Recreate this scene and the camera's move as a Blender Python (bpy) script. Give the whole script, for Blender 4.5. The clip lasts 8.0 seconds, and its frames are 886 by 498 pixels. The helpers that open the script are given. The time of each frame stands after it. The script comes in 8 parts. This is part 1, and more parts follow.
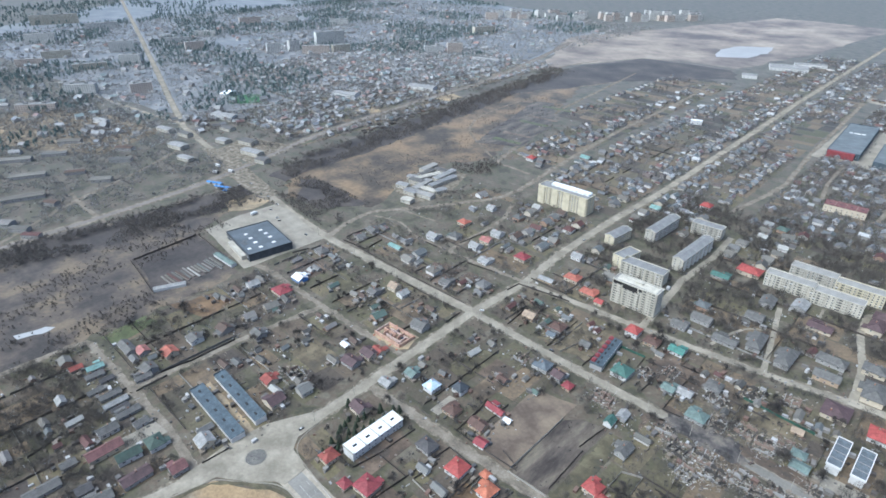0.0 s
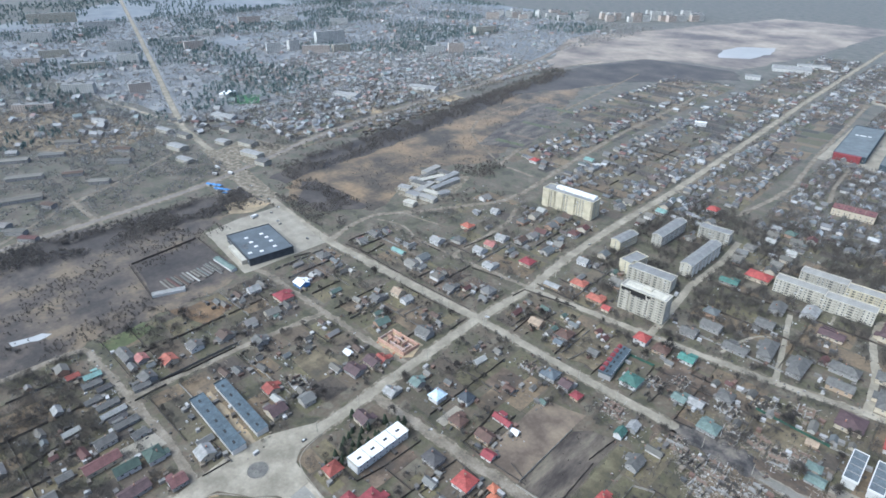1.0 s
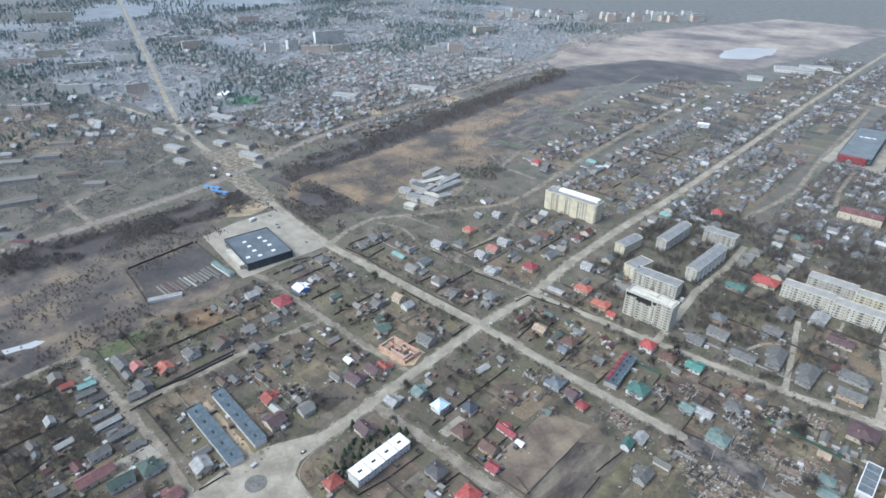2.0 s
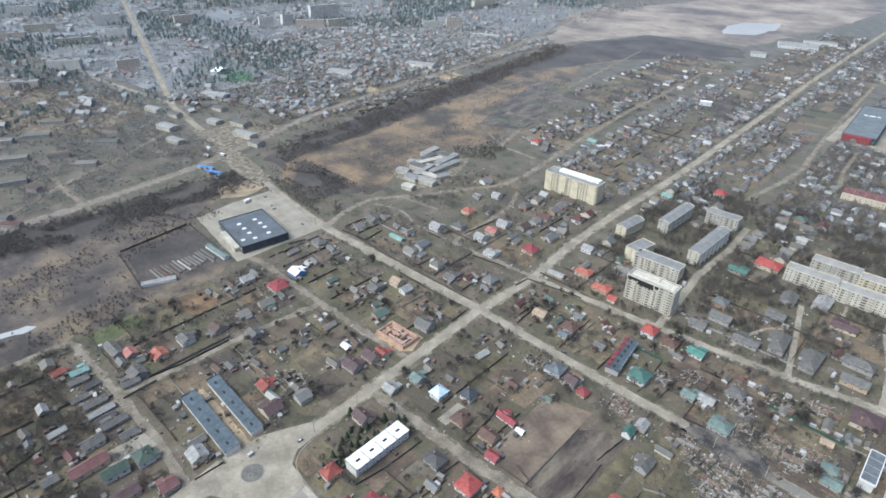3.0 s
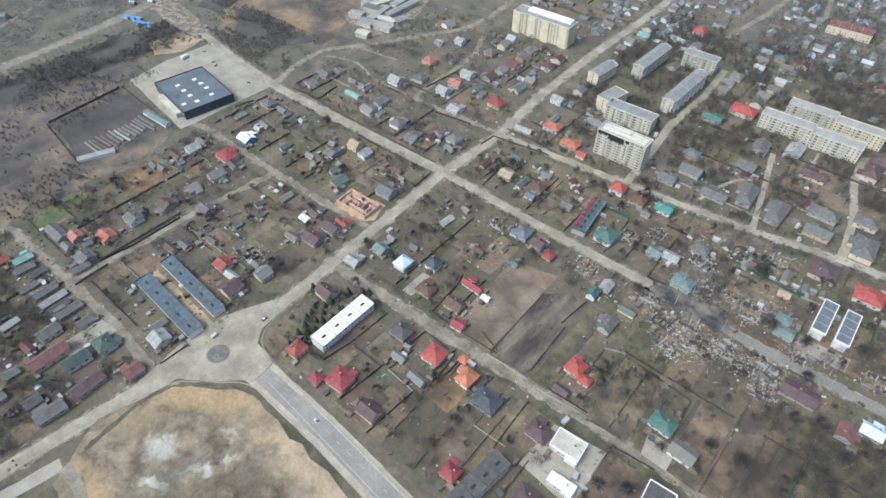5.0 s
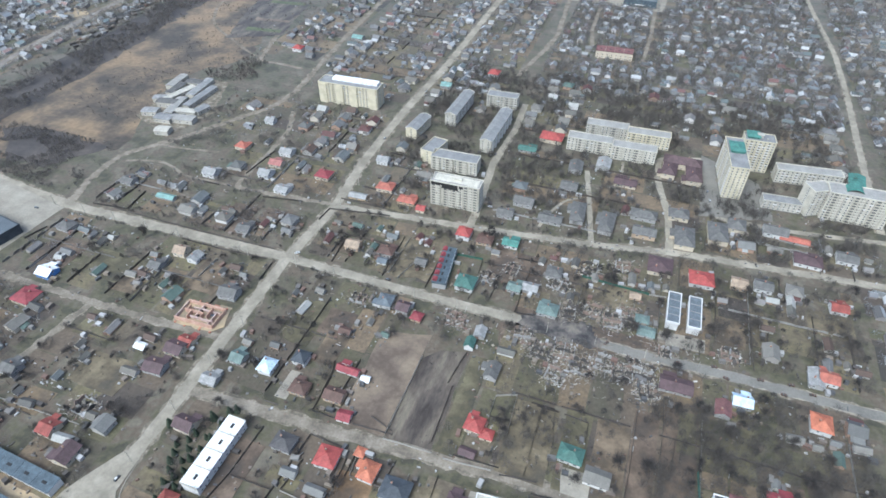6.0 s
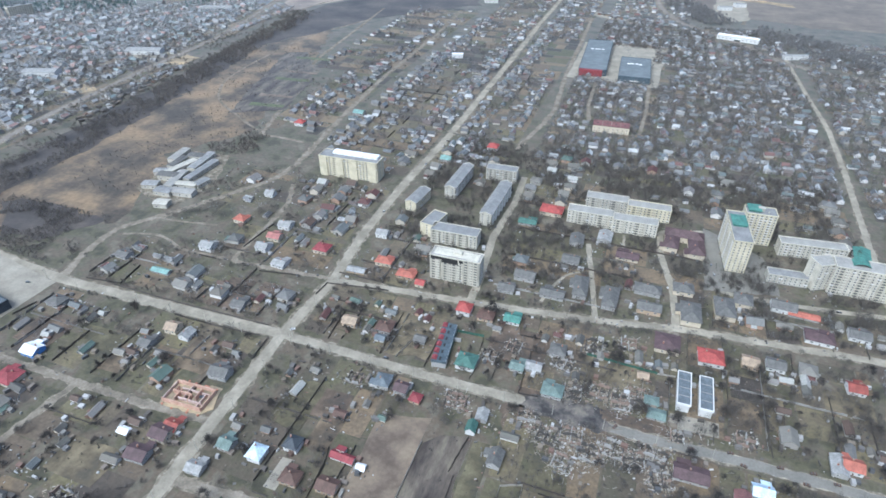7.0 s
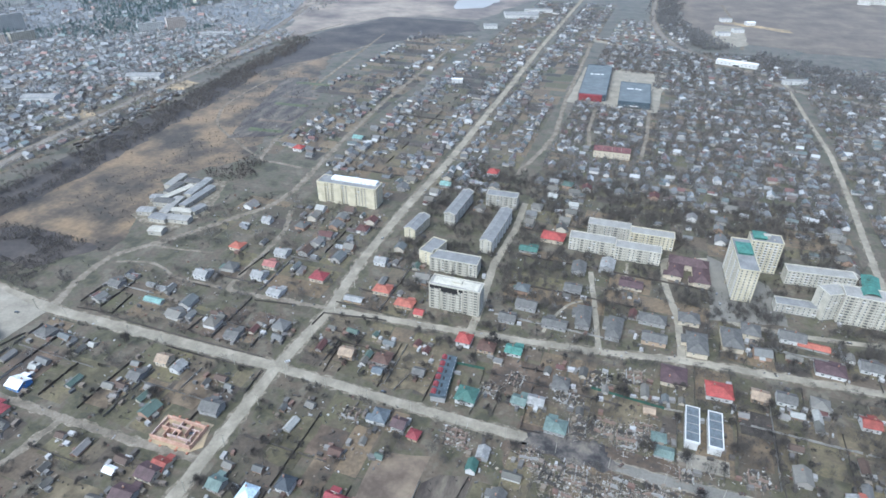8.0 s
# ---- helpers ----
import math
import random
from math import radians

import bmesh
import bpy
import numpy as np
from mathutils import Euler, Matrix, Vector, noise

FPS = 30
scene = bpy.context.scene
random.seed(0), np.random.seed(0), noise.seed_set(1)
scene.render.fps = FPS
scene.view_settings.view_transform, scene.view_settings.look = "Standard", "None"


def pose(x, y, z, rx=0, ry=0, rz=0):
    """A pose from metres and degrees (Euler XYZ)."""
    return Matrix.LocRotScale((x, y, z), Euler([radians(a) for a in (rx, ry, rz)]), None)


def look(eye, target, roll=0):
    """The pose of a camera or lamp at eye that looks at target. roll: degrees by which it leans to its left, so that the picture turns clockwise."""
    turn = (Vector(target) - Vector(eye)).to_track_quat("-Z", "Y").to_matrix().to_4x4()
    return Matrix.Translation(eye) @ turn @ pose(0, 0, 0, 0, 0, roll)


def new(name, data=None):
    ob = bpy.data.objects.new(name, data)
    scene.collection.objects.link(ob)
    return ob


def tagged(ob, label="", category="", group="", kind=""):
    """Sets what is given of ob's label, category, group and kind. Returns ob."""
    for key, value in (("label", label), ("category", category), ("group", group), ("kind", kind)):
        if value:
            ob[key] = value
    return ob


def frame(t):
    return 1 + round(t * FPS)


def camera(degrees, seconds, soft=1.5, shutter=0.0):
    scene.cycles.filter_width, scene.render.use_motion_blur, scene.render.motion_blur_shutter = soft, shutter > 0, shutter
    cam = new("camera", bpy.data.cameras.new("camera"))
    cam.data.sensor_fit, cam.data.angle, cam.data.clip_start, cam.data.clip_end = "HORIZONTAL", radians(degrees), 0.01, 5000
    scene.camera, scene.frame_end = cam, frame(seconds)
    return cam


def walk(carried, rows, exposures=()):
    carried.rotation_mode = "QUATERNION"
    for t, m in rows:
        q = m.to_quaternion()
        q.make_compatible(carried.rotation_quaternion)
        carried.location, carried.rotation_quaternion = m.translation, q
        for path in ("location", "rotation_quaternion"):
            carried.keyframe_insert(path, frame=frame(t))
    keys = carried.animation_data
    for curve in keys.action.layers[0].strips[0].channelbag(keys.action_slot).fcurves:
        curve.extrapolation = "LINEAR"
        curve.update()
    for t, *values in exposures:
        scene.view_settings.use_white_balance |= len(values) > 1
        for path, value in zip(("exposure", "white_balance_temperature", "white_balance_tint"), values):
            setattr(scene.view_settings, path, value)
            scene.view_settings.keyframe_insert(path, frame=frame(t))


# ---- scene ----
cam = camera(73.47, 8.0, soft=1.65)
PATH = [
    (0, (240.50, -284.85, 258.96), (179.97, -221.48, 210.79), 0.41),
    (0.5, (235.25, -283.32, 259.06), (174.84, -219.89, 210.81), 0.54),
    (1, (230.63, -281.17, 258.78), (170.30, -217.67, 210.53), 0.58),
    (1.5, (226.18, -278.55, 258.44), (165.94, -214.97, 210.19), 0.64),
    (2.8, (216.83, -271.17, 257.82), (157.08, -207.44, 209.16), 0.81),
    (3, (215.19, -269.56, 257.99), (156.68, -207.03, 206.35), 0.81),
    (3.5, (211.83, -264.32, 258.69), (158.03, -206.78, 197.08), 0.63),
    (4, (207.82, -260.10, 258.49), (159.47, -208.15, 188.03), 0.55),
    (4.2, (206.47, -258.28, 258.44), (160.42, -208.84, 184.72), 0.49),
    (5.3, (202.56, -242.99, 257.12), (161.04, -184.51, 187.44), -0.21),
    (5.5, (199.16, -241.17, 256.24), (168.33, -175.34, 187.56), -0.20),
    (5.7, (195.64, -241.22, 256.14), (169.67, -171.96, 188.85), -0.06),
    (6, (192.04, -237.62, 255.55), (166.54, -166.16, 190.41), 0.32),
    (6.5, (189.92, -232.93, 255.41), (163.31, -158.15, 194.59), 0.39),
    (7, (188.11, -228.06, 254.82), (160.41, -150.18, 198.53), 0.33),
    (7.5, (186.91, -223.79, 254.44), (158.52, -144.05, 201.19), 0.31),
    (8, (185.34, -218.52, 253.97), (156.92, -138.77, 200.75), 0.28),
]
# the plan below is drawn at 1 : 1.3; grown() brings the whole place to true metres at the end
GROW = 1.3
U = 1 / GROW  # one true metre on the plan
walk(cam, [(t, look(Vector(eye) * GROW, Vector(target) * GROW, roll)) for t, eye, target, roll in PATH],
     exposures=[(0.0, 0.66, 5080, 1), (1.5, 0.66, 5080, 1), (3.0, 0.62, 5350, 2), (3.5, 0.6, 5430, 2), (4.2, 0.6, 5450, 2), (5.5, 0.7, 5220, 1), (6.5, 0.72, 5020, 1), (8.0, 0.71, 4980, 1)])

# ---------------------------------------------------------------- light: thin overcast, high veiled sun
SUN_ELEVATION, SUN_TURN = 54, 202
world = bpy.data.worlds.new("sky")
scene.world = world
world.use_nodes = True
sky = world.node_tree.nodes.new("ShaderNodeTexSky")
sky.sky_type, sky.sun_disc = "NISHITA", False
sky.sun_elevation, sky.sun_rotation = radians(SUN_ELEVATION), radians(SUN_TURN)
sky.dust_density, sky.air_density, sky.ozone_density = 7.0, 0.7, 0.6
back = world.node_tree.nodes["Background"]
back.inputs["Strength"].default_value = 0.15
world.node_tree.links.new(sky.outputs["Color"], back.inputs["Color"])
sun = new("sun", bpy.data.lights.new("sun", "SUN"))
sun.data.energy, sun.data.angle, sun.data.color = 0.9, radians(50), (1.0, 0.96, 0.9)
az = radians(SUN_TURN)
sun_from = Vector((math.sin(az) * math.cos(radians(SUN_ELEVATION)), math.cos(az) * math.cos(radians(SUN_ELEVATION)), math.sin(radians(SUN_ELEVATION))))
sun.matrix_world = look(sun_from * 600, (0, 0, 0))

# ---------------------------------------------------------------- materials
def node(mat, kind, **values):
    n = mat.node_tree.nodes.new(kind)
    for key, value in values.items():
        n.inputs[key].default_value = value
    return n


def ramp(mat, stops, constant=False):
    n = mat.node_tree.nodes.new("ShaderNodeValToRGB")
    n.color_ramp.interpolation = "CONSTANT" if constant else "LINEAR"
    while len(n.color_ramp.elements) < len(stops):
        n.color_ramp.elements.new(0.5)
    while len(n.color_ramp.elements) > len(stops):
        n.color_ramp.elements.remove(n.color_ramp.elements[-1])
    for e, (p, c) in zip(n.color_ramp.elements, stops):
        e.position, e.color = p, (*c, 1)
    return n


def blended(mat, factor, first, colour):
    mix = mat.node_tree.nodes.new("ShaderNodeMix")
    mix.data_type = "RGBA"
    mat.node_tree.links.new(factor, mix.inputs["Factor"])
    mat.node_tree.links.new(first, mix.inputs["A"])
    mix.inputs["B"].default_value = (*colour, 1)
    return mix.outputs["Result"]


def surface(name, colours, big=0.05, fine=1.5, rough=0.9, bump=0.3, metal=0.0, pick=None, stretch=(1, 1, 1), depth=0.25, haze_sheen=0.0, tight=0.36, blend=None, blots=()):
    """A surface with colours mixed by broad noise, darkened and lightened by fine grain. pick: 'object' or 'island' picks one of the colours whole."""
    mat = bpy.data.materials.new(name)
    mat.use_nodes = True
    link = mat.node_tree.links.new
    bsdf = mat.node_tree.nodes["Principled BSDF"]
    bsdf.inputs["Roughness"].default_value, bsdf.inputs["Metallic"].default_value = rough, metal
    # bluish sheen lifts surfaces seen at a slant, standing in for distant haze
    bsdf.inputs["Sheen Weight"].default_value, bsdf.inputs["Sheen Roughness"].default_value = haze_sheen, 0.35
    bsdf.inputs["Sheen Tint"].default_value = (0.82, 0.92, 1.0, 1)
    coords = mat.node_tree.nodes.new("ShaderNodeTexCoord")
    mapping = mat.node_tree.nodes.new("ShaderNodeMapping")
    mapping.inputs["Scale"].default_value = stretch
    link(coords.outputs["Object"], mapping.inputs["Vector"])
    broad = node(mat, "ShaderNodeTexNoise", Scale=big, Detail=5.0, Roughness=0.6)
    grain = node(mat, "ShaderNodeTexNoise", Scale=fine, Detail=4.0, Roughness=0.65)
    link(mapping.outputs[0], broad.inputs["Vector"])
    link(mapping.outputs[0], grain.inputs["Vector"])
    n = len(colours)
    if pick:
        source = mat.node_tree.nodes.new("ShaderNodeObjectInfo" if pick == "object" else "ShaderNodeNewGeometry")
        chosen = ramp(mat, [(i / n, c) for i, c in enumerate(colours)], True)
        link(source.outputs["Random" if pick == "object" else "Random Per Island"], chosen.inputs[0])
    else:
        chosen = ramp(mat, [(0.5 - tight / 2 + tight * i / max(1, n - 1), c) for i, c in enumerate(colours)])
        link(broad.outputs[0], chosen.inputs[0])
    base = chosen.outputs[0]
    if blend:
        part_soil = ramp(mat, [(0.42, (0.0,) * 3), (0.62, (0.75,) * 3)])
        link(broad.outputs[0], part_soil.inputs[0])
        base = blended(mat, part_soil.outputs[0], base, blend)
    if blots:
        warp = node(mat, "ShaderNodeTexNoise", Scale=0.09, Detail=6.0, Roughness=0.65)
        link(coords.outputs["Object"], warp.inputs["Vector"])
        push = node(mat, "ShaderNodeVectorMath")
        push.operation = "MULTIPLY_ADD"
        push.inputs[1].default_value = (22, 22, 0)
        link(warp.outputs["Color"], push.inputs[0])
        link(coords.outputs["Object"], push.inputs[2])
        for bx, by, rx, ry, turn, colour in blots:
            place = mat.node_tree.nodes.new("ShaderNodeMapping")
            place.vector_type = "TEXTURE"
            place.inputs["Location"].default_value = (bx + 11, by + 11, 0)
            place.inputs["Rotation"].default_value = (0, 0, radians(turn))
            place.inputs["Scale"].default_value = (rx, ry, 1)
            link(push.outputs[0], place.inputs["Vector"])
            far = node(mat, "ShaderNodeVectorMath")
            far.operation = "LENGTH"
            link(place.outputs[0], far.inputs[0])
            fade = ramp(mat, [(0.35, (0.9,) * 3), (1.0, (0.0,) * 3)])
            link(far.outputs["Value"], fade.inputs[0])
            base = blended(mat, fade.outputs[0], base, colour)
    shade = ramp(mat, [(0.25, (1 - depth,) * 3), (0.75, (1 + depth,) * 3)])
    both = node(mat, "ShaderNodeMath")
    both.operation = "MULTIPLY_ADD"
    both.inputs[1].default_value = 0.6
    link(grain.outputs[0], both.inputs[0])
    part_broad = node(mat, "ShaderNodeMath")
    part_broad.operation = "MULTIPLY"
    part_broad.inputs[1].default_value = 0.4
    link(broad.outputs[0], part_broad.inputs[0])
    link(part_broad.outputs[0], both.inputs[2])
    link(both.outputs[0], shade.inputs[0])
    mix = mat.node_tree.nodes.new("ShaderNodeMix")
    mix.data_type, mix.blend_type = "RGBA", "MULTIPLY"
    mix.inputs["Factor"].default_value = 1.0
    link(base, mix.inputs["A"])
    link(shade.outputs[0], mix.inputs["B"])
    link(mix.outputs["Result"], bsdf.inputs["Base Color"])
    if bump:
        b = node(mat, "ShaderNodeBump", Strength=bump, Distance=0.1)
        link(grain.outputs[0], b.inputs["Height"])
        link(b.outputs[0], bsdf.inputs["Normal"])
    return mat


GRASS, SOIL, DARK_SOIL, TAN = (0.086, 0.079, 0.044), (0.098, 0.076, 0.053), (0.052, 0.042, 0.033), (0.17, 0.128, 0.08)
M_GROUND = surface("ground_soil_and_grass", [(0.06, 0.055, 0.035), GRASS, (0.095, 0.084, 0.057), SOIL, (0.115, 0.1, 0.072)], 0.05, 0.35, depth=0.5, tight=0.24, haze_sheen=0.35)
M_PLOT = surface("garden_soil_and_turf", [(0.15, 0.125, 0.07), GRASS, (0.12, 0.093, 0.064), (0.067, 0.055, 0.044), (0.175, 0.13, 0.08), (0.105, 0.096, 0.052), (0.135, 0.11, 0.072), (0.094, 0.076, 0.056), (0.14, 0.12, 0.062), (0.08, 0.071, 0.047), (0.115, 0.1, 0.06), (0.16, 0.118, 0.07)], 0.09, 0.5, pick="island", depth=0.5, haze_sheen=0.25, blend=(0.075, 0.06, 0.043))
M_STRIP = surface("strip_field_soil", [(0.15, 0.115, 0.072), (0.06, 0.05, 0.04), (0.1, 0.09, 0.05), (0.12, 0.092, 0.062), (0.05, 0.044, 0.036), (0.17, 0.13, 0.08), (0.085, 0.082, 0.045), (0.075, 0.06, 0.046)], 0.09, 0.5, pick="island", depth=0.4, haze_sheen=0.2)
M_BED = surface("garden_bed_soil_and_turf", [(0.15, 0.125, 0.07), GRASS, (0.12, 0.093, 0.064), (0.067, 0.055, 0.044), (0.175, 0.13, 0.08), (0.105, 0.096, 0.052), (0.135, 0.11, 0.072), (0.094, 0.076, 0.056), (0.14, 0.12, 0.062), (0.08, 0.071, 0.047), (0.115, 0.1, 0.06), (0.16, 0.118, 0.07)], 0.09, 0.5, pick="object", depth=0.5, haze_sheen=0.25, blend=(0.075, 0.06, 0.043))
M_TURF = surface("wet_turf", [(0.06, 0.066, 0.028), (0.085, 0.098, 0.04), (0.11, 0.105, 0.05)], 0.1, 0.8, depth=0.35, haze_sheen=0.3)
M_SOIL = {}
for key, c in (("straw", (0.16, 0.13, 0.08)), ("olive", (0.122, 0.106, 0.061)), ("brown", (0.135, 0.1, 0.07)), ("dark", (0.064, 0.053, 0.043)), ("tan", (0.16, 0.121, 0.078)), ("rust", (0.19, 0.124, 0.066))):
    M_SOIL[key] = surface(key + "_garden_soil", [tuple(0.4 * v + 0.015 for v in c), tuple(0.62 * v for v in c), tuple(0.8 * v for v in c), tuple(1.02 * v for v in c)], 0.07, 0.45, depth=0.38, haze_sheen=0.22, tight=0.26)
M_FIELD = surface("dry_meadow", [(0.059, 0.048, 0.035), (0.097, 0.074, 0.049), (0.137, 0.1, 0.062), (0.184, 0.13, 0.074)], 0.02, 0.25, depth=0.55, tight=0.2, haze_sheen=0.25)
M_DULL_FIELD = surface("dull_brown_field", [(0.1, 0.078, 0.058), (0.135, 0.108, 0.08), (0.17, 0.14, 0.1)], 0.02, 0.1, depth=0.3, haze_sheen=0.2)
M_PALE_FIELD = surface("pale_dry_grassland", [(0.101, 0.078, 0.062), (0.176, 0.139, 0.108), (0.243, 0.196, 0.146), (0.297, 0.243, 0.182)], 0.006, 0.05, depth=0.4, tight=0.24, haze_sheen=0.3)
M_TAN_GRASS = surface("straw_grass", [(0.16, 0.13, 0.085), (0.21, 0.165, 0.1)], 0.06, 0.5, depth=0.45, haze_sheen=0.3)
M_PALE_EARTH = surface("pale_clay", [(0.22, 0.2, 0.165), (0.32, 0.295, 0.245)], 0.1, 0.6, depth=0.35)
# town ground paled in its colour, with sheen, as haze would do
M_TOWN = surface("hazed_town_ground", [(0.103, 0.1, 0.092), (0.147, 0.139, 0.128), (0.199, 0.19, 0.172)], 0.02, 0.2, depth=0.45, tight=0.26, haze_sheen=0.6)
M_RAIL_BED = surface("railway_ballast", [(0.16, 0.14, 0.12), (0.22, 0.195, 0.165)], 0.05, 0.5, depth=0.3)
M_HEATH = surface("burnt_meadow", [(0.04, 0.034, 0.031), (0.062, 0.052, 0.045), (0.09, 0.074, 0.06)], 0.02, 0.25, depth=0.5, haze_sheen=0.2)
M_ROUGH = surface("rough_brown_meadow", [(0.05, 0.042, 0.036), (0.075, 0.061, 0.05), (0.1, 0.08, 0.06), (0.145, 0.112, 0.074)], 0.03, 0.3, depth=0.5, haze_sheen=0.3, tight=0.22)
M_PLOUGH = surface("ploughed_soil", [(0.045, 0.036, 0.029), (0.07, 0.057, 0.046), (0.095, 0.078, 0.06), (0.13, 0.11, 0.08)], 0.06, 0.4, stretch=(1.6, 0.5, 1), depth=0.45, haze_sheen=0.3, tight=0.26)
M_FALLOW = surface("fallow_soil", [(0.1, 0.076, 0.056), (0.14, 0.108, 0.078), (0.165, 0.128, 0.09), (0.19, 0.15, 0.105)], 0.045, 0.35, depth=0.3, haze_sheen=0.25, tight=0.26)
M_SAND = surface("sand", [(0.2, 0.165, 0.115), (0.3, 0.24, 0.155), (0.4, 0.3, 0.17)], 0.05, 0.5, depth=0.3)
SAND_COLOUR, CHALK, BROWN_WEED, GREEN_GREY = (0.3, 0.215, 0.115), (0.36, 0.335, 0.285), (0.09, 0.072, 0.05), (0.125, 0.115, 0.085)
PIT_BLOTS = [
    (10, -236, 18, 8, 65, (0.2, 0.162, 0.095)), (29, -203, 34, 10, 28, SAND_COLOUR), (13, -213, 14, 9, 40, SAND_COLOUR), (26, -265, 30, 7, -13, SAND_COLOUR), (92, -199, 60, 9, -3, (0.33, 0.255, 0.16)),
    (45, -240, 24, 8, 60, GREEN_GREY), (78, -226, 26, 14, 20, BROWN_WEED), (62, -248, 20, 12, 0, BROWN_WEED), (52, -260, 17, 7, 0, BROWN_WEED), (112, -226, 26, 13, 0, BROWN_WEED),
    (30, -236, 10, 7, 20, CHALK), (55, -224, 14, 3.5, 60, CHALK), (41, -248, 9, 3, 30, CHALK), (48, -212, 7, 3, 0, (0.3, 0.265, 0.2)), (66, -214, 9, 3, 70, GREEN_GREY)]
M_PIT = surface("stripped_soil", [(0.101, 0.08, 0.052), (0.148, 0.119, 0.078), (0.179, 0.144, 0.095), (0.218, 0.179, 0.121)], 0.09, 0.5, depth=0.45, haze_sheen=0.05, tight=0.24, blots=PIT_BLOTS)
M_ROAD = surface("dusty_asphalt", [(0.2, 0.176, 0.132), (0.247, 0.22, 0.167), (0.307, 0.273, 0.211)], 0.07, 0.5, 0.85, 0.15, depth=0.26, tight=0.3)
M_ASPHALT = surface("worn_asphalt", [(0.145, 0.135, 0.115), (0.2, 0.187, 0.158)], 0.05, 0.8, 0.85, 0.15, depth=0.24)
M_TRACK = surface("gravel_track", [(0.134, 0.113, 0.084), (0.185, 0.158, 0.12), (0.231, 0.202, 0.157)], 0.1, 0.8, depth=0.28, tight=0.3)
M_VERGE = surface("dusty_verge", [(0.1, 0.085, 0.06), (0.16, 0.137, 0.1), (0.24, 0.21, 0.16)], 0.2, 0.8, depth=0.34, tight=0.26)
M_CONCRETE = surface("pale_concrete", [(0.227, 0.203, 0.161), (0.3, 0.272, 0.215)], 0.08, 0.7, 0.85, 0.1, depth=0.24)
M_PAINT = surface("road_paint", [(0.3, 0.29, 0.26), (0.45, 0.44, 0.41)], 0.5, 2.0, depth=0.3)
M_ISLAND = surface("island_gravel", [(0.11, 0.105, 0.095), (0.16, 0.15, 0.13)], 0.2, 1.0, depth=0.3)
M_SOOT = surface("sooty_rubble_dust", [(0.035, 0.032, 0.031), (0.065, 0.059, 0.055), (0.11, 0.097, 0.083), (0.15, 0.13, 0.105)], 0.1, 0.6, depth=0.4, tight=0.26)
M_WATER = surface("pale_pond_ice", [(0.336, 0.336, 0.328), (0.4, 0.4, 0.388)], 0.01, 0.1, 0.5, 0.02, depth=0.05)

ROOF = {
    "crimson": (0.21, 0.045, 0.05), "red": (0.29, 0.065, 0.055), "redorange": (0.32, 0.11, 0.075), "orange": (0.38, 0.135, 0.075),
    "redbrown": (0.22, 0.06, 0.045), "maroon": (0.15, 0.073, 0.068), "plum": (0.085, 0.055, 0.055), "brown": (0.1, 0.06, 0.045),
    "pink": (0.3, 0.13, 0.11), "navy": (0.055, 0.062, 0.07), "slateblue": (0.115, 0.13, 0.14), "slate": (0.115, 0.11, 0.1),
    "charcoal": (0.075, 0.07, 0.068), "pale": (0.26, 0.255, 0.24), "white": (0.75, 0.76, 0.76), "iceblue": (0.5, 0.6, 0.68),
    "green": (0.065, 0.13, 0.105), "darkgreen": (0.06, 0.085, 0.068), "teal": (0.075, 0.18, 0.145), "verdigris": (0.18, 0.28, 0.25),
    "greygreen": (0.13, 0.17, 0.15), "tan": (0.3, 0.23, 0.16), "steel": (0.072, 0.093, 0.108),
}
WALL = {"cream": (0.55, 0.48, 0.36), "white": (0.6, 0.59, 0.56), "grey": (0.33, 0.32, 0.3), "tan": (0.42, 0.32, 0.22), "blue": (0.12, 0.25, 0.55), "yellow": (0.55, 0.47, 0.25), "brick": (0.35, 0.15, 0.09)}
M_ROOF = {k: surface(k + "_roof_sheet", [tuple(v * 0.85 for v in c), tuple(min(0.85, v * 1.12) for v in c)], 0.3, 1.6, 0.75, 0.3, depth=0.5) for k, c in ROOF.items()}
M_WALL = {k: surface(k + "_render", [tuple(v * 0.88 for v in c), c], 0.4, 2.0, 0.85, 0.1, depth=0.12) for k, c in WALL.items()}
M_OLD_ROOF = surface("old_roofing", [(0.111, 0.105, 0.089), (0.146, 0.137, 0.117), (0.086, 0.081, 0.071), (0.129, 0.118, 0.098), (0.171, 0.16, 0.137), (0.103, 0.101, 0.093), (0.086, 0.059, 0.044), (0.154, 0.151, 0.137), (0.308, 0.302, 0.274), (0.12, 0.126, 0.121), (0.094, 0.046, 0.04), (0.18, 0.168, 0.153), (0.086, 0.118, 0.097), (0.137, 0.134, 0.125)], 0.3, 2.0, 0.75, 0.3, pick="object", depth=0.42)
M_OLD_WALL = surface("village_wall", [(0.42, 0.4, 0.36), (0.3, 0.28, 0.25), (0.5, 0.45, 0.36), (0.35, 0.24, 0.17), (0.6, 0.58, 0.54), (0.38, 0.36, 0.32)], 0.4, 2.0, 0.9, 0.1, pick="object", depth=0.15)
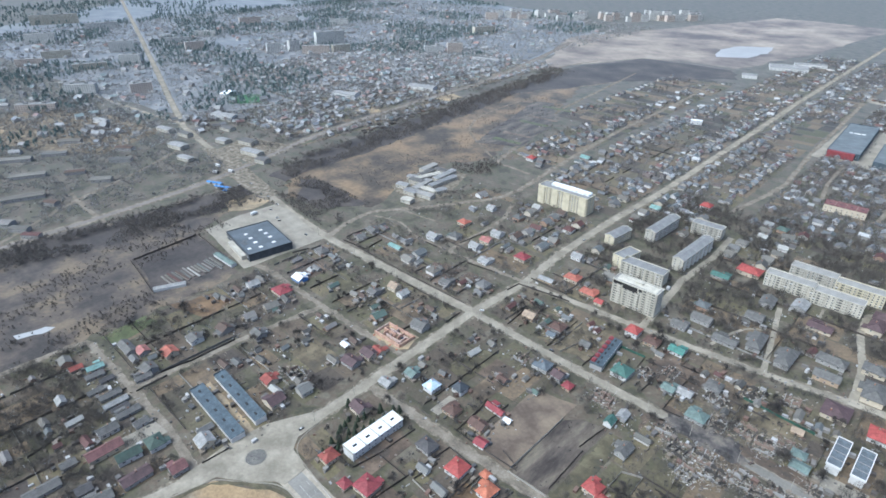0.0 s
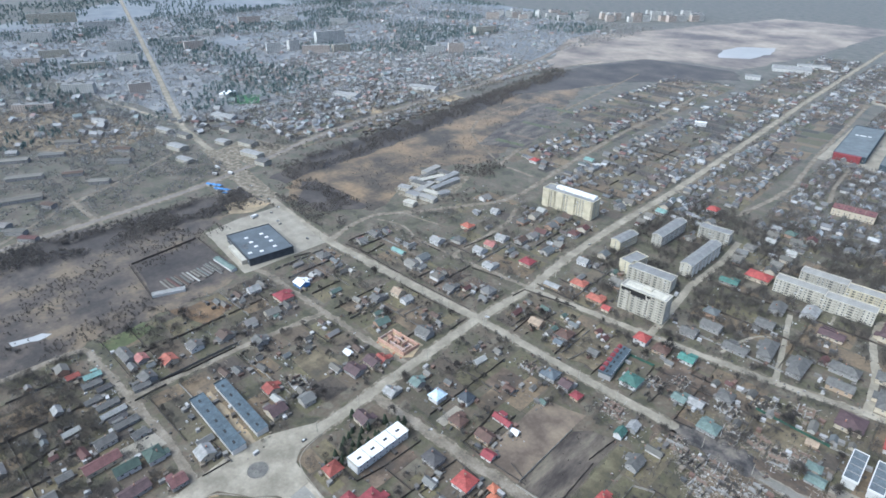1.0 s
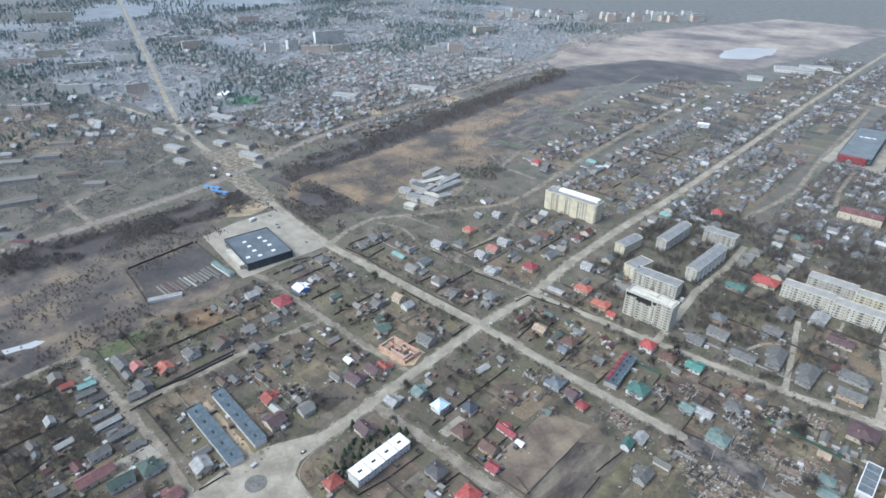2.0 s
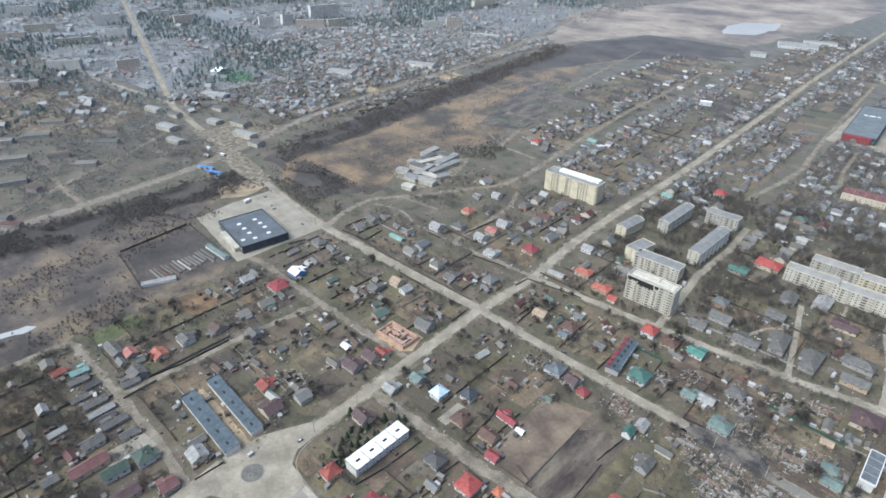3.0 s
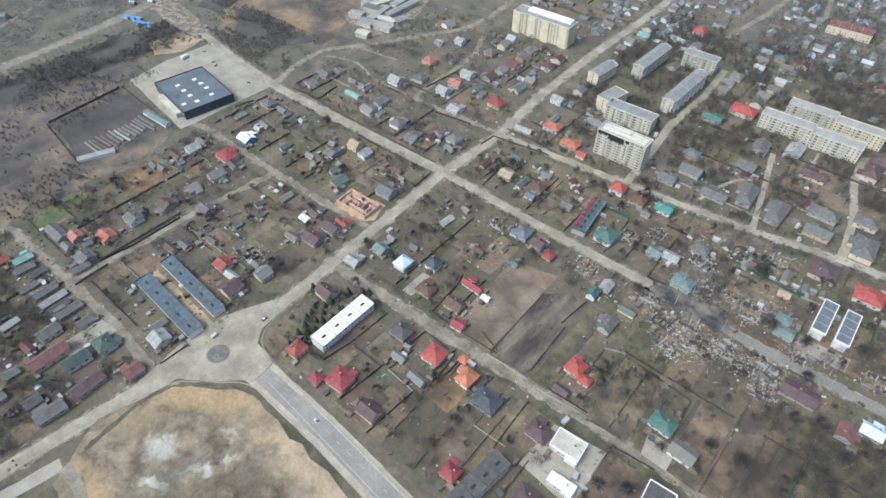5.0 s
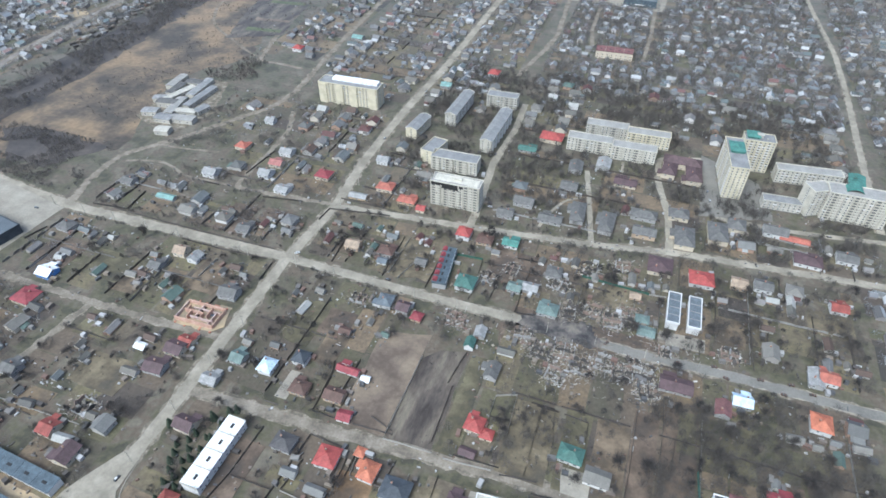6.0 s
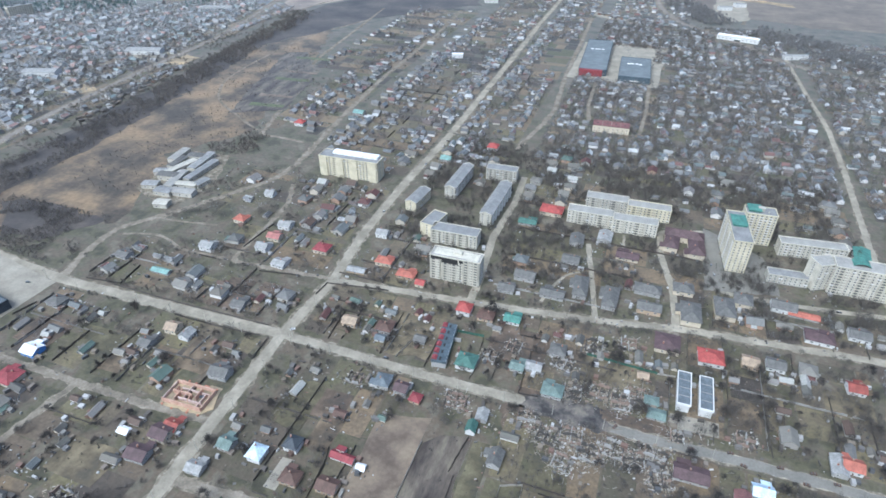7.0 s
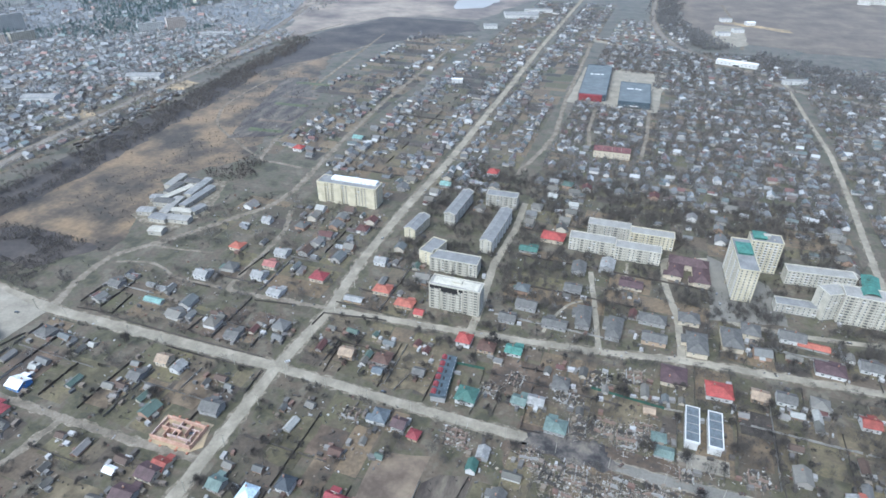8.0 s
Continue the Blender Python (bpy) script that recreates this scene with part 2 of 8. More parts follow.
# far roofs and walls carry a strong sheen that imitates haze
M_FAR_ROOF = surface("distant_roofing", [(0.1, 0.1, 0.098), (0.13, 0.128, 0.122), (0.08, 0.08, 0.08), (0.17, 0.168, 0.16), (0.12, 0.12, 0.115), (0.24, 0.24, 0.23), (0.1, 0.08, 0.07), (0.13, 0.14, 0.145), (0.13, 0.075, 0.065), (0.15, 0.15, 0.15), (0.1, 0.115, 0.11), (0.14, 0.14, 0.14), (0.11, 0.11, 0.105), (0.36, 0.36, 0.35), (0.09, 0.085, 0.08)], 0.3, 2.0, 0.75, 0, pick="island", depth=0.25, haze_sheen=0.5)
M_FAR_WALL = surface("distant_wall", [(0.3, 0.285, 0.26), (0.22, 0.205, 0.19), (0.38, 0.35, 0.3), (0.58, 0.56, 0.53), (0.2, 0.17, 0.15)], 0.4, 2.0, 0.9, 0, pick="island", depth=0.15, haze_sheen=0.4)
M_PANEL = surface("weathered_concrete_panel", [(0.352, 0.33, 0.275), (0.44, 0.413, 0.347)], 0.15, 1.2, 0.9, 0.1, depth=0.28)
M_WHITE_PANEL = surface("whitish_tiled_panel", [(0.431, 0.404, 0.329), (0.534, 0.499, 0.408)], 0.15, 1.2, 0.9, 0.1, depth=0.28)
# panel colours of far blocks raised, plus sheen, to imitate haze
M_FAR_PANEL = surface("hazed_white_panel", [(0.5, 0.49, 0.45), (0.62, 0.61, 0.57)], 0.1, 1.2, 0.9, 0, depth=0.15, haze_sheen=0.4)
M_FAR_BLUSH = surface("pinkish_cream_render", [(0.48, 0.41, 0.35), (0.56, 0.49, 0.42)], 0.1, 1.2, 0.9, 0, depth=0.15, haze_sheen=0.4)
M_CREAM_BRICK = surface("pale_yellow_brick", [(0.474, 0.424, 0.301), (0.56, 0.507, 0.366)], 0.15, 1.5, 0.9, 0.1, depth=0.28)
M_BITUMEN = surface("bitumen_roof", [(0.17, 0.17, 0.165), (0.24, 0.235, 0.225)], 0.15, 1.2, 0.9, 0.15, depth=0.25)
M_PALE_BITUMEN = surface("bleached_roofing", [(0.236, 0.225, 0.202), (0.315, 0.302, 0.272)], 0.15, 1.2, 0.9, 0.15, depth=0.2)
M_MEMBRANE = surface("blue_grey_roof_membrane", [(0.12, 0.135, 0.138), (0.16, 0.176, 0.178)], 0.1, 0.9, 0.7, 0.1, depth=0.25)
M_GLASS = surface("dark_window_glass", [(0.06, 0.062, 0.06), (0.11, 0.112, 0.108)], 0.6, 2.0, 0.4, 0, depth=0.1)
M_FRAME = surface("white_window_frame", [(0.6, 0.59, 0.56)], 0.5, 3.0, 0.5, 0, depth=0.08)
M_TRIM = surface("white_fascia", [(0.68, 0.67, 0.64)], 0.5, 3.0, 0.6, 0, depth=0.08)
M_BRICK = surface("red_brick_masonry", [(0.3, 0.12, 0.075), (0.42, 0.2, 0.13)], 0.5, 4.0, 0.9, 0.2, depth=0.25)
M_BLOCK = surface("orange_block_masonry", [(0.38, 0.22, 0.15), (0.5, 0.35, 0.27)], 0.5, 4.0, 0.9, 0.2, depth=0.2)
M_PALE_BLOCK = surface("pale_mortared_block", [(0.42, 0.3, 0.25), (0.52, 0.42, 0.37)], 0.5, 4.0, 0.9, 0.2, depth=0.25)
M_GREY_ASPHALT = surface("sun_bleached_asphalt", [(0.19, 0.178, 0.155), (0.245, 0.232, 0.2)], 0.05, 0.8, 0.85, 0.15, depth=0.24)
M_MARKET = surface("blue_grey_bitumen_membrane", [(0.08, 0.092, 0.102), (0.11, 0.125, 0.137)], 0.1, 0.9, 0.75, 0.1, depth=0.3)
M_RUIN = surface("broken_masonry", [(0.24, 0.215, 0.175), (0.17, 0.148, 0.12), (0.33, 0.305, 0.26), (0.13, 0.115, 0.097), (0.21, 0.165, 0.13), (0.07, 0.064, 0.058), (0.3, 0.26, 0.2), (0.44, 0.425, 0.39), (0.1, 0.09, 0.078)], 0.5, 3.0, 0.95, 0.2, pick="island", depth=0.25)
M_PINK_RUIN = surface("broken_pinkish_brick", [(0.196, 0.138, 0.109), (0.26, 0.202, 0.162)], 0.5, 3.0, 0.95, 0.2, depth=0.3)
M_FENCE = surface("weathered_fence", [(0.08, 0.07, 0.062), (0.16, 0.15, 0.135), (0.06, 0.052, 0.047), (0.1, 0.088, 0.078), (0.26, 0.25, 0.23), (0.07, 0.06, 0.052)], 0.5, 2.0, 0.85, 0.1, pick="object", depth=0.25)
M_CLUTTER = surface("yard_scrap", [(0.16, 0.148, 0.132), (0.216, 0.204, 0.184), (0.096, 0.084, 0.072), (0.176, 0.148, 0.12), (0.304, 0.296, 0.28), (0.12, 0.112, 0.104), (0.072, 0.064, 0.056), (0.128, 0.12, 0.112), (0.4, 0.392, 0.376), (0.16, 0.104, 0.08), (0.08, 0.08, 0.08), (0.192, 0.16, 0.12)], 0.5, 3.0, 0.85, 0.1, pick="island", depth=0.2)
M_DARK_FENCE = surface("dark_weathered_boards", [(0.05, 0.043, 0.038), (0.075, 0.066, 0.058), (0.042, 0.037, 0.034), (0.1, 0.088, 0.076)], 0.5, 2.0, 0.9, 0.1, pick="object", depth=0.3)
M_GREEN_FENCE = surface("green_sheet_fence", [(0.035, 0.085, 0.06), (0.05, 0.11, 0.08)], 0.5, 2.0, 0.9, 0.05, depth=0.15)
M_WHITE_FENCE = surface("pale_concrete_fence", [(0.3, 0.28, 0.245)], 0.5, 2.0, 0.85, 0.1, depth=0.15)
M_BARK = surface("bark", [(0.09, 0.075, 0.06), (0.14, 0.12, 0.1)], 0.8, 4.0, 0.95, 0.2, depth=0.25)
M_TWIG = surface("bare_twigs", [(0.05, 0.044, 0.04), (0.065, 0.057, 0.05), (0.042, 0.038, 0.036), (0.075, 0.066, 0.057)], 0.4, 2.0, 0.95, 0, pick="object", depth=0.2)
M_SCRUB = surface("bare_scrub", [(0.085, 0.076, 0.066), (0.106, 0.093, 0.08), (0.068, 0.063, 0.057), (0.124, 0.109, 0.092), (0.094, 0.085, 0.071)], 0.02, 0.5, 0.95, 0, pick="island", depth=0.2)
# far twigs made lighter than bark, with full sheen, for the look of haze
M_FAR_TREE = surface("hazed_distant_twigs", [(0.12, 0.113, 0.106), (0.156, 0.146, 0.136), (0.102, 0.096, 0.092), (0.18, 0.168, 0.154)], 0.02, 0.5, 0.95, 0, pick="island", depth=0.2, haze_sheen=1.0)
M_BELT = surface("bare_belt_twigs", [(0.108, 0.095, 0.082), (0.13, 0.113, 0.097), (0.091, 0.081, 0.072), (0.149, 0.13, 0.11)], 0.02, 0.5, 0.95, 0, pick="island", depth=0.2, haze_sheen=0.3)
# pines and town trees have haze mixed into their base colours
M_PINE = surface("hazed_pine_needles", [(0.085, 0.13, 0.124), (0.112, 0.158, 0.145), (0.15, 0.188, 0.165)], 0.05, 0.5, 0.9, 0, pick="island", depth=0.2, haze_sheen=1.0)
M_TOWN_TREE = surface("hazed_bare_twigs", [(0.24, 0.234, 0.222), (0.312, 0.3, 0.282), (0.192, 0.188, 0.18), (0.36, 0.348, 0.324)], 0.02, 0.5, 0.95, 0, pick="island", depth=0.2, haze_sheen=1.0)
# town roofs and walls: palette lightened and sheened in place of haze
M_TOWN_ROOF = surface("hazed_town_roofing", [(0.176, 0.176, 0.172), (0.24, 0.236, 0.224), (0.136, 0.136, 0.136), (0.256, 0.256, 0.248), (0.24, 0.16, 0.136), (0.208, 0.216, 0.224), (0.304, 0.304, 0.3), (0.192, 0.224, 0.216)], 0.3, 2.0, 0.75, 0, pick="island", depth=0.2, haze_sheen=0.8)
M_TOWN_WALL = surface("hazed_town_wall", [(0.383, 0.365, 0.34), (0.468, 0.451, 0.416), (0.306, 0.281, 0.255)], 0.4, 2.0, 0.9, 0, pick="island", depth=0.15, haze_sheen=0.6)
M_CONIFER = surface("garden_conifer", [(0.024, 0.036, 0.02), (0.036, 0.048, 0.026)], 0.5, 2.0, 0.9, 0, depth=0.2)
M_TYRE = surface("tyre_rubber", [(0.025, 0.025, 0.025)], 1, 5, 0.9, 0)
M_CAR = surface("car_paint", [(0.08, 0.085, 0.09), (0.45, 0.45, 0.45), (0.6, 0.6, 0.6), (0.03, 0.03, 0.035), (0.12, 0.14, 0.18)], 0.6, 3, 0.35, 0, pick="object", depth=0.05)
M_RUST = surface("burnt_rusty_steel", [(0.07, 0.045, 0.035), (0.12, 0.07, 0.05)], 0.8, 3, 0.9, 0.1, depth=0.25)
M_TARP = surface("blue_tarpaulin", [(0.05, 0.17, 0.4), (0.12, 0.26, 0.5)], 0.3, 2, 0.6, 0.1, depth=0.15)
M_COURT = surface("green_sports_turf", [(0.05, 0.12, 0.06), (0.07, 0.15, 0.075)], 0.05, 0.5, depth=0.15)


# ---------------------------------------------------------------- mesh helpers
class Shape:
    """Collects solid pieces, with a material number a face, into one mesh."""

    def __init__(self):
        self.v, self.f, self.m = [], [], []

    def add(self, verts, faces, mi=0):
        n = len(self.v)
        self.v += verts
        self.f += [tuple(n + i for i in face) for face in faces]
        self.m += [mi] * len(faces)
        return self

    def box(self, x, y, z, sx, sy, sz, mi=0, turn=0.0, taper=1.0):
        """A box standing on z with its middle at x, y; turn in degrees; taper narrows its top."""
        c, s = math.cos(radians(turn)), math.sin(radians(turn))
        verts = []
        for zz, k in ((z, 1.0), (z + sz, taper)):
            for a, b in ((-1, -1), (1, -1), (1, 1), (-1, 1)):
                dx, dy = a * sx / 2 * k, b * sy / 2 * k
                verts.append((x + c * dx - s * dy, y + s * dx + c * dy, zz))
        return self.add(verts, [(3, 2, 1, 0), (4, 5, 6, 7), (0, 1, 5, 4), (1, 2, 6, 5), (2, 3, 7, 6), (3, 0, 4, 7)], mi)

    def bar(self, p, q, w, h, mi=0):
        """A beam from p to q."""
        p, q = Vector(p), Vector(q)
        d = (q - p).normalized()
        side = d.cross(Vector((0, 0, 1)))
        side = side.normalized() * w / 2 if side.length > 1e-3 else Vector((w / 2, 0, 0))
        up = side.cross(d).normalized() * h / 2
        verts = [tuple(e + a * side + b * up) for e in (p, q) for a, b in ((-1, -1), (1, -1), (1, 1), (-1, 1))]
        return self.add(verts, [(0, 1, 2, 3), (7, 6, 5, 4), (0, 4, 5, 1), (1, 5, 6, 2), (2, 6, 7, 3), (3, 7, 4, 0)], mi)

    def disc(self, x, y, z, r, h, n=24, mi=0, top=1.0):
        ring = [(math.cos(2 * math.pi * i / n), math.sin(2 * math.pi * i / n)) for i in range(n)]
        verts = [(x + r * a, y + r * b, z) for a, b in ring] + [(x + r * top * a, y + r * top * b, z + h) for a, b in ring]
        return self.add(verts, [tuple(range(n, 2 * n))] + [(i, (i + 1) % n, n + (i + 1) % n, n + i) for i in range(n)], mi)

    def strip(self, pts, heights, thick, z=-0.1, mi=0):
        """One connected wall of varying height along pts."""
        n0, m = len(self.v), len(pts)
        for i, (x, y) in enumerate(pts):
            a, b = pts[max(0, i - 1)], pts[min(m - 1, i + 1)]
            d = math.hypot(b[0] - a[0], b[1] - a[1]) or 1
            nx, ny = -(b[1] - a[1]) / d * thick / 2, (b[0] - a[0]) / d * thick / 2
            self.v += [(x + nx, y + ny, z), (x - nx, y - ny, z), (x - nx, y - ny, heights[i]), (x + nx, y + ny, heights[i])]
        for i in range(m - 1):
            a = n0 + 4 * i
            for k in range(4):
                self.f.append((a + k, a + (k + 1) % 4, a + 4 + (k + 1) % 4, a + 4 + k))
        self.f += [(n0, n0 + 3, n0 + 2, n0 + 1), (n0 + 4 * m - 4, n0 + 4 * m - 3, n0 + 4 * m - 2, n0 + 4 * m - 1)]
        self.m += [mi] * (4 * (m - 1) + 2)
        return self

    def sized(self, k):
        self.v = [(x * k, y * k, z * k) for x, y, z in self.v]
        return self

    def mesh(self, name, *mats):
        data = bpy.data.meshes.new(name)
        data.from_pydata(self.v, [], self.f)
        for mat in mats:
            data.materials.append(mat)
        if len(mats) > 1:
            data.polygons.foreach_set("material_index", self.m)
        return data


def part(name, data, parent, m=None, label=""):
    ob = new(name, data)
    ob.parent = parent
    if m is not None:
        ob.matrix_basis = m
    return tagged(ob, label)


def thing(name, m, label, category, group="", kind=""):
    ob = new(name)
    ob.empty_display_size = 0.5
    ob.matrix_basis = m
    return tagged(ob, label, category, group, kind)


def single(name, data, label, category, group="", kind="", m=None):
    ob = new(name, data)
    if m is not None:
        ob.matrix_basis = m
    return tagged(ob, label, category, group, kind)


rng = random.Random(7)


# ---------------------------------------------------------------- ground, roads
def ground_sheet():
    s, n, half = Shape(), 40, 5200.0
    step = 2 * half / n
    for i in range(n + 1):
        for j in range(n + 1):
            s.v.append((-half + i * step, -half + j * step, 0.0))
    for i in range(n):
        for j in range(n):
            a = i * (n + 1) + j
            s.f.append((a, a + n + 1, a + n + 2, a + 1))
    s.m = [0] * len(s.f)
    single("ground", s.mesh("ground", M_GROUND), "bare brown winter soil and thin grass", "ground", kind="structure")


ground_sheet()


def patch(name, corners, z, mat, label, category="ground", wobble=2.0, step=8.0, kind="structure"):
    """A sheet of ground with an uneven edge through the corners, given in order."""
    LEVEL[0] += 1
    z += 0.0013 * LEVEL[0]
    pts = []
    for (ax, ay), (bx, by) in zip(corners, corners[1:] + corners[:1]):
        d = math.hypot(bx - ax, by - ay)
        n = max(1, int(d / step))
        for i in range(n):
            k = i / n
            pts.append((ax + (bx - ax) * k + rng.uniform(-wobble, wobble), ay + (by - ay) * k + rng.uniform(-wobble, wobble)))
    bm = bmesh.new()
    top = [bm.verts.new((x, y, z)) for x, y in pts]
    low = [bm.verts.new((x, y, -0.3)) for x, y in pts]
    bm.faces.new(top)
    for i in range(len(pts)):
        j = (i + 1) % len(pts)
        bm.faces.new((top[i], low[i], low[j], top[j]))
    bmesh.ops.recalc_face_normals(bm, faces=bm.faces)
    bmesh.ops.triangulate(bm, faces=[bm.faces[0]] if len(bm.faces[0].verts) > 4 else [])
    data = bpy.data.meshes.new(name)
    bm.to_mesh(data)
    bm.free()
    data.materials.append(mat)
    return single(name, data, label, category, kind=kind)


ROADS = []
LEVEL = [0]  # flush sheets lie a little above one another


def smooth(points, step=6.0):
    """Points along the polyline, corners rounded."""
    out = []
    for (ax, ay), (bx, by) in zip(points, points[1:]):
        n = max(1, int(math.hypot(bx - ax, by - ay) / step))
        out += [(ax + (bx - ax) * i / n, ay + (by - ay) * i / n) for i in range(n)]
    out.append(points[-1])
    for _ in range(3):
        out = [out[0]] + [((a[0] + 2 * b[0] + c[0]) / 4, (a[1] + 2 * b[1] + c[1]) / 4) for a, b, c in zip(out, out[1:], out[2:])] + [out[-1]]
    return out


def road(name, points, width, mat, z, label, rough_edge=0.4, verge=0.0, step=6.0, clear=True, side=None):
    LEVEL[0] += 1
    z += 0.0013 * LEVEL[0]
    pts = smooth(points, step if step > 6 else 4.0)
    if clear:
        ROADS.append((pts, width / 2 + verge))
    for w, zz, m, nm, edge in ((width + 2 * verge, z - 0.035, side or M_VERGE, "verge", 0.25 if side else 1.3), (width, z, mat, name, rough_edge)):
        if nm == "verge" and not verge:
            continue
        s = Shape()
        for i, (x, y) in enumerate(pts):
            a, b = pts[max(0, i - 1)], pts[min(len(pts) - 1, i + 1)]
            d = math.hypot(b[0] - a[0], b[1] - a[1]) or 1
            nx, ny = -(b[1] - a[1]) / d, (b[0] - a[0]) / d
            l, r = w / 2 + rng.uniform(-edge, edge), w / 2 + rng.uniform(-edge, edge)
            s.v += [(x + nx * (l + 0.3), y + ny * (l + 0.3), -0.1), (x + nx * l, y + ny * l, zz), (x - nx * r, y - ny * r, zz), (x - nx * (r + 0.3), y - ny * (r + 0.3), -0.1)]
        for i in range(len(pts) - 1):
            for k in range(3):
                s.f.append((4 * i + k, 4 * i + k + 1, 4 * i + k + 5, 4 * i + k + 4))
        s.m = [0] * len(s.f)
        single(nm, s.mesh(nm, m), label if nm == name else "dusty trodden verge beside the street", "road", kind="structure")


ROAD_TABLE = []


def road_gap(x, y):
    """Distance from the nearest road's edge; negative on it."""
    if not ROAD_TABLE or ROAD_TABLE[0] != len(ROADS):
        rows = np.array([(a, b, half) for pts, half in ROADS for a, b in pts])
        ROAD_TABLE[:] = [len(ROADS), rows]
    rows = ROAD_TABLE[1]
    return float(np.min(np.hypot(rows[:, 0] - x, rows[:, 1] - y) - rows[:, 2]))


# streets, named by their course
road("road_main", [(-17, -330), (-13, -278), (-4, -222), (4, -189), (6, -132), (3, -75), (0, 0), (3, 61), (-4, 122), (-6, 211), (-5, 250), (-3, 314), (-6, 480), (-8, 600), (-13, 800), (-16, 1101), (-18, 1400), (-20, 1900)], 7.2, M_ROAD, 0.11, "pale dusty asphalt main street", 0.4, 1.3)
road("road_west", [(0, 0), (-87, -2), (-174, -4), (-230, 1), (-275, 7), (-380, 23), (-474, 37), (-602, 57), (-780, 115), (-1081, 215), (-1600, 385), (-2274, 604)], 7.6, M_ROAD, 0.12, "pale dusty asphalt street", 0.4, 1.2)
road("road_east", [(0, 0), (106, -2), (158, -1), (220, -4), (274, -2), (337, -3), (460, 0), (700, 10)], 6.2, M_ROAD, 0.105, "dusty grey street", 0.5, 1.0)
road("road_east_scorched", [(196, -3), (220, -4), (274, -2), (337, -3), (460, 0)], 6.0, M_ASPHALT, 0.11, "street dark with soot and ash", 0.8, clear=False)
road("road_upper", [(3, 61), (93, 70), (184, 81), (233, 91), (357, 102), (600, 125)], 5.6, M_ROAD, 0.1, "dusty grey residential street", 0.4, 1.0)
road("road_lower", [(6, -107), (90, -104), (150, -99), (238, -95), (400, -88), (600, -80)], 5.4, M_TRACK, 0.1, "dusty gravel residential street", 0.5, 1.0)
road("lane_west", [(2, -72), (-36, -74), (-88, -75), (-169, -75), (-188, -80)], 4.0, M_TRACK, 0.1, "narrow gravel lane", 0.4, 0.5)
road("lane_middle", [(-88, -75), (-94, -134), (-98, -213)], 3.8, M_TRACK, 0.09, "narrow gravel lane", 0.4, 0.5)
road("lane_south", [(-174, -330), (-172, -256), (-171, -216), (-99, -214), (-51, -212.5), (-6, -216)], 4.2, M_TRACK, 0.1, "narrow gravel lane", 0.4, 0.5)
road("road_highway", [(6, -186), (27, -181), (82, -182), (140, -186), (260, -194), (500, -210)], 9.0, M_GREY_ASPHALT, 0.115, "worn grey asphalt road", 0.15, 3.0, side=surface("cream_gravel_shoulder", [(0.27, 0.235, 0.175), (0.36, 0.32, 0.25)], 0.12, 0.8, depth=0.3))
road("track_north", [(-178, -4), (-190, 30), (-192, 64), (-166, 99), (-143, 140), (-122, 177), (-118, 211), (-134, 330), (-148, 480), (-156, 712), (-172, 880)], 4.6, M_TRACK, 0.1, "pale dirt track", 0.6, 0.8)
road("track_meadow", [(-182, 58), (-156, 67), (-143, 64), (-124, 55.5), (-112, 56), (-86, 57)], 2.4, M_TRACK, 0.09, "narrow dirt path", 0.3)
road("track_knoll", [(-177, 88), (-154, 88), (-120, 94)], 2.2, M_TRACK, 0.09, "narrow dirt path", 0.3)
road("track_outer", [(-191, 262), (-230, 390), (-270, 516), (-314, 846)], 4.0, M_TRACK, 0.1, "pale dirt track", 0.5, 0.5)
road("track_link", [(-191, 261), (-165, 262), (-138, 259)], 3.6, M_TRACK, 0.085, "pale dirt track", 0.5)
road("lane_north", [(72, 319), (83, 393), (88, 440), (78, 560), (71, 758), (66, 900)], 4.2, M_TRACK, 0.1, "pale gravel lane", 0.5, 0.5)
road("road_far_east", [(368, 160), (370, 234), (376, 370), (379, 486), (372, 595), (364, 754)], 5.0, M_ROAD, 0.1, "pale dusty road", 0.4, 0.5)
road("court_lane", [(101, 72), (100, 95), (94, 154), (97, 215), (94, 262)], 5.5, M_ROAD, 0.09, "grey courtyard lane", 0.4)
road("court_lane_east", [(233, 91), (230, 130), (219, 175), (217, 208), (250, 218)], 4.6, M_ROAD, 0.09, "grey courtyard lane", 0.4)
road("court_lane_middle", [(183, 83), (174, 130), (166, 170)], 3.6, M_ROAD, 0.09, "grey courtyard lane", 0.4)
road("court_path", [(146, 88), (149, 103), (153, 115), (158, 127), (168, 132)], 2.0, M_ROAD, 0.085, "narrow curved courtyard path", 0.2)
road("court_path", [(191, 192), (193, 154), (184, 153)], 2.0, M_ROAD, 0.085, "narrow courtyard path", 0.2)
road("court_lane_tower", [(250, 218), (256, 160), (262, 140), (310, 142), (370, 150)], 4.6, M_ROAD, 0.095, "grey courtyard lane", 0.4)
road("lane_orchard", [(-2, 62), (-24, 60), (-52, 58), (-80, 56), (-80, 77), (-82, 114), (-86, 147), (-100, 176)], 3.4, M_TRACK, 0.09, "narrow gravel lane", 0.4, 0.3)
road("complex_lane_west", [(120, 545), (122, 470), (130, 420)], 4.0, M_TRACK, 0.1, "pale gravel lane", 0.4)
road("complex_lane_east", [(186, 560), (188, 470), (186, 400)], 4.0, M_TRACK, 0.1, "pale gravel lane", 0.4)
road("town_street", [(-1000, 20), (-820, 35), (-620, 62)], 6.0, M_ROAD, 0.12, "distant town street", 0.5, step=30)
road("town_street_east", [(-640, 190), (-560, 320), (-520, 440), (-500, 700)], 6.0, M_TRACK, 0.12, "distant town street", 0.5, step=30)
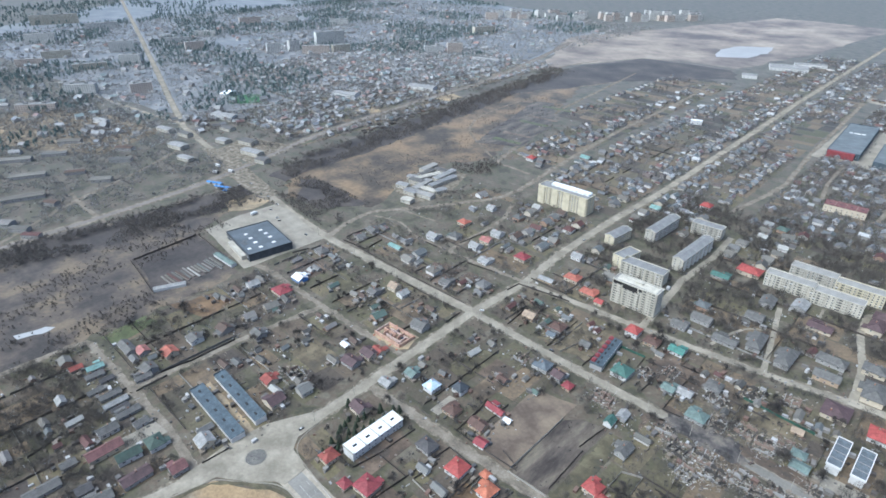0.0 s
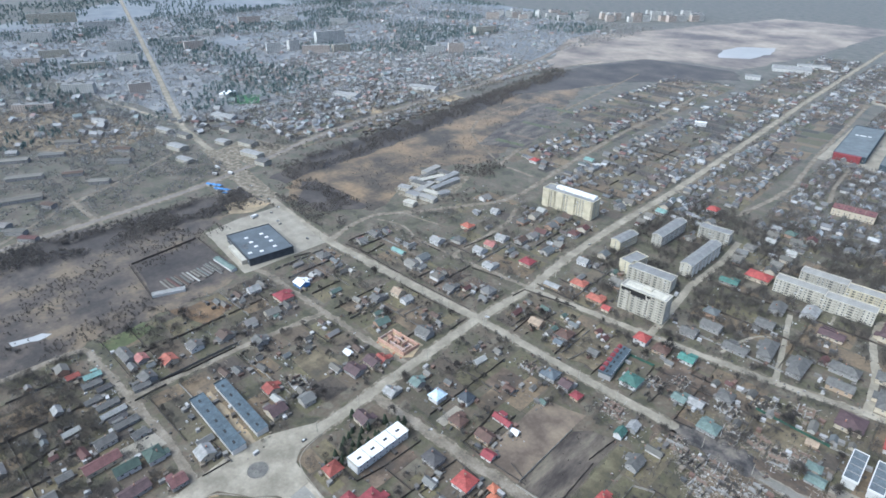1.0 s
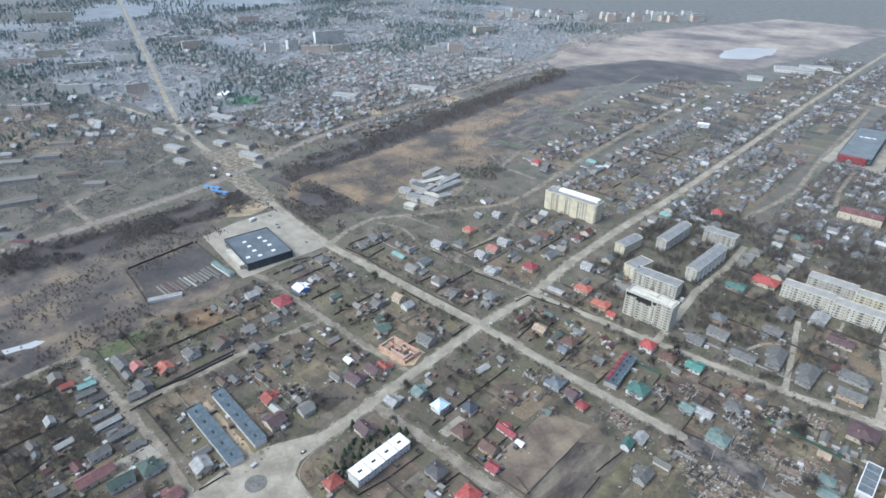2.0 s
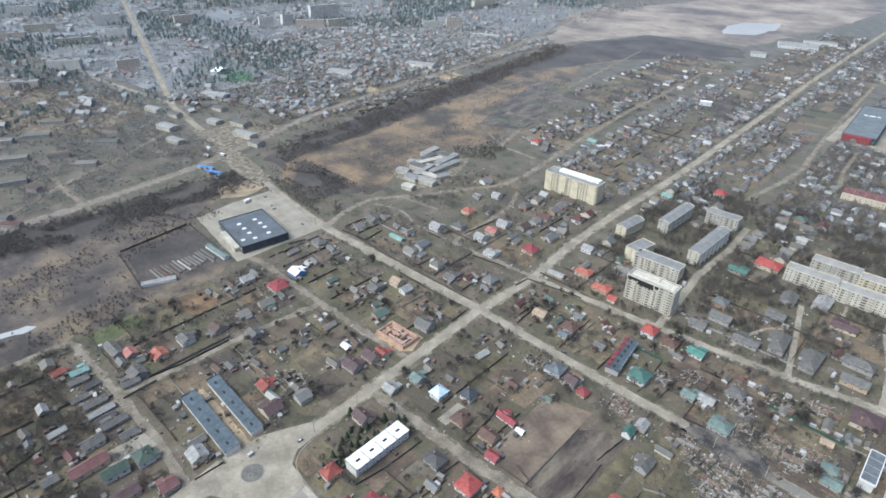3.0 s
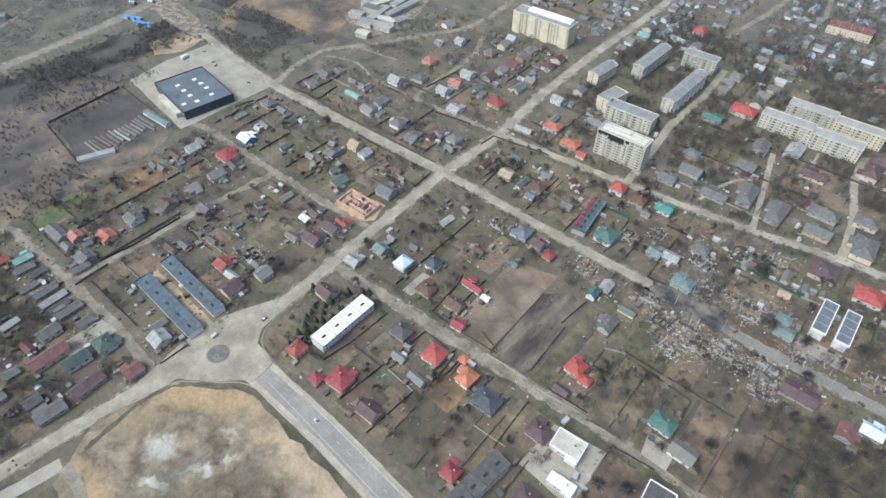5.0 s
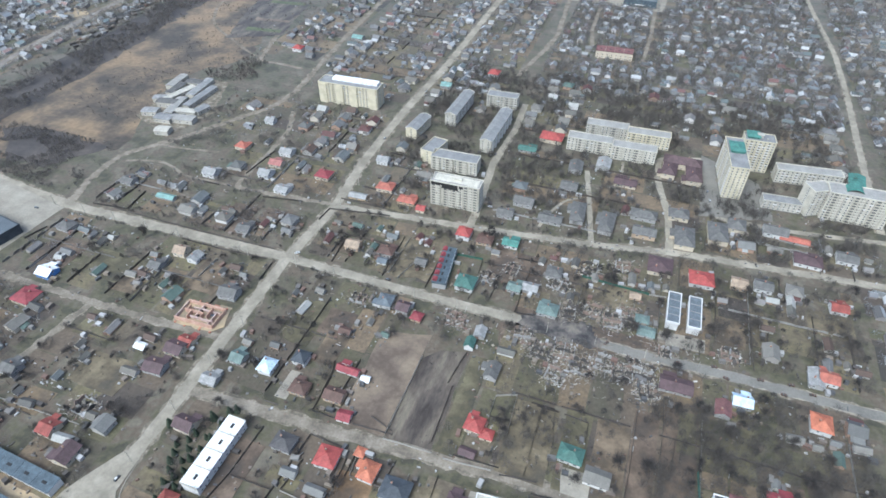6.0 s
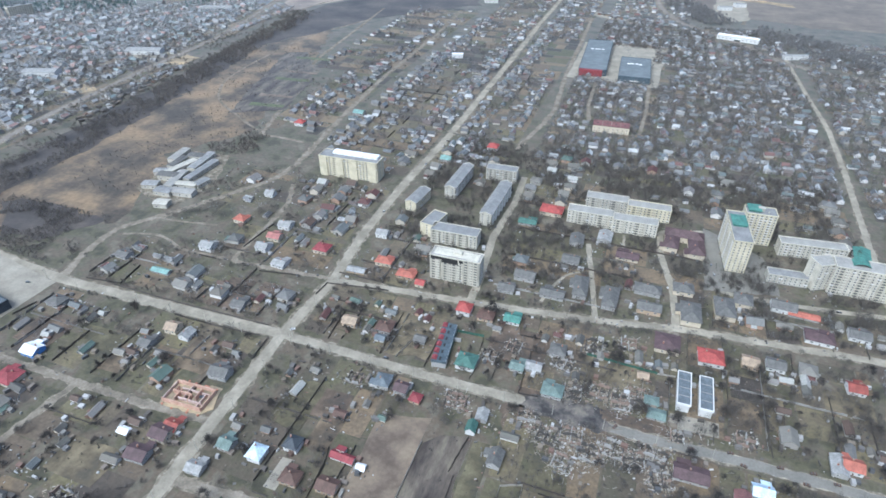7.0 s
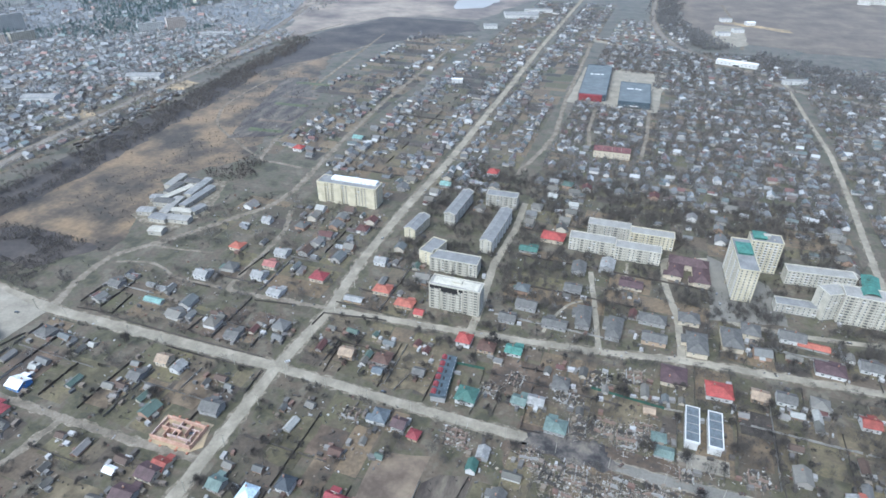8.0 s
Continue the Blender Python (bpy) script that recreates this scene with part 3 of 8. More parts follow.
road("works_track", [(-330, -290), (-430, -150), (-470, -60), (-520, 20)], 5.0, M_TRACK, 0.12, "pale works track", 0.8, step=20)

road("railway_bed", [(-330, -420), (-366, -300), (-372, -150), (-380, -40), (-400, 45), (-430, 140), (-447, 214), (-456, 310), (-468, 428), (-474, 560), (-501, 680), (-545, 860), (-600, 1050)], 7.0, M_RAIL_BED, 0.13, "pale ballast of a railway line", 0.5, 3.0, step=16)
road("railway_bed_east", [(130, 1700), (152, 1377), (157, 1167), (180, 1020), (213, 929), (300, 826), (359, 730), (474, 677), (700, 640)], 7.0, M_RAIL_BED, 0.13, "pale ballast of a railway line", 0.5, 3.0, step=16)
road("meadow_lane", [(-200, 268), (-300, 330), (-337, 391), (-345, 460), (-348, 582), (-340, 640), (-300, 760)], 3.2, M_TRACK, 0.1, "pale meadow track", 0.5, step=12)
road("meadow_lane_far", [(-426, 560), (-449, 746), (-451, 804), (-430, 900)], 3.6, M_TRACK, 0.1, "pale meadow track", 0.5, step=12)
road("works_lane", [(-460, -136), (-400, -140), (-345, -135)], 4.5, M_TRACK, 0.12, "pale works track", 0.8, step=12)
road("field_lane_east", [(317, 950), (330, 1060), (318, 1186), (300, 1400)], 6.0, M_TRACK, 0.12, "pale field track", 0.8, step=20)
road("promenade", [(-8, -318), (-2, -292), (3, -268)], 6.5, M_CONCRETE, 0.1, "pale paved promenade", 0.3, step=4)
road("promenade_branch", [(5, -268), (14, -267), (30, -271), (56, -276)], 5.0, M_TRACK, 0.1, "pale gravel path", 0.4, step=4)
for points in ([(8, -304), (17, -294), (10, -277)], [(17, -294), (28, -284)], [(17, -294), (30, -300)]):
    road("park_path", points, 1.6, M_CONCRETE, 0.1, "narrow pale park path", 0.1, step=2)

TAKEN = []  # places that are built on: x, y, radius


def taken(x, y, r):
    return any(abs(x - a) < r + c and abs(y - b) < r + c for a, b, c in TAKEN)


# ---------------------------------------------------------------- stretches of open ground
patch("meadow_north", [(-196, 72), (-285, 22), (-340, 60), (-372, 150), (-385, 330), (-392, 530), (-340, 700), (-290, 560), (-255, 430), (-205, 262), (-250, 190), (-216, 118)], 0.03, M_FIELD, "dry yellow-brown meadow grass", wobble=5)
patch("meadow_west", [(-180, -92), (-272, -84), (-296, -40), (-318, -100), (-345, -230), (-400, -420), (-190, -420), (-172, -260), (-172, -160)], 0.03, M_ROUGH, "dry brown rough grassland", wobble=4)
patch("meadow_burnt", [(-395, 531), (-425, 690), (-430, 800), (-372, 995), (-186, 1010), (-150, 935), (-200, 880), (-300, 760), (-345, 640)], 0.04, M_HEATH, "dark burnt meadow", wobble=6, step=20)
patch("meadow_far", [(-470, 740), (-600, 1000), (-640, 1150), (-540, 1420), (-380, 1900), (-60, 1900), (-110, 1350), (-190, 1040), (-380, 1000), (-420, 890)], 0.04, M_PALE_FIELD, "wide pale dry grassland", wobble=10, step=40)
patch("field_far", [(215, 1140), (310, 1010), (430, 960), (700, 1000), (1300, 1300), (1200, 2300), (180, 2200)], 0.04, M_DULL_FIELD, "wide brown open field", wobble=10, step=40)
patch("pond", [(-272, 1131), (-300, 1220), (-280, 1303), (-214, 1339), (-200, 1250), (-216, 1162)], 0.09, M_WATER, "pale grey pond", "pond", wobble=4, step=20)
patch("market_lot", [(-273, -76), (-279, -38), (-277, 2), (-254, 5), (-178, -8), (-181, -88)], 0.07, M_CONCRETE, "pale concrete car park", "car park", wobble=0.4)
patch("sand_heap", [(-296, -40), (-318, -30), (-316, 0), (-288, 2), (-284, -20)], 0.1, M_SAND, "spread of light sand", wobble=2)
patch("nursery_yard", [(-266, -146), (-255, -86), (-197, -90), (-194, -156)], 0.045, M_HEATH, "dark nursery yard soil", wobble=0.8)
patch("green_plot", [(-167, -207), (-172, -176), (-158, -172), (-150, -205)], 0.06, M_TURF, "green winter crop", wobble=1)
patch("pit_ground", [(-6, -246), (3, -226), (6, -213), (14, -208), (24, -200), (32, -193), (44, -192), (145, -198), (240, -204), (220, -340), (60, -360), (22, -300)], 0.05, M_PIT, "stripped sandy building ground", wobble=1.5)
patch("fallow_plot", [(86, -97), (85, -36), (112, -30), (112, -98)], 0.075, M_FALLOW, "bare brown fallow garden", wobble=0.6)
patch("ploughed_plot", [(113, -98), (112.5, -46), (120, -38), (136, -34), (136, -97)], 0.075, M_PLOUGH, "dark ploughed garden soil with rough weeds", wobble=0.6)
patch("ruin_ground", [(146, -12), (150, 14), (178, 18), (206, 12), (240, 6), (250, -8), (236, -30), (200, -32), (168, -24), (152, -26)], -0.03, M_SOIL["brown"], "brown dust between ruins", wobble=3, step=5)
patch("burnt_road", [(153, -5), (156, 2), (160, 7), (168, 5), (174, 12), (182, 7), (192, 9), (199, 2), (208, -2), (198, -8), (190, -7), (184, -12), (174, -9), (163, -8)], 0.13, M_SOOT, "blackened stretch of street", wobble=2.0, step=2.0)
patch("pond_small", [(-213, -250), (-209, -232), (-203, -226), (-202, -236), (-206, -250)], 0.07, M_WATER, "pale sheet of standing water", "pond", wobble=1.0, step=4)
patch("tan_plot", [(-172, -156), (-164, -124), (-144, -116), (-136, -146)], 0.06, M_SOIL["rust"], "tan-brown bare plot", wobble=1.5, step=5)
patch("terrace_gravel", [(-68, -181.5), (-69, -176.5), (-10, -178), (-9, -183.5)], 0.08, M_SAND, "tan gravel between the blue-roofed terraces", wobble=0.5, step=4)
patch("terrace_forecourt", [(232, 8), (232, 18), (257, 19), (257, 9)], 0.09, M_CONCRETE, "pale paved forecourt", wobble=0.2)
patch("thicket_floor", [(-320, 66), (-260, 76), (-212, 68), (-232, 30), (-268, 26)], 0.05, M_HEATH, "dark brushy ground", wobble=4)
patch("belt_floor", [(-440, -420), (-372, -220), (-350, -100), (-346, 6), (-302, 4), (-306, -110), (-324, -220), (-384, -420)], 0.035, M_HEATH, "dark brown ground under the tree belt", wobble=4)
patch("belt_floor_north", [(-352, 44), (-378, 110), (-388, 210), (-410, 420), (-430, 600), (-390, 600), (-358, 390), (-334, 190), (-332, 90), (-322, 44)], 0.035, M_HEATH, "dark brown ground under the tree belt", wobble=4)
patch("tower_yard", [(250, 140), (250, 225), (292, 196), (300, 150)], 0.05, M_ASPHALT, "grey asphalt courtyard", wobble=1)
patch("workshop_yard", [(-240, 202), (-190, 206), (-166, 150), (-176, 98), (-206, 110), (-226, 120)], 0.06, M_VERGE, "dusty yard between workshop halls", wobble=2)
patch("mall_yard", [(80, 566), (78, 745), (200, 745), (196, 560)], 0.07, M_CONCRETE, "pale concrete yard round the stores", wobble=1, step=20)
# pale sheet under the town carries the haze in its colour
patch("town_ground", [(-1720, -20), (-2300, 700), (-1500, 1500), (-900, 1500), (-560, 1150), (-520, 760), (-540, 420), (-620, 240), (-640, 90), (-900, 30)], -0.07, M_TOWN, "paved and bare town ground, coloured pale for distant haze", wobble=12, step=60)
patch("sports_pitch", [(-668, 165), (-722, 186), (-688, 232), (-632, 212)], 0.1, M_COURT, "green sports pitch", "pitch", wobble=0.5, step=30)
patch("works_ground", [(-560, -70), (-760, -180), (-900, -60), (-700, 10), (-600, 30)], 0.05, M_PIT, "pale churned works ground", wobble=8, step=25)
patch("works_sand", [(-770, -220), (-820, -160), (-760, -120), (-710, -170)], 0.09, M_SAND, "light sand heap ground", wobble=6, step=15)
patch("roadside_yard", [(-480, 45), (-500, 100), (-430, 115), (-400, 45)], 0.08, M_VERGE, "pale dusty roadside yard", wobble=2, step=12)
patch("roadside_plaza", [(-500, 32), (-470, 54), (-390, 36), (-300, 22), (-290, 0), (-380, 6), (-440, 20)], 0.075, M_VERGE, "wide dusty roadside", wobble=2, step=12)

patch("field_sand", [(292, 1182), (320, 1196), (420, 1150), (416, 1128), (330, 1160)], 0.1, M_SAND, "light sand at the field's edge", wobble=4, step=10)
patch("field_yard", [(262, 1000), (300, 960), (330, 990), (330, 1150), (280, 1160)], 0.09, M_CONCRETE, "pale yard at the field's edge", wobble=3, step=12)
patch("yard_strip", [(60, 930), (60, 965), (150, 930), (210, 900), (200, 870), (130, 890)], 0.07, M_CONCRETE, "pale yards along the railway", wobble=5, step=12)
patch("store_yard_white", [(-560, 440), (-545, 480), (-490, 470), (-488, 430)], 0.08, M_CONCRETE, "pale yard of a roadside store", wobble=2, step=12)
patch("sand_yard", [(-500, 285), (-492, 318), (-462, 312), (-468, 288)], 0.09, M_SAND, "light sand spread in a yard", wobble=3, step=8)
patch("sand_yard_far", [(-462, 425), (-458, 470), (-430, 462), (-432, 428)], 0.09, M_SAND, "light sand spread in a yard", wobble=3, step=8)
patch("dark_yard", [(-520, 180), (-530, 215), (-495, 225), (-485, 190)], 0.08, M_HEATH, "dark yard ground", wobble=3, step=8)
patch("strip_field", [(-262, 300), (-330, 530), (-300, 545), (-232, 440), (-205, 330)], 0.05, M_PLOUGH, "dark strip field", wobble=2, step=12)
for k in range(7):
    y0 = 330 + 30 * k
    patch("strip_plot", [(-255 - 7.5 * k, y0), (-212 - 6 * k, y0 + 6), (-214 - 6 * k, y0 + 14), (-258 - 7.5 * k, y0 + 9)], 0.08, (M_TURF, M_FALLOW, M_PLOUGH)[k % 3], ("green strip plot", "brown strip plot", "dark ploughed strip plot")[k % 3], wobble=1, step=8)
patch("park_lawn", [(4, -312), (8, -275), (42, -278), (40, -292), (20, -318)], 0.07, M_SOIL["olive"], "dull brown-green park lawn", wobble=0.6, step=5)
for x0, x1, y0, y1, key in [
        (167, 190, -97, -55, "straw"), (168, 187, -51, -31, "olive"), (208, 224, -97, -53, "tan"), (100, 118, -138, -120, "rust"), (143, 161, -138, -118, "tan"), (187, 208, -133, -105, "brown"),
        (118, 141, -164, -142, "brown"), (137.5, 148, -97, -36, "olive"), (56, 69, -69, -49, "tan"), (48, 66, -50, -30, "brown"), (124, 160, 26, 56, "brown"), (154, 167, 10, 26, "straw"), (181, 223, 26, 49, "straw"),
        (225, 237, -96, -40, "brown"), (193, 206, -96, -52, "olive"), (239, 255, -96, -32, "brown"), (257, 281, -64, -34, "olive")]:
    patch("garden_plot", [(x0, y0), (x0, y1), (x1, y1), (x1, y0)], 0.075, M_SOIL[key], key + " soil and dry grass of a garden plot", "garden plot", wobble=0.5)
for x0, x1, y0, y1, key in [
        (262, 278, 19, 41, "tan"), (281, 291, 24, 54, "straw"), (313, 337, 46, 66, "straw"), (264, 281, 42, 60, "dark"), (246, 254, -58, -34, "olive"), (-81, -58, -97, -79, "olive"), (-58, -27, -124, -103, "straw"),
        (-47, -24, -46, -18, "tan"), (-66, -46, 9, 40, "brown"), (-41, -21, 29, 43, "brown"), (-120, -65, -57, -34, "olive"), (72, 92, -168, -150, "brown"), (44, 62, -152, -122, "brown"), (-86, -70, -62, -40, "tan"), (-156, -128, -60, -36, "brown")]:
    patch("garden_plot", [(x0, y0), (x0, y1), (x1, y1), (x1, y0)], 0.075, M_SOIL[key], key + " soil and dry grass of a garden plot", "garden plot", wobble=0.5)
patch("reed_bed", [(-30, -308), (-26, -296), (-12, -294), (-8, -306), (-14, -320)], 0.07, M_TAN_GRASS, "straw-coloured dry reeds", wobble=1.5, step=4)
road("pit_ditch", [(4, -258), (3, -246), (1.5, -232), (3.5, -214), (9, -209), (19.5, -202), (28, -193.5), (35, -190.5), (44, -190.6)], 1.7, M_SOIL["olive"], 0.12, "weedy ditch along the kerb", 0.7, clear=False)

# the roundabout, its kerbs and island
def roundabout():
    patch("road_roundabout", [(-9, -224), (-13, -196), (-11, -172), (-5, -158), (1, -146), (10, -148), (11.5, -164), (17, -171), (27, -172.2), (33, -174), (34, -187.5), (28.5, -190), (20, -199), (10, -206), (4, -210), (1, -226)], 0.14, M_ROAD, "wide pale asphalt roundabout", "road", wobble=0.15, step=4)
    isl = thing("roundabout_island", pose(7, -188.3, 0.2), "round dark gravel roundabout island with a pale kerb", "traffic island")
    part("gravel", Shape().disc(0, 0, 0.02, 5.8, 0.26, 36, top=0.9).mesh("gravel", M_ISLAND), isl)
    ring = Shape()
    for i in range(36):
        a, b = 2 * math.pi * i / 36, 2 * math.pi * (i + 1) / 36
        m = (a + b) / 2
        ring.box(6.05 * math.cos(m), 6.05 * math.sin(m), 0.0, 0.4, 1.02, 0.22, 0, math.degrees(m))
    part("kerb", ring.mesh("kerb", M_CONCRETE), isl)
    for i in range(9):
        a = rng.uniform(0, 6.28)
        r = rng.uniform(1, 4.5)
        part("shrub", TUFT, isl, pose(r * math.cos(a), r * math.sin(a), 0.22, 0, 0, rng.uniform(0, 360)))
    kerb = Shape()
    course = smooth([(-10, -262), (-5, -244), (1, -226), (4, -211), (10, -207), (20, -200), (28.5, -191), (38, -188), (60, -188.5), (90, -190), (145, -194), (260, -202)], 3.0)
    for (ax, ay), (bx, by) in zip(course, course[1:]):
        kerb.bar((ax, ay, 0.12), (bx, by, 0.12), 0.5, 0.3)
    single("kerb_pit", kerb.mesh("kerb_pit", M_CONCRETE), "pale concrete kerb", "kerb", kind="structure")
    kerb = Shape()
    course = smooth([(10.5, -148), (12, -162), (17.5, -170.5), (28, -172.5), (60, -175.5), (140, -179.5), (260, -187)], 3.0)
    for (ax, ay), (bx, by) in zip(course, course[1:]):
        kerb.bar((ax, ay, 0.12), (bx, by, 0.12), 0.4, 0.28)
    single("kerb_gardens", kerb.mesh("kerb_gardens", M_CONCRETE), "pale concrete kerb", "kerb", kind="structure")
    for off, y0, y1 in ((0.0, 40, 250), (3.9, 40, 250), (-3.9, 40, 250)):
        s = Shape()
        x = y0
        while x < y1:
            n = 3.0 if off == 0 else 8.0
            yy = -181.0 - (x - 80) * 0.066 + off
            s.bar((x, yy, 0.14), (x + n, yy - n * 0.066, 0.14), 0.22 if off else 0.16, 0.02)
            x += 8.0
        single("road_marking", s.mesh("road_marking", M_PAINT), "worn white lane line", "road marking", kind="structure")

# ---------------------------------------------------------------- plants
def twig_mesh(name, n, radius, height, seed, mat, width=0.09, low=0.3):
    """A bare crown: many thin twigs that spread from the inner limbs, uneven, with gaps."""
    r = np.random.RandomState(seed)
    lobes = r.normal(0, 1, (7, 3))
    lobes /= np.linalg.norm(lobes, axis=1)[:, None]
    lobes[:, 2] = np.abs(lobes[:, 2]) * 0.8 + 0.05
    d = lobes[r.randint(0, 7, n)] + r.normal(0, 0.42, (n, 3))
    d /= np.linalg.norm(d, axis=1)[:, None]
    mid = np.array([0, 0, height * (low + 0.22)])
    scale = np.array([radius, radius, height * (1 - low - 0.22)])
    k0, k1 = r.uniform(0.3, 0.85, n), r.uniform(0.6, 1.15, n)
    a = mid + d * scale * k0[:, None]
    b = mid + (d + r.normal(0, 0.16, (n, 3))) * scale * k1[:, None]
    side = np.cross(b - a, r.normal(0, 1, (n, 3)))
    side *= (width * r.uniform(0.6, 1.5, n) / (np.linalg.norm(side, axis=1) + 1e-6))[:, None]
    v = np.stack([a - side, a + side, b], 1).reshape(-1, 3)
    f = np.arange(3 * n).reshape(-1, 3)
    data = bpy.data.meshes.new(name)
    data.from_pydata(v.tolist(), [], f.tolist())
    data.materials.append(mat)
    return data


def limbs_mesh(name, height, seed, thick):
    r = random.Random(seed)
    s = Shape()

    def limb(p, d, length, w, depth):
        q = p + d * length
        side = d.cross(Vector((0.3, 0.8, 0.1))).normalized()
        other = d.cross(side)
        verts = [tuple(p + w * (side * math.cos(a) + other * math.sin(a))) for a in (0, 2.09, 4.19)] + [tuple(q + 0.55 * w * (side * math.cos(a) + other * math.sin(a))) for a in (0, 2.09, 4.19)]
        s.add(verts, [(0, 1, 4, 3), (1, 2, 5, 4), (2, 0, 3, 5)])
        if depth:
            for _ in range(3 if depth == 2 else 4):
                turn = Vector((r.uniform(-1, 1), r.uniform(-1, 1), r.uniform(0.1, 0.9)))
                limb(p + d * length * r.uniform(0.6, 1.0), (d * 0.5 + turn * 0.8).normalized(), length * r.uniform(0.5, 0.75), w * 0.55, depth - 1)

    limb(Vector((0, 0, -0.1)), Vector((r.uniform(-0.05, 0.05), r.uniform(-0.05, 0.05), 1)).normalized(), height * 0.42, thick, 2)
    return s.mesh(name, M_BARK)


TUFT = twig_mesh("shrub", 40, 0.6, 0.8, 3, M_TWIG, 0.05, 0.0)
TREE_KINDS = []
for i, (hh, rr, n) in enumerate(((6.0, 2.9, 420), (8.0, 3.5, 520), (5.0, 2.6, 360), (9.5, 3.8, 560), (7.0, 2.7, 420))):
    TREE_KINDS.append((limbs_mesh("trunk", hh, 40 + i, 0.06 + 0.012 * hh), twig_mesh("crown", n, rr, hh, 50 + i, M_TWIG, 0.042 + 0.003 * hh)))


def tree(x, y, kind=None, size=1.0):
    trunk, crown = TREE_KINDS[kind if kind is not None else rng.randrange(5)]
    t = thing("bare_tree", pose(x, y, 0, 0, 0, rng.uniform(0, 360)), "leafless grey-brown garden tree", "tree", "bare garden trees")
    t.scale = (size, size, size * rng.uniform(0.9, 1.1))
    part("trunk", trunk, t)
    part("crown", crown, t)


def conifer_crown(name, h, r, seed):
    q = random.Random(seed)
    s = Shape()
    for _ in range(420):
        k = q.random() ** 0.7
        z = h * (1 - k) * 0.95 + 0.3
        rad = r * k * q.uniform(0.55, 1.0)
        a = q.uniform(0, 6.283)
        c = Vector((rad * math.cos(a), rad * math.sin(a), z))
        out = Vector((math.cos(a), math.sin(a), -0.35))
        side = Vector((-math.sin(a), math.cos(a), q.uniform(-0.3, 0.3)))
        s.add([tuple(c - side * 0.3), tuple(c + side * 0.3), tuple(c + out * q.uniform(0.4, 0.8))], [(0, 1, 2)])
    return s.mesh(name, M_CONIFER)


CONIFER = (Shape().box(0, 0, -0.1, 0.3, 0.3, 3.0, taper=0.6).mesh("trunk", M_BARK), conifer_crown("crown", 6.5, 1.7, 9))


def conifer(x, y, size=1.0):
    t = thing("conifer_tree", pose(x, y, 0, 0, 0, rng.uniform(0, 360)), "dark green garden conifer", "tree", "garden conifers")
    t.scale = (size, size, size * rng.uniform(0.85, 1.15))
    part("trunk", CONIFER[0], t)
    part("crown", CONIFER[1], t)


def wood(name, spots, mat, label, twigs=34, width=0.3, evergreen=False, low=0.25, spread=0.34, core=0.0):
    """Many far trees in one mesh; spots are rows of x, y, height."""
    r = np.random.RandomState(len(spots) + twigs)
    spots = np.array(spots)
    n, k = len(spots), twigs
    h = spots[:, 2]
    d = r.normal(0, 1, (n, k, 3))
    d /= np.linalg.norm(d, axis=2)[..., None]
    d[..., 2] = np.abs(d[..., 2]) if not evergreen else d[..., 2]
    rad = h * (spread if not evergreen else 0.2)
    mid = np.stack([spots[:, 0], spots[:, 1], h * (low + 0.2 if not evergreen else 0.6)], 1)
    scale = np.stack([rad, rad, h * (0.75 - low if not evergreen else 0.42)], 1)
    k0, k1 = r.uniform(core, 0.7 + 0.3 * core, (n, k, 1)), r.uniform(0.55, 1.15, (n, k, 1))
    a = mid[:, None] + d * scale[:, None] * k0
    b = mid[:, None] + (d + r.normal(0, 0.2, (n, k, 3))) * scale[:, None] * k1
    side = np.cross(b - a, r.normal(0, 1, (n, k, 3)))
    side *= (width * r.uniform(0.6, 1.5, (n, k)) / (np.linalg.norm(side, axis=2) + 1e-6))[..., None]
    v = np.stack([a - side, a + side, b], 2).reshape(-1, 3)
    base = np.stack([spots[:, 0], spots[:, 1], np.zeros(n)], 1)
    w = np.stack([h * 0.02, 0 * h, 0 * h], 1)
    trunks = np.stack([base - w, base + w, base + np.stack([0 * h, 0 * h, h * 0.8], 1)], 1).reshape(-1, 3)
    v = np.concatenate([v, trunks])
    f = np.arange(len(v)).reshape(-1, 3)
    data = bpy.data.meshes.new(name)
    data.vertices.add(len(v))
    data.vertices.foreach_set("co", v.ravel())
    data.loops.add(f.size)
    data.loops.foreach_set("vertex_index", f.ravel().astype(np.int32))
    data.polygons.add(len(f))
    data.polygons.foreach_set("loop_start", np.arange(0, f.size, 3, dtype=np.int32))
    data.update(calc_edges=True)
    data.materials.append(mat)
    single(name, data, label, "trees", kind="stuff")


roundabout()


# ---------------------------------------------------------------- houses
def gable_body(w, d, h, rise):
    """Walls with gables on the short ends; the ridge runs along x."""
    s = Shape()
    a, b = w / 2, d / 2
    v = [(-a, -b, -0.2), (a, -b, -0.2), (a, b, -0.2), (-a, b, -0.2), (-a, -b, h), (a, -b, h), (a, b, h), (-a, b, h), (-a, 0, h + rise), (a, 0, h + rise)]
    return s.add(v, [(0, 1, 5, 4), (2, 3, 7, 6), (1, 2, 6, 9, 5), (3, 0, 4, 8, 7), (4, 5, 9, 8), (6, 7, 8, 9)])


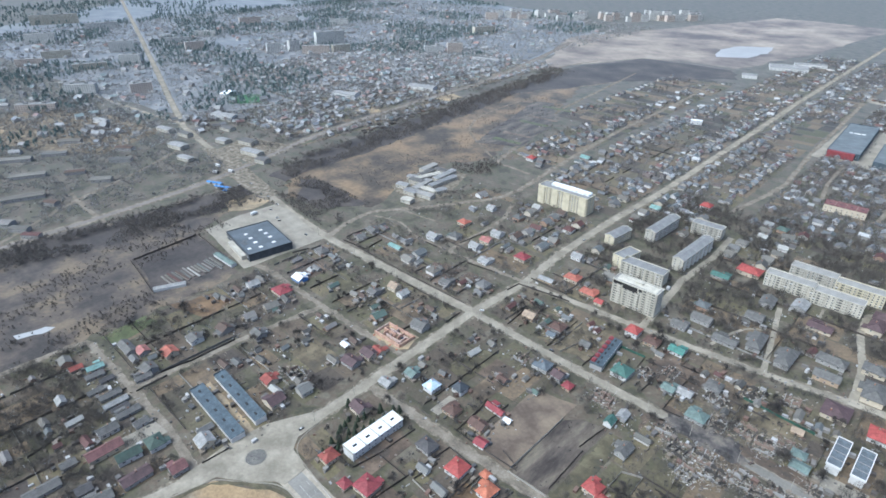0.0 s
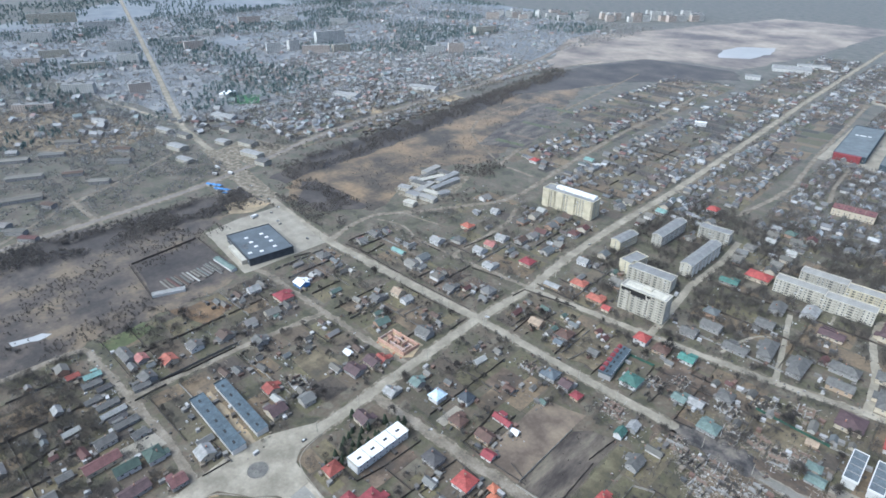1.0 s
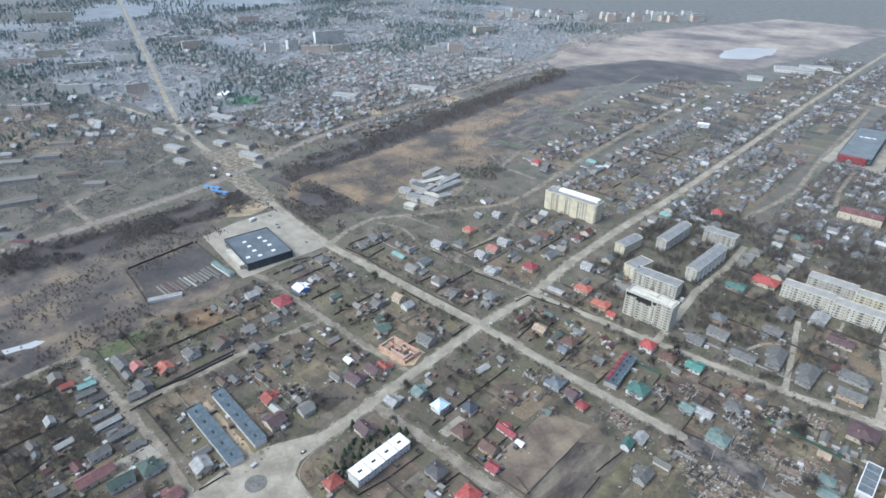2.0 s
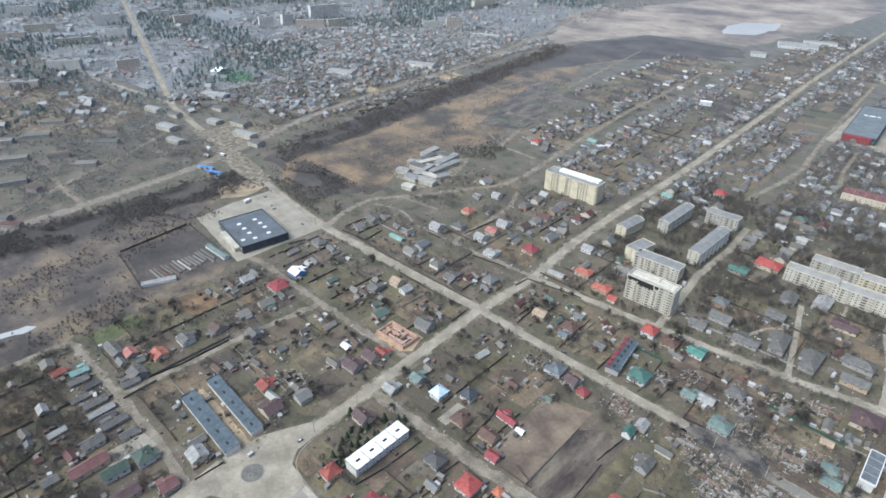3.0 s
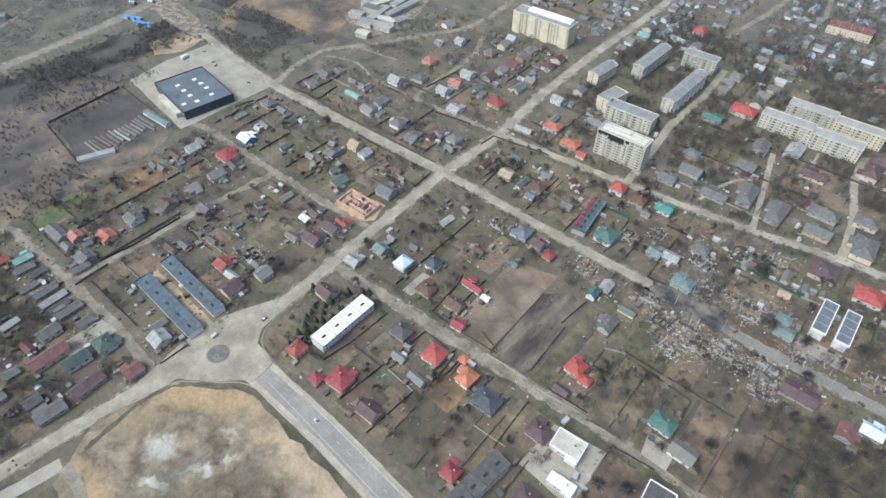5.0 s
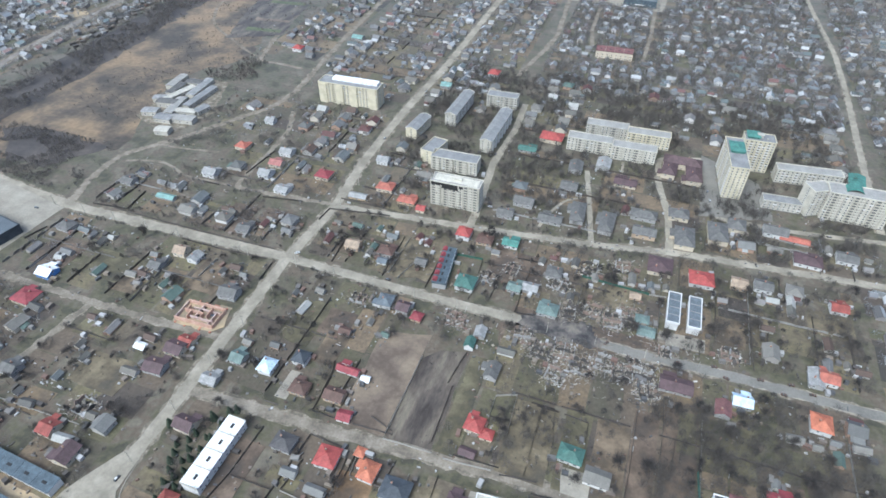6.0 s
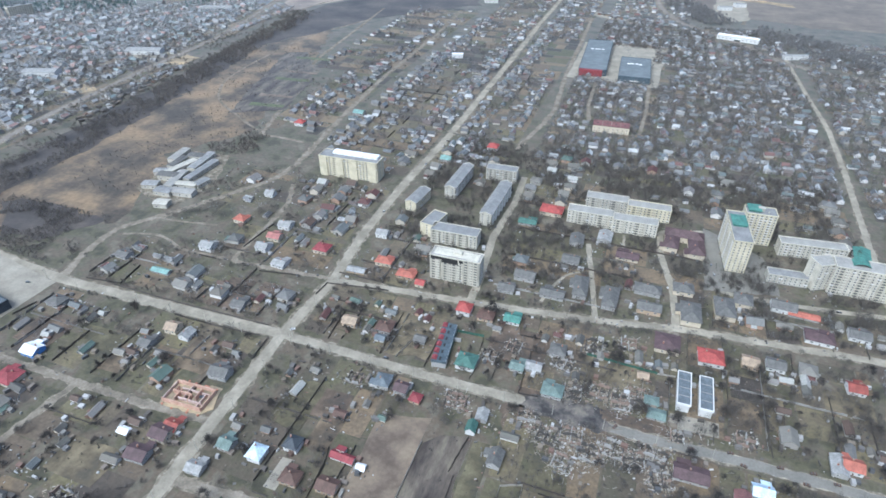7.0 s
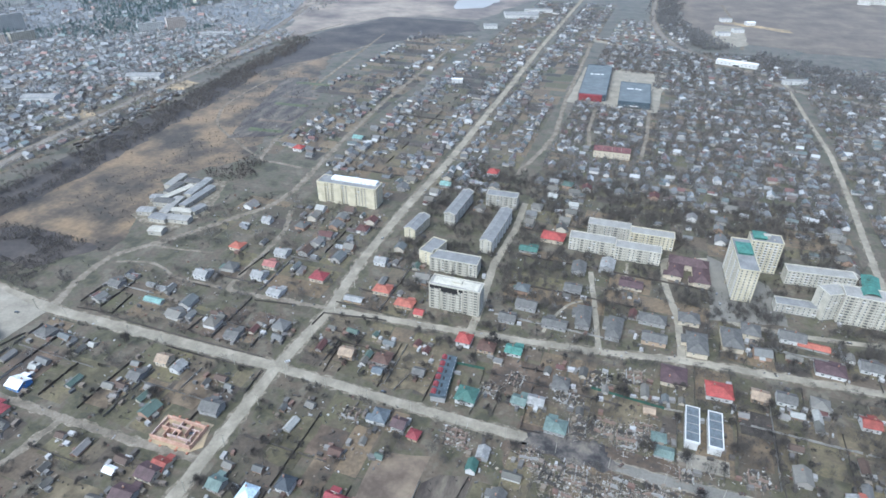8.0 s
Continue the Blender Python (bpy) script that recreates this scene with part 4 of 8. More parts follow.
def gable_roof(w, d, h, rise, over=0.5, t=0.16, mi=0):
    s = Shape()
    a, b = w / 2 + over, d / 2
    for sign in (-1, 1):
        k = rise / b
        e = (sign * (b + over), h - over * k)
        up = 0.06
        v = [(-a, e[0], e[1] + up), (a, e[0], e[1] + up), (a, 0, h + rise + up), (-a, 0, h + rise + up)]
        v += [(x, y, z + t) for x, y, z in v]
        s.add(v, [(0, 1, 2, 3), (7, 6, 5, 4), (0, 4, 5, 1), (1, 5, 6, 2), (2, 6, 7, 3), (3, 7, 4, 0)], mi)
    s.bar((-a, 0, h + rise + t + 0.08), (a, 0, h + rise + t + 0.08), 0.4, 0.1, mi)
    return s


def hip_roof(w, d, h, rise, over=0.6, t=0.2, mi=0):
    s = Shape()
    a, b = w / 2 + over, d / 2 + over
    z = h - over * rise / (min(w, d) / 2) * 0.6
    ridge = max(0.15, abs(a - b))
    r0, r1 = ((-ridge, 0), (ridge, 0)) if a >= b else ((0, -ridge), (0, ridge))
    v = [(-a, -b, z), (a, -b, z), (a, b, z), (-a, b, z), (-a, -b, z + t), (a, -b, z + t), (a, b, z + t), (-a, b, z + t), (*r0, h + rise + t), (*r1, h + rise + t)]
    f = [(3, 2, 1, 0), (0, 1, 5, 4), (1, 2, 6, 5), (2, 3, 7, 6), (3, 0, 4, 7)]
    f += [(4, 5, 9, 8), (5, 6, 9), (6, 7, 8, 9), (7, 4, 8)] if a >= b else [(4, 5, 8), (5, 6, 9, 8), (6, 7, 9), (7, 4, 8, 9)]
    s.add(v, f, mi)
    corners = v[4:8]
    for i, c in enumerate(corners):
        e = (v[8] if i in (0, 3) else v[9]) if a >= b else (v[8] if i in (0, 1) else v[9])
        s.bar((c[0], c[1], c[2] + 0.03), (e[0], e[1], e[2] + 0.03), 0.3, 0.1, mi)
    s.bar((v[8][0], v[8][1], v[8][2] + 0.03), (v[9][0], v[9][1], v[9][2] + 0.03), 0.35, 0.12, mi)
    return s


def window_mesh(name, w, h, mullion=True):
    """A window with a proud frame and a pane set back in it, facing -y, its sill at z 0; one connected piece."""
    s = Shape()
    o, y1, y2 = 0.08, -0.09, -0.02
    outer = [(-w / 2 - o, -o), (w / 2 + o, -o), (w / 2 + o, h + o), (-w / 2 - o, h + o)]
    inner = [(-w / 2, 0), (w / 2, 0), (w / 2, h), (-w / 2, h)]
    s.v = [(x, 0.05, z) for x, z in outer] + [(x, y1, z) for x, z in outer] + [(x, y1, z) for x, z in inner] + [(x, y2, z) for x, z in inner]
    for k in range(4):
        j = (k + 1) % 4
        s.f += [(k, j, 4 + j, 4 + k), (4 + k, 4 + j, 8 + j, 8 + k), (8 + k, 8 + j, 12 + j, 12 + k)]
    s.m = [0] * 12
    s.f.append((12, 13, 14, 15))
    s.m.append(1)
    return s.mesh(name, M_FRAME, M_GLASS)


WINDOW = window_mesh("window", 1.4 * U, 1.45 * U)
WIDE_WINDOW = window_mesh("window", 2.1 * U, 1.45 * U)
DOOR = Shape().box(0, -0.04, 0, 1.0, 0.12, 2.05, 0).box(0, -0.06, -0.05, 1.3, 0.1, 0.1, 1).box(-0.58, -0.05, 0, 0.12, 0.16, 2.12, 1).box(0.58, -0.05, 0, 0.12, 0.16, 2.12, 1).box(0, -0.05, 2.06, 1.28, 0.16, 0.12, 1).sized(U).mesh("door", M_ROOF["brown"], M_FRAME)
CHIMNEY = Shape().box(0, 0, -1.2, 0.7, 0.7, 2.2, 0).box(0, 0, 1.0, 0.9, 0.9, 0.14, 1).box(0, 0, 1.14, 0.4, 0.4, 0.2, 0).mesh("chimney", M_BRICK, M_CONCRETE)
SHAPES = {}


def house_meshes(w, d, h, roof, wall, style):
    """The walls and roof of one size, made once."""
    key = (w, d, h, roof, wall, style)
    if key not in SHAPES:
        eave, rise = h * 0.62, h * 0.42
        roof_mat, wall_mat = M_ROOF.get(roof, M_OLD_ROOF), M_WALL.get(wall, M_OLD_WALL)
        if style == "hip":
            body = Shape().box(0, 0, -0.2, w, d, eave + 0.2).mesh("wall", wall_mat)
            cover = hip_roof(w, d, eave, rise).mesh("roof", roof_mat)
        else:
            body = gable_body(w, d, eave, rise).mesh("wall", wall_mat)
            cover = gable_roof(w, d, eave, rise).mesh("roof", roof_mat)
        SHAPES[key] = (body, cover, eave, rise)
    return SHAPES[key]


WORDS = {"plum": "dark plum-brown", "navy": "dark blue-grey", "iceblue": "pale ice-blue", "slateblue": "blue-grey", "redorange": "orange-red", "greygreen": "grey-green", "darkgreen": "dark green", "redbrown": "red-brown", "pale": "pale grey", "slate": "grey slate", "verdigris": "pale green", "charcoal": "charcoal"}


def house(x, y, w, d, h, roof, wall, style, turn=0.0):
    """A landmark house, ridge along its longer side, with an annex on some."""
    r = random.Random(int(x * 31 + y * 17))
    if d > w:
        w, d, turn = d, w, turn + 90
    big = w * d > 45 and h >= 3.5
    kind = "house" if big else "shed"
    t = thing(kind, pose(x, y, 0.0, 0, 0, turn), f"{WORDS.get(roof, roof)} {'hipped' if style == 'hip' else 'gabled'} metal roof on {wall} walls, garden {kind}", kind)
    body, cover, eave, rise = house_meshes(w, d, h, roof, wall, style)
    part("wall", body, t)
    part("roof", cover, t)
    TAKEN.append((x, y, max(w, d) / 2 + 1.0))
    if not big:
        part("door", DOOR, t, pose(0, -d / 2, 0))
        return t
    part("chimney", CHIMNEY, t, pose(r.uniform(-0.25, 0.25) * w, r.uniform(0.12, 0.2) * d, eave + rise * 0.7))
    sill = 1.0 if eave < 3.6 else eave - 2.0
    for a in (-0.28, 0.28):
        part("window", WIDE_WINDOW if w > 9 else WINDOW, t, pose(a * w, -d / 2, sill))
        part("window", WINDOW, t, pose(a * w, d / 2, sill, 0, 0, 180))
    part("window", WINDOW, t, pose(w / 2, -d * 0.18, sill, 0, 0, 90))
    part("window", WINDOW, t, pose(-w / 2, d * 0.18, sill, 0, 0, -90))
    if style == "gable" and rise > 1.8:
        part("window", WINDOW, t, pose(w / 2, 0, eave - 0.1, 0, 0, 90))
    part("door", DOOR, t, pose(0, -d / 2, 0))
    if r.random() < 0.6:
        aw, ad = w * r.uniform(0.35, 0.5), 3.0
        side = r.choice((-1, 1))
        annex = part("annex", Shape().box(0, 0, -0.2, aw, ad, 2.6).mesh("annex", M_WALL.get(wall, M_OLD_WALL)), t, pose(side * w * 0.22, d / 2 + ad / 2, 0))
        part("annex_roof", Shape().add([(-aw / 2 - 0.3, -ad / 2, 3.0), (aw / 2 + 0.3, -ad / 2, 3.0), (aw / 2 + 0.3, ad / 2 + 0.4, 2.4), (-aw / 2 - 0.3, ad / 2 + 0.4, 2.4), (-aw / 2 - 0.3, -ad / 2, 3.15), (aw / 2 + 0.3, -ad / 2, 3.15), (aw / 2 + 0.3, ad / 2 + 0.4, 2.55), (-aw / 2 - 0.3, ad / 2 + 0.4, 2.55)], [(3, 2, 1, 0), (4, 5, 6, 7), (0, 1, 5, 4), (1, 2, 6, 5), (2, 3, 7, 6), (3, 0, 4, 7)]).mesh("annex_roof", M_ROOF.get(roof, M_OLD_ROOF)), annex)
    return t


# landmark houses: x, y, width, depth, height, roof, wall, style
HOUSES_SOUTH = [
    (67, -159, 13, 12, 5.5, 'crimson', 'cream', 'hip'),
    (57, -166, 7, 6, 3.5, 'crimson', 'cream', 'hip'),
    (37, -161, 9, 10, 5.5, 'redbrown', 'cream', 'hip'),
    (93, -118, 12, 12, 5.5, 'red', 'white', 'hip'),
    (114, -118, 9, 11, 5.5, 'orange', 'white', 'hip'),
    (106, -110, 5, 5, 3.0, 'orange', 'tan', 'hip'),
    (129, -122, 15, 12, 5.5, 'navy', 'grey', 'hip'),
    (70, -118, 12, 10, 5.0, 'charcoal', 'grey', 'hip'),
    (20, -126, 12, 9, 6.0, 'plum', 'cream', 'gable'),
    (90, -162, 12, 9, 5.5, 'plum', 'cream', 'gable'),
    (138, -160, 9, 8, 5.0, 'crimson', 'cream', 'hip'),
    (170, -148, 12, 11, 5.0, 'plum', 'white', 'hip'),
    (157, -119, 12, 10, 5.0, 'plum', 'grey', 'hip'),
    (199, -78, 13, 10, 5.0, 'green', 'white', 'hip'),
    (152, -78, 10, 10, 5.5, 'red', 'cream', 'hip'),
    (159, -81, 7, 6, 4.0, 'red', 'cream', 'hip'),
    (153, -93, 9, 5, 2.8, 'plum', 'grey', 'gable'),
    (151, -44, 8, 12, 5.0, 'slate', 'grey', 'gable'),
]
HOUSES_CENTRE = [
    (38, -82, 9, 10, 6.5, 'iceblue', 'white', 'hip'),
    (52, -71, 9, 9, 6.5, 'navy', 'white', 'hip'),
    (14, -99, 10, 8, 4.0, 'pale', 'grey', 'gable'),
    (20, -82, 9, 9, 5.0, 'greygreen', 'grey', 'gable'),
    (61, -88, 11, 9, 5.0, 'brown', 'tan', 'hip'),
    (80, -86, 12, 9, 5.0, 'brown', 'tan', 'gable'),
    (79, -69, 15, 5, 3.5, 'crimson', 'white', 'gable'),
    (90, -71, 5, 4, 2.8, 'white', 'white', 'gable'),
    (90, -95, 8, 7, 3.5, 'crimson', 'white', 'gable'),
    (77, -16, 10, 11, 5.5, 'slateblue', 'white', 'hip'),
    (89, -17, 9, 9, 5.0, 'plum', 'grey', 'gable'),
    (99, -21, 7, 7, 4.0, 'crimson', 'tan', 'hip'),
    (134, -30, 6, 8, 5.0, 'green', 'white', 'gable'),
    (137, -20, 7, 9, 4.0, 'pale', 'grey', 'gable'),
    (65, -45, 8, 6, 3.0, 'brown', 'grey', 'gable'),
]
HOUSES_NORTHEAST = [
    (225, 13, 9, 7, 3.0, 'greygreen', 'grey', 'gable'),
    (222, 22, 7, 6, 2.8, 'greygreen', 'grey', 'hip'),
    (117, 15, 11, 11, 6.0, 'green', 'white', 'hip'),
    (101, 60, 9, 9, 7.0, 'red', 'white', 'hip'),
    (116, 59, 10, 8, 4.5, 'brown', 'tan', 'hip'),
    (133, 62, 10, 8, 4.5, 'teal', 'white', 'gable'),
    (36, 24, 9, 8, 5.5, 'tan', 'tan', 'gable'),
    (59, 26, 10, 8, 5.0, 'brown', 'grey', 'hip'),
    (60, 17, 6, 5, 3.0, 'slateblue', 'white', 'gable'),
    (146, 22, 8, 7, 4.0, 'greygreen', 'grey', 'gable'),
    (155, 25, 9, 7, 4.0, 'pale', 'grey', 'gable'),
    (166, 43, 9, 9, 5.0, 'slate', 'grey', 'hip'),
    (169, 10, 11, 9, 5.0, 'greygreen', 'grey', 'hip'),
    (84, 24, 7, 6, 4.0, 'slate', 'grey', 'gable'),
    (228, 72, 14, 15, 5.5, 'plum', 'cream', 'hip'),
    (253, 68, 14, 12, 5.5, 'red', 'white', 'hip'),
    (275, 72, 9, 9, 5.0, 'tan', 'tan', 'gable'),
    (289, 75, 10, 9, 5.0, 'slate', 'white', 'gable'),
    (317, 110, 16, 11, 5.0, 'plum', 'white', 'hip'),
    (330, 70, 9, 8, 5.0, 'redbrown', 'white', 'gable'),
    (216, 40, 6, 5, 3.0, 'tan', 'tan', 'gable'),
    (311, -20, 9, 10, 6.0, 'orange', 'white', 'hip'),
    (318, 12, 9, 8, 5.0, 'redorange', 'white', 'gable'),
    (312, 10, 7, 12, 4.0, 'pale', 'grey', 'gable'),
    (243, -20, 16, 9, 4.0, 'plum', 'grey', 'gable'),
    (275, -19, 9, 7, 5.0, 'iceblue', 'grey', 'gable'),
    (266, -27, 7, 9, 4.5, 'maroon', 'grey', 'gable'),
    (290, -71, 11, 9, 5.5, 'crimson', 'white', 'hip'),
    (304.5, -69, 9, 7, 5.0, 'crimson', 'white', 'hip'),
    (273, -78, 8, 9, 5.0, 'maroon', 'white', 'hip'),
]
HOUSES_WEST = [
    (-126, -86, 13, 11, 5.0, 'crimson', 'cream', 'hip'),
    (-132, -65, 10, 9, 5.0, 'white', 'blue', 'gable'),
    (-151, -97, 8, 9, 5.0, 'pale', 'white', 'gable'),
    (-157, -25, 11, 9, 5.0, 'slate', 'grey', 'hip'),
    (-66, -20, 8, 8, 6.0, 'tan', 'cream', 'gable'),
    (-54, -22, 7, 8, 5.0, 'pale', 'white', 'gable'),
    (-73, -36, 8, 8, 4.0, 'slate', 'grey', 'gable'),
    (-14, -42, 11, 9, 6.0, 'slate', 'grey', 'gable'),
    (-16, -88, 10, 9, 5.0, 'plum', 'cream', 'gable'),
    (-14, -82, 8, 7, 4.0, 'redbrown', 'cream', 'gable'),
    (-18, -102, 11, 9, 5.0, 'plum', 'grey', 'gable'),
    (-36, -93, 6, 4, 2.5, 'white', 'white', 'gable'),
    (-22, -158, 9, 10, 6.0, 'plum', 'cream', 'gable'),
    (-41, -150, 8, 8, 5.0, 'redbrown', 'cream', 'gable'),
    (-22, -203, 9, 9, 5.5, 'pale', 'cream', 'gable'),
    (-89, -129, 9, 8, 5.0, 'slate', 'grey', 'gable'),
    (-114, -182, 9, 9, 5.0, 'redorange', 'cream', 'gable'),
    (-129, -194, 8, 7, 4.0, 'pink', 'grey', 'gable'),
    (-140, -200, 16, 7, 4.0, 'slate', 'grey', 'gable'),
    (-107, -199, 9, 9, 5.0, 'slate', 'grey', 'gable'),
    (-116, -163, 9, 9, 5.0, 'slate', 'white', 'gable'),
]
HOUSES_SOUTHWEST = [
    (-55, -245, 9, 22, 5.5, 'maroon', 'cream', 'gable'),
    (-42, -237, 8, 15, 6.0, 'darkgreen', 'white', 'gable'),
    (-41, -223, 12, 10, 5.5, 'darkgreen', 'white', 'hip'),
    (-15, -222, 9, 10, 5.0, 'maroon', 'grey', 'gable'),
    (-25, -240, 9, 18, 4.5, 'plum', 'grey', 'gable'),
    (-115, -249, 9, 6, 4.0, 'pale', 'grey', 'gable'),
    (-100, -226, 6, 15, 3.5, 'slate', 'grey', 'gable'),
    (-91, -226, 5, 17, 3.0, 'pale', 'grey', 'gable'),
    (-77, -224, 6, 16, 3.5, 'slate', 'grey', 'gable'),
    (-126, -226, 6, 13, 3.5, 'slate', 'grey', 'gable'),
    (-134, -223, 6, 12, 3.5, 'verdigris', 'grey', 'gable'),
    (-70, -238, 8, 13, 5.0, 'slate', 'white', 'gable'),
    (-102, -205, 6, 12, 3.5, 'slate', 'grey', 'gable'),
    (-24, -259, 8, 16, 4.5, 'slate', 'grey', 'gable'),
    (-51, -277, 8, 20, 4.0, 'slate', 'grey', 'gable'),
    (-31, -290, 8, 14, 4.0, 'slate', 'grey', 'gable'),
    (-84, -226, 5, 12, 3.0, 'charcoal', 'grey', 'gable'),
    (-110, -231, 5, 11, 3.0, 'slate', 'grey', 'gable'),
    (-117, -222, 5, 10, 3.0, 'charcoal', 'grey', 'gable'),
    (-142, -232, 6, 9, 3.5, 'redbrown', 'grey', 'gable'),
    (-63, -222, 6, 10, 3.5, 'slate', 'white', 'gable'),
    (-36, -262, 7, 9, 4.0, 'charcoal', 'grey', 'gable'),
    (-60, -262, 6, 9, 3.5, 'slate', 'grey', 'gable'),
]
HOUSES_NORTHWEST = [
    (-105, 106, 10, 8, 5.5, 'redorange', 'cream', 'hip'),
    (-66, 110, 10, 8, 5.5, 'pale', 'white', 'gable'),
    (-65, 93, 10, 8, 5.0, 'pink', 'cream', 'gable'),
    (-22, 91, 11, 10, 5.5, 'crimson', 'cream', 'hip'),
    (-65, 77, 9, 8, 6.0, 'pale', 'white', 'gable'),
    (-42, 64, 10, 9, 4.0, 'pale', 'white', 'gable'),
    (-105, 64, 10, 9, 6.0, 'pale', 'white', 'gable'),
    (-157, 34, 10, 8, 4.0, 'slate', 'grey', 'gable'),
    (29, 92, 12, 8, 5.5, 'redorange', 'cream', 'hip'),
    (50, 83, 13, 8, 4.5, 'redorange', 'tan', 'hip'),
    (14, 76, 13, 6, 3.0, 'pale', 'tan', 'gable'),
    (63, 77, 6, 6, 4.0, 'red', 'cream', 'gable'),
    (12, 126, 9, 8, 5.5, 'pale', 'white', 'gable'),
    (-107, 151, 8, 7, 5.0, 'pale', 'white', 'gable'),
    (-42, 15, 9, 9, 4.0, 'slate', 'grey', 'gable'),
    (-117, 27, 14, 5, 3.0, 'verdigris', 'grey', 'gable'),
    (50, 310, 10, 10, 7.0, 'red', 'white', 'hip'),
    (130, 207, 18, 13, 6.0, 'red', 'cream', 'hip'),
    (-166, 299, 10, 9, 6.0, 'red', 'white', 'hip'),
    (115, 183, 14, 8, 4.0, 'green', 'grey', 'gable'),
    (-119, 349, 12, 9, 5.0, 'verdigris', 'grey', 'gable'),
    (14, 270, 10, 8, 5.0, 'verdigris', 'grey', 'gable'),
]
HOUSES_EAST = [
    (241, 106, 12, 20, 7.0, 'slate', 'cream', 'hip'),
    (262, 119, 12, 20, 7.0, 'slate', 'cream', 'hip'),
    (274, 132, 11, 12, 7.0, 'slate', 'cream', 'hip'),
    (169, 110, 9, 22, 6.0, 'slate', 'grey', 'hip'),
    (190, 105, 9, 22, 6.0, 'slate', 'grey', 'hip'),
    (213, 123, 17, 9, 6.0, 'slate', 'grey', 'hip'),
    (215, 103, 15, 9, 6.0, 'slate', 'tan', 'gable'),
    (236, 132, 13, 10, 6.0, 'slate', 'cream', 'hip'),
    (299, 135, 15, 10, 6.0, 'slate', 'white', 'gable'),
    (130, 110, 14, 9, 6.0, 'slate', 'grey', 'gable'),
    (121, 92, 11, 8, 5.0, 'slate', 'grey', 'gable'),
    (152, 97, 16, 9, 4.0, 'slate', 'grey', 'gable'),
    (196, 161, 16, 10, 4.0, 'plum', 'cream', 'gable'),
    (235, 202, 28, 11, 8.0, 'plum', 'cream', 'hip'),
    (226, 188, 10, 17, 7.5, 'plum', 'cream', 'hip'),
    (244, 186, 11, 20, 7.5, 'plum', 'cream', 'hip'),
    (177, 181, 10, 14, 5.0, 'pale', 'grey', 'gable'),
    (157, 169, 10, 14, 5.0, 'slate', 'grey', 'gable'),
    (157, 141, 12, 10, 5.0, 'slate', 'grey', 'gable'),
    (311, 131, 18, 6, 3.0, 'redorange', 'grey', 'gable'),
    (341, 121, 12, 10, 5.0, 'slate', 'white', 'gable'),
    (272, 182, 8, 10, 3.0, 'pale', 'grey', 'gable'),
]

for rows in (HOUSES_SOUTH, HOUSES_CENTRE, HOUSES_NORTHEAST, HOUSES_WEST, HOUSES_SOUTHWEST, HOUSES_NORTHWEST, HOUSES_EAST):
    for x, y, w, d, h, roof, wall, style in rows:
        k = 0.82 if rows in (HOUSES_SOUTH, HOUSES_CENTRE, HOUSES_SOUTHWEST) else 1.0
        house(x, y, w * k, d * k, h, roof, wall, style, turn=rng.uniform(-4, 4))


# ---------------------------------------------------------------- blocks of flats and large buildings
BALCONY = Shape().box(0, -0.55, -0.12, 3.0, 1.1, 0.14, 0).box(0, -1.07, 0.0, 3.0, 0.08, 1.0, 0).box(-1.46, -0.55, 0, 0.08, 1.1, 1.0, 0).box(1.46, -0.55, 0, 0.08, 1.1, 1.0, 0).box(0, -0.02, 0.9, 1.8, 0.06, 1.2, 1).sized(U).mesh("balcony", M_FRAME, M_GLASS)
LOGGIA = Shape().box(0, -0.55, -0.12, 3.0, 1.1, 0.14, 0).box(0, -1.07, 0.0, 3.0, 0.08, 0.95, 0).box(-1.46, -0.55, 0, 0.1, 1.1, 2.66, 0).box(1.46, -0.55, 0, 0.1, 1.1, 2.66, 0).box(0, -0.95, 1.0, 2.8, 0.06, 1.5, 1).sized(U).mesh("loggia", M_WHITE_PANEL, M_GLASS)
ENTRY = Shape().box(0, -0.9, 2.4, 3.2, 1.8, 0.2, 0).box(-1.4, -0.9, 0, 0.2, 1.6, 2.4, 0).box(1.4, -0.9, 0, 0.2, 1.6, 2.4, 0).box(0, -0.05, 0, 1.4, 0.1, 2.1, 1).sized(U).mesh("entrance_porch", M_CONCRETE, M_ROOF["brown"])
VENT = Shape().box(0, 0, 0, 1.2, 0.8, 1.1, 0).box(0, 0, 1.1, 1.4, 1.0, 0.12, 0).sized(U).mesh("roof_vent", M_PANEL)


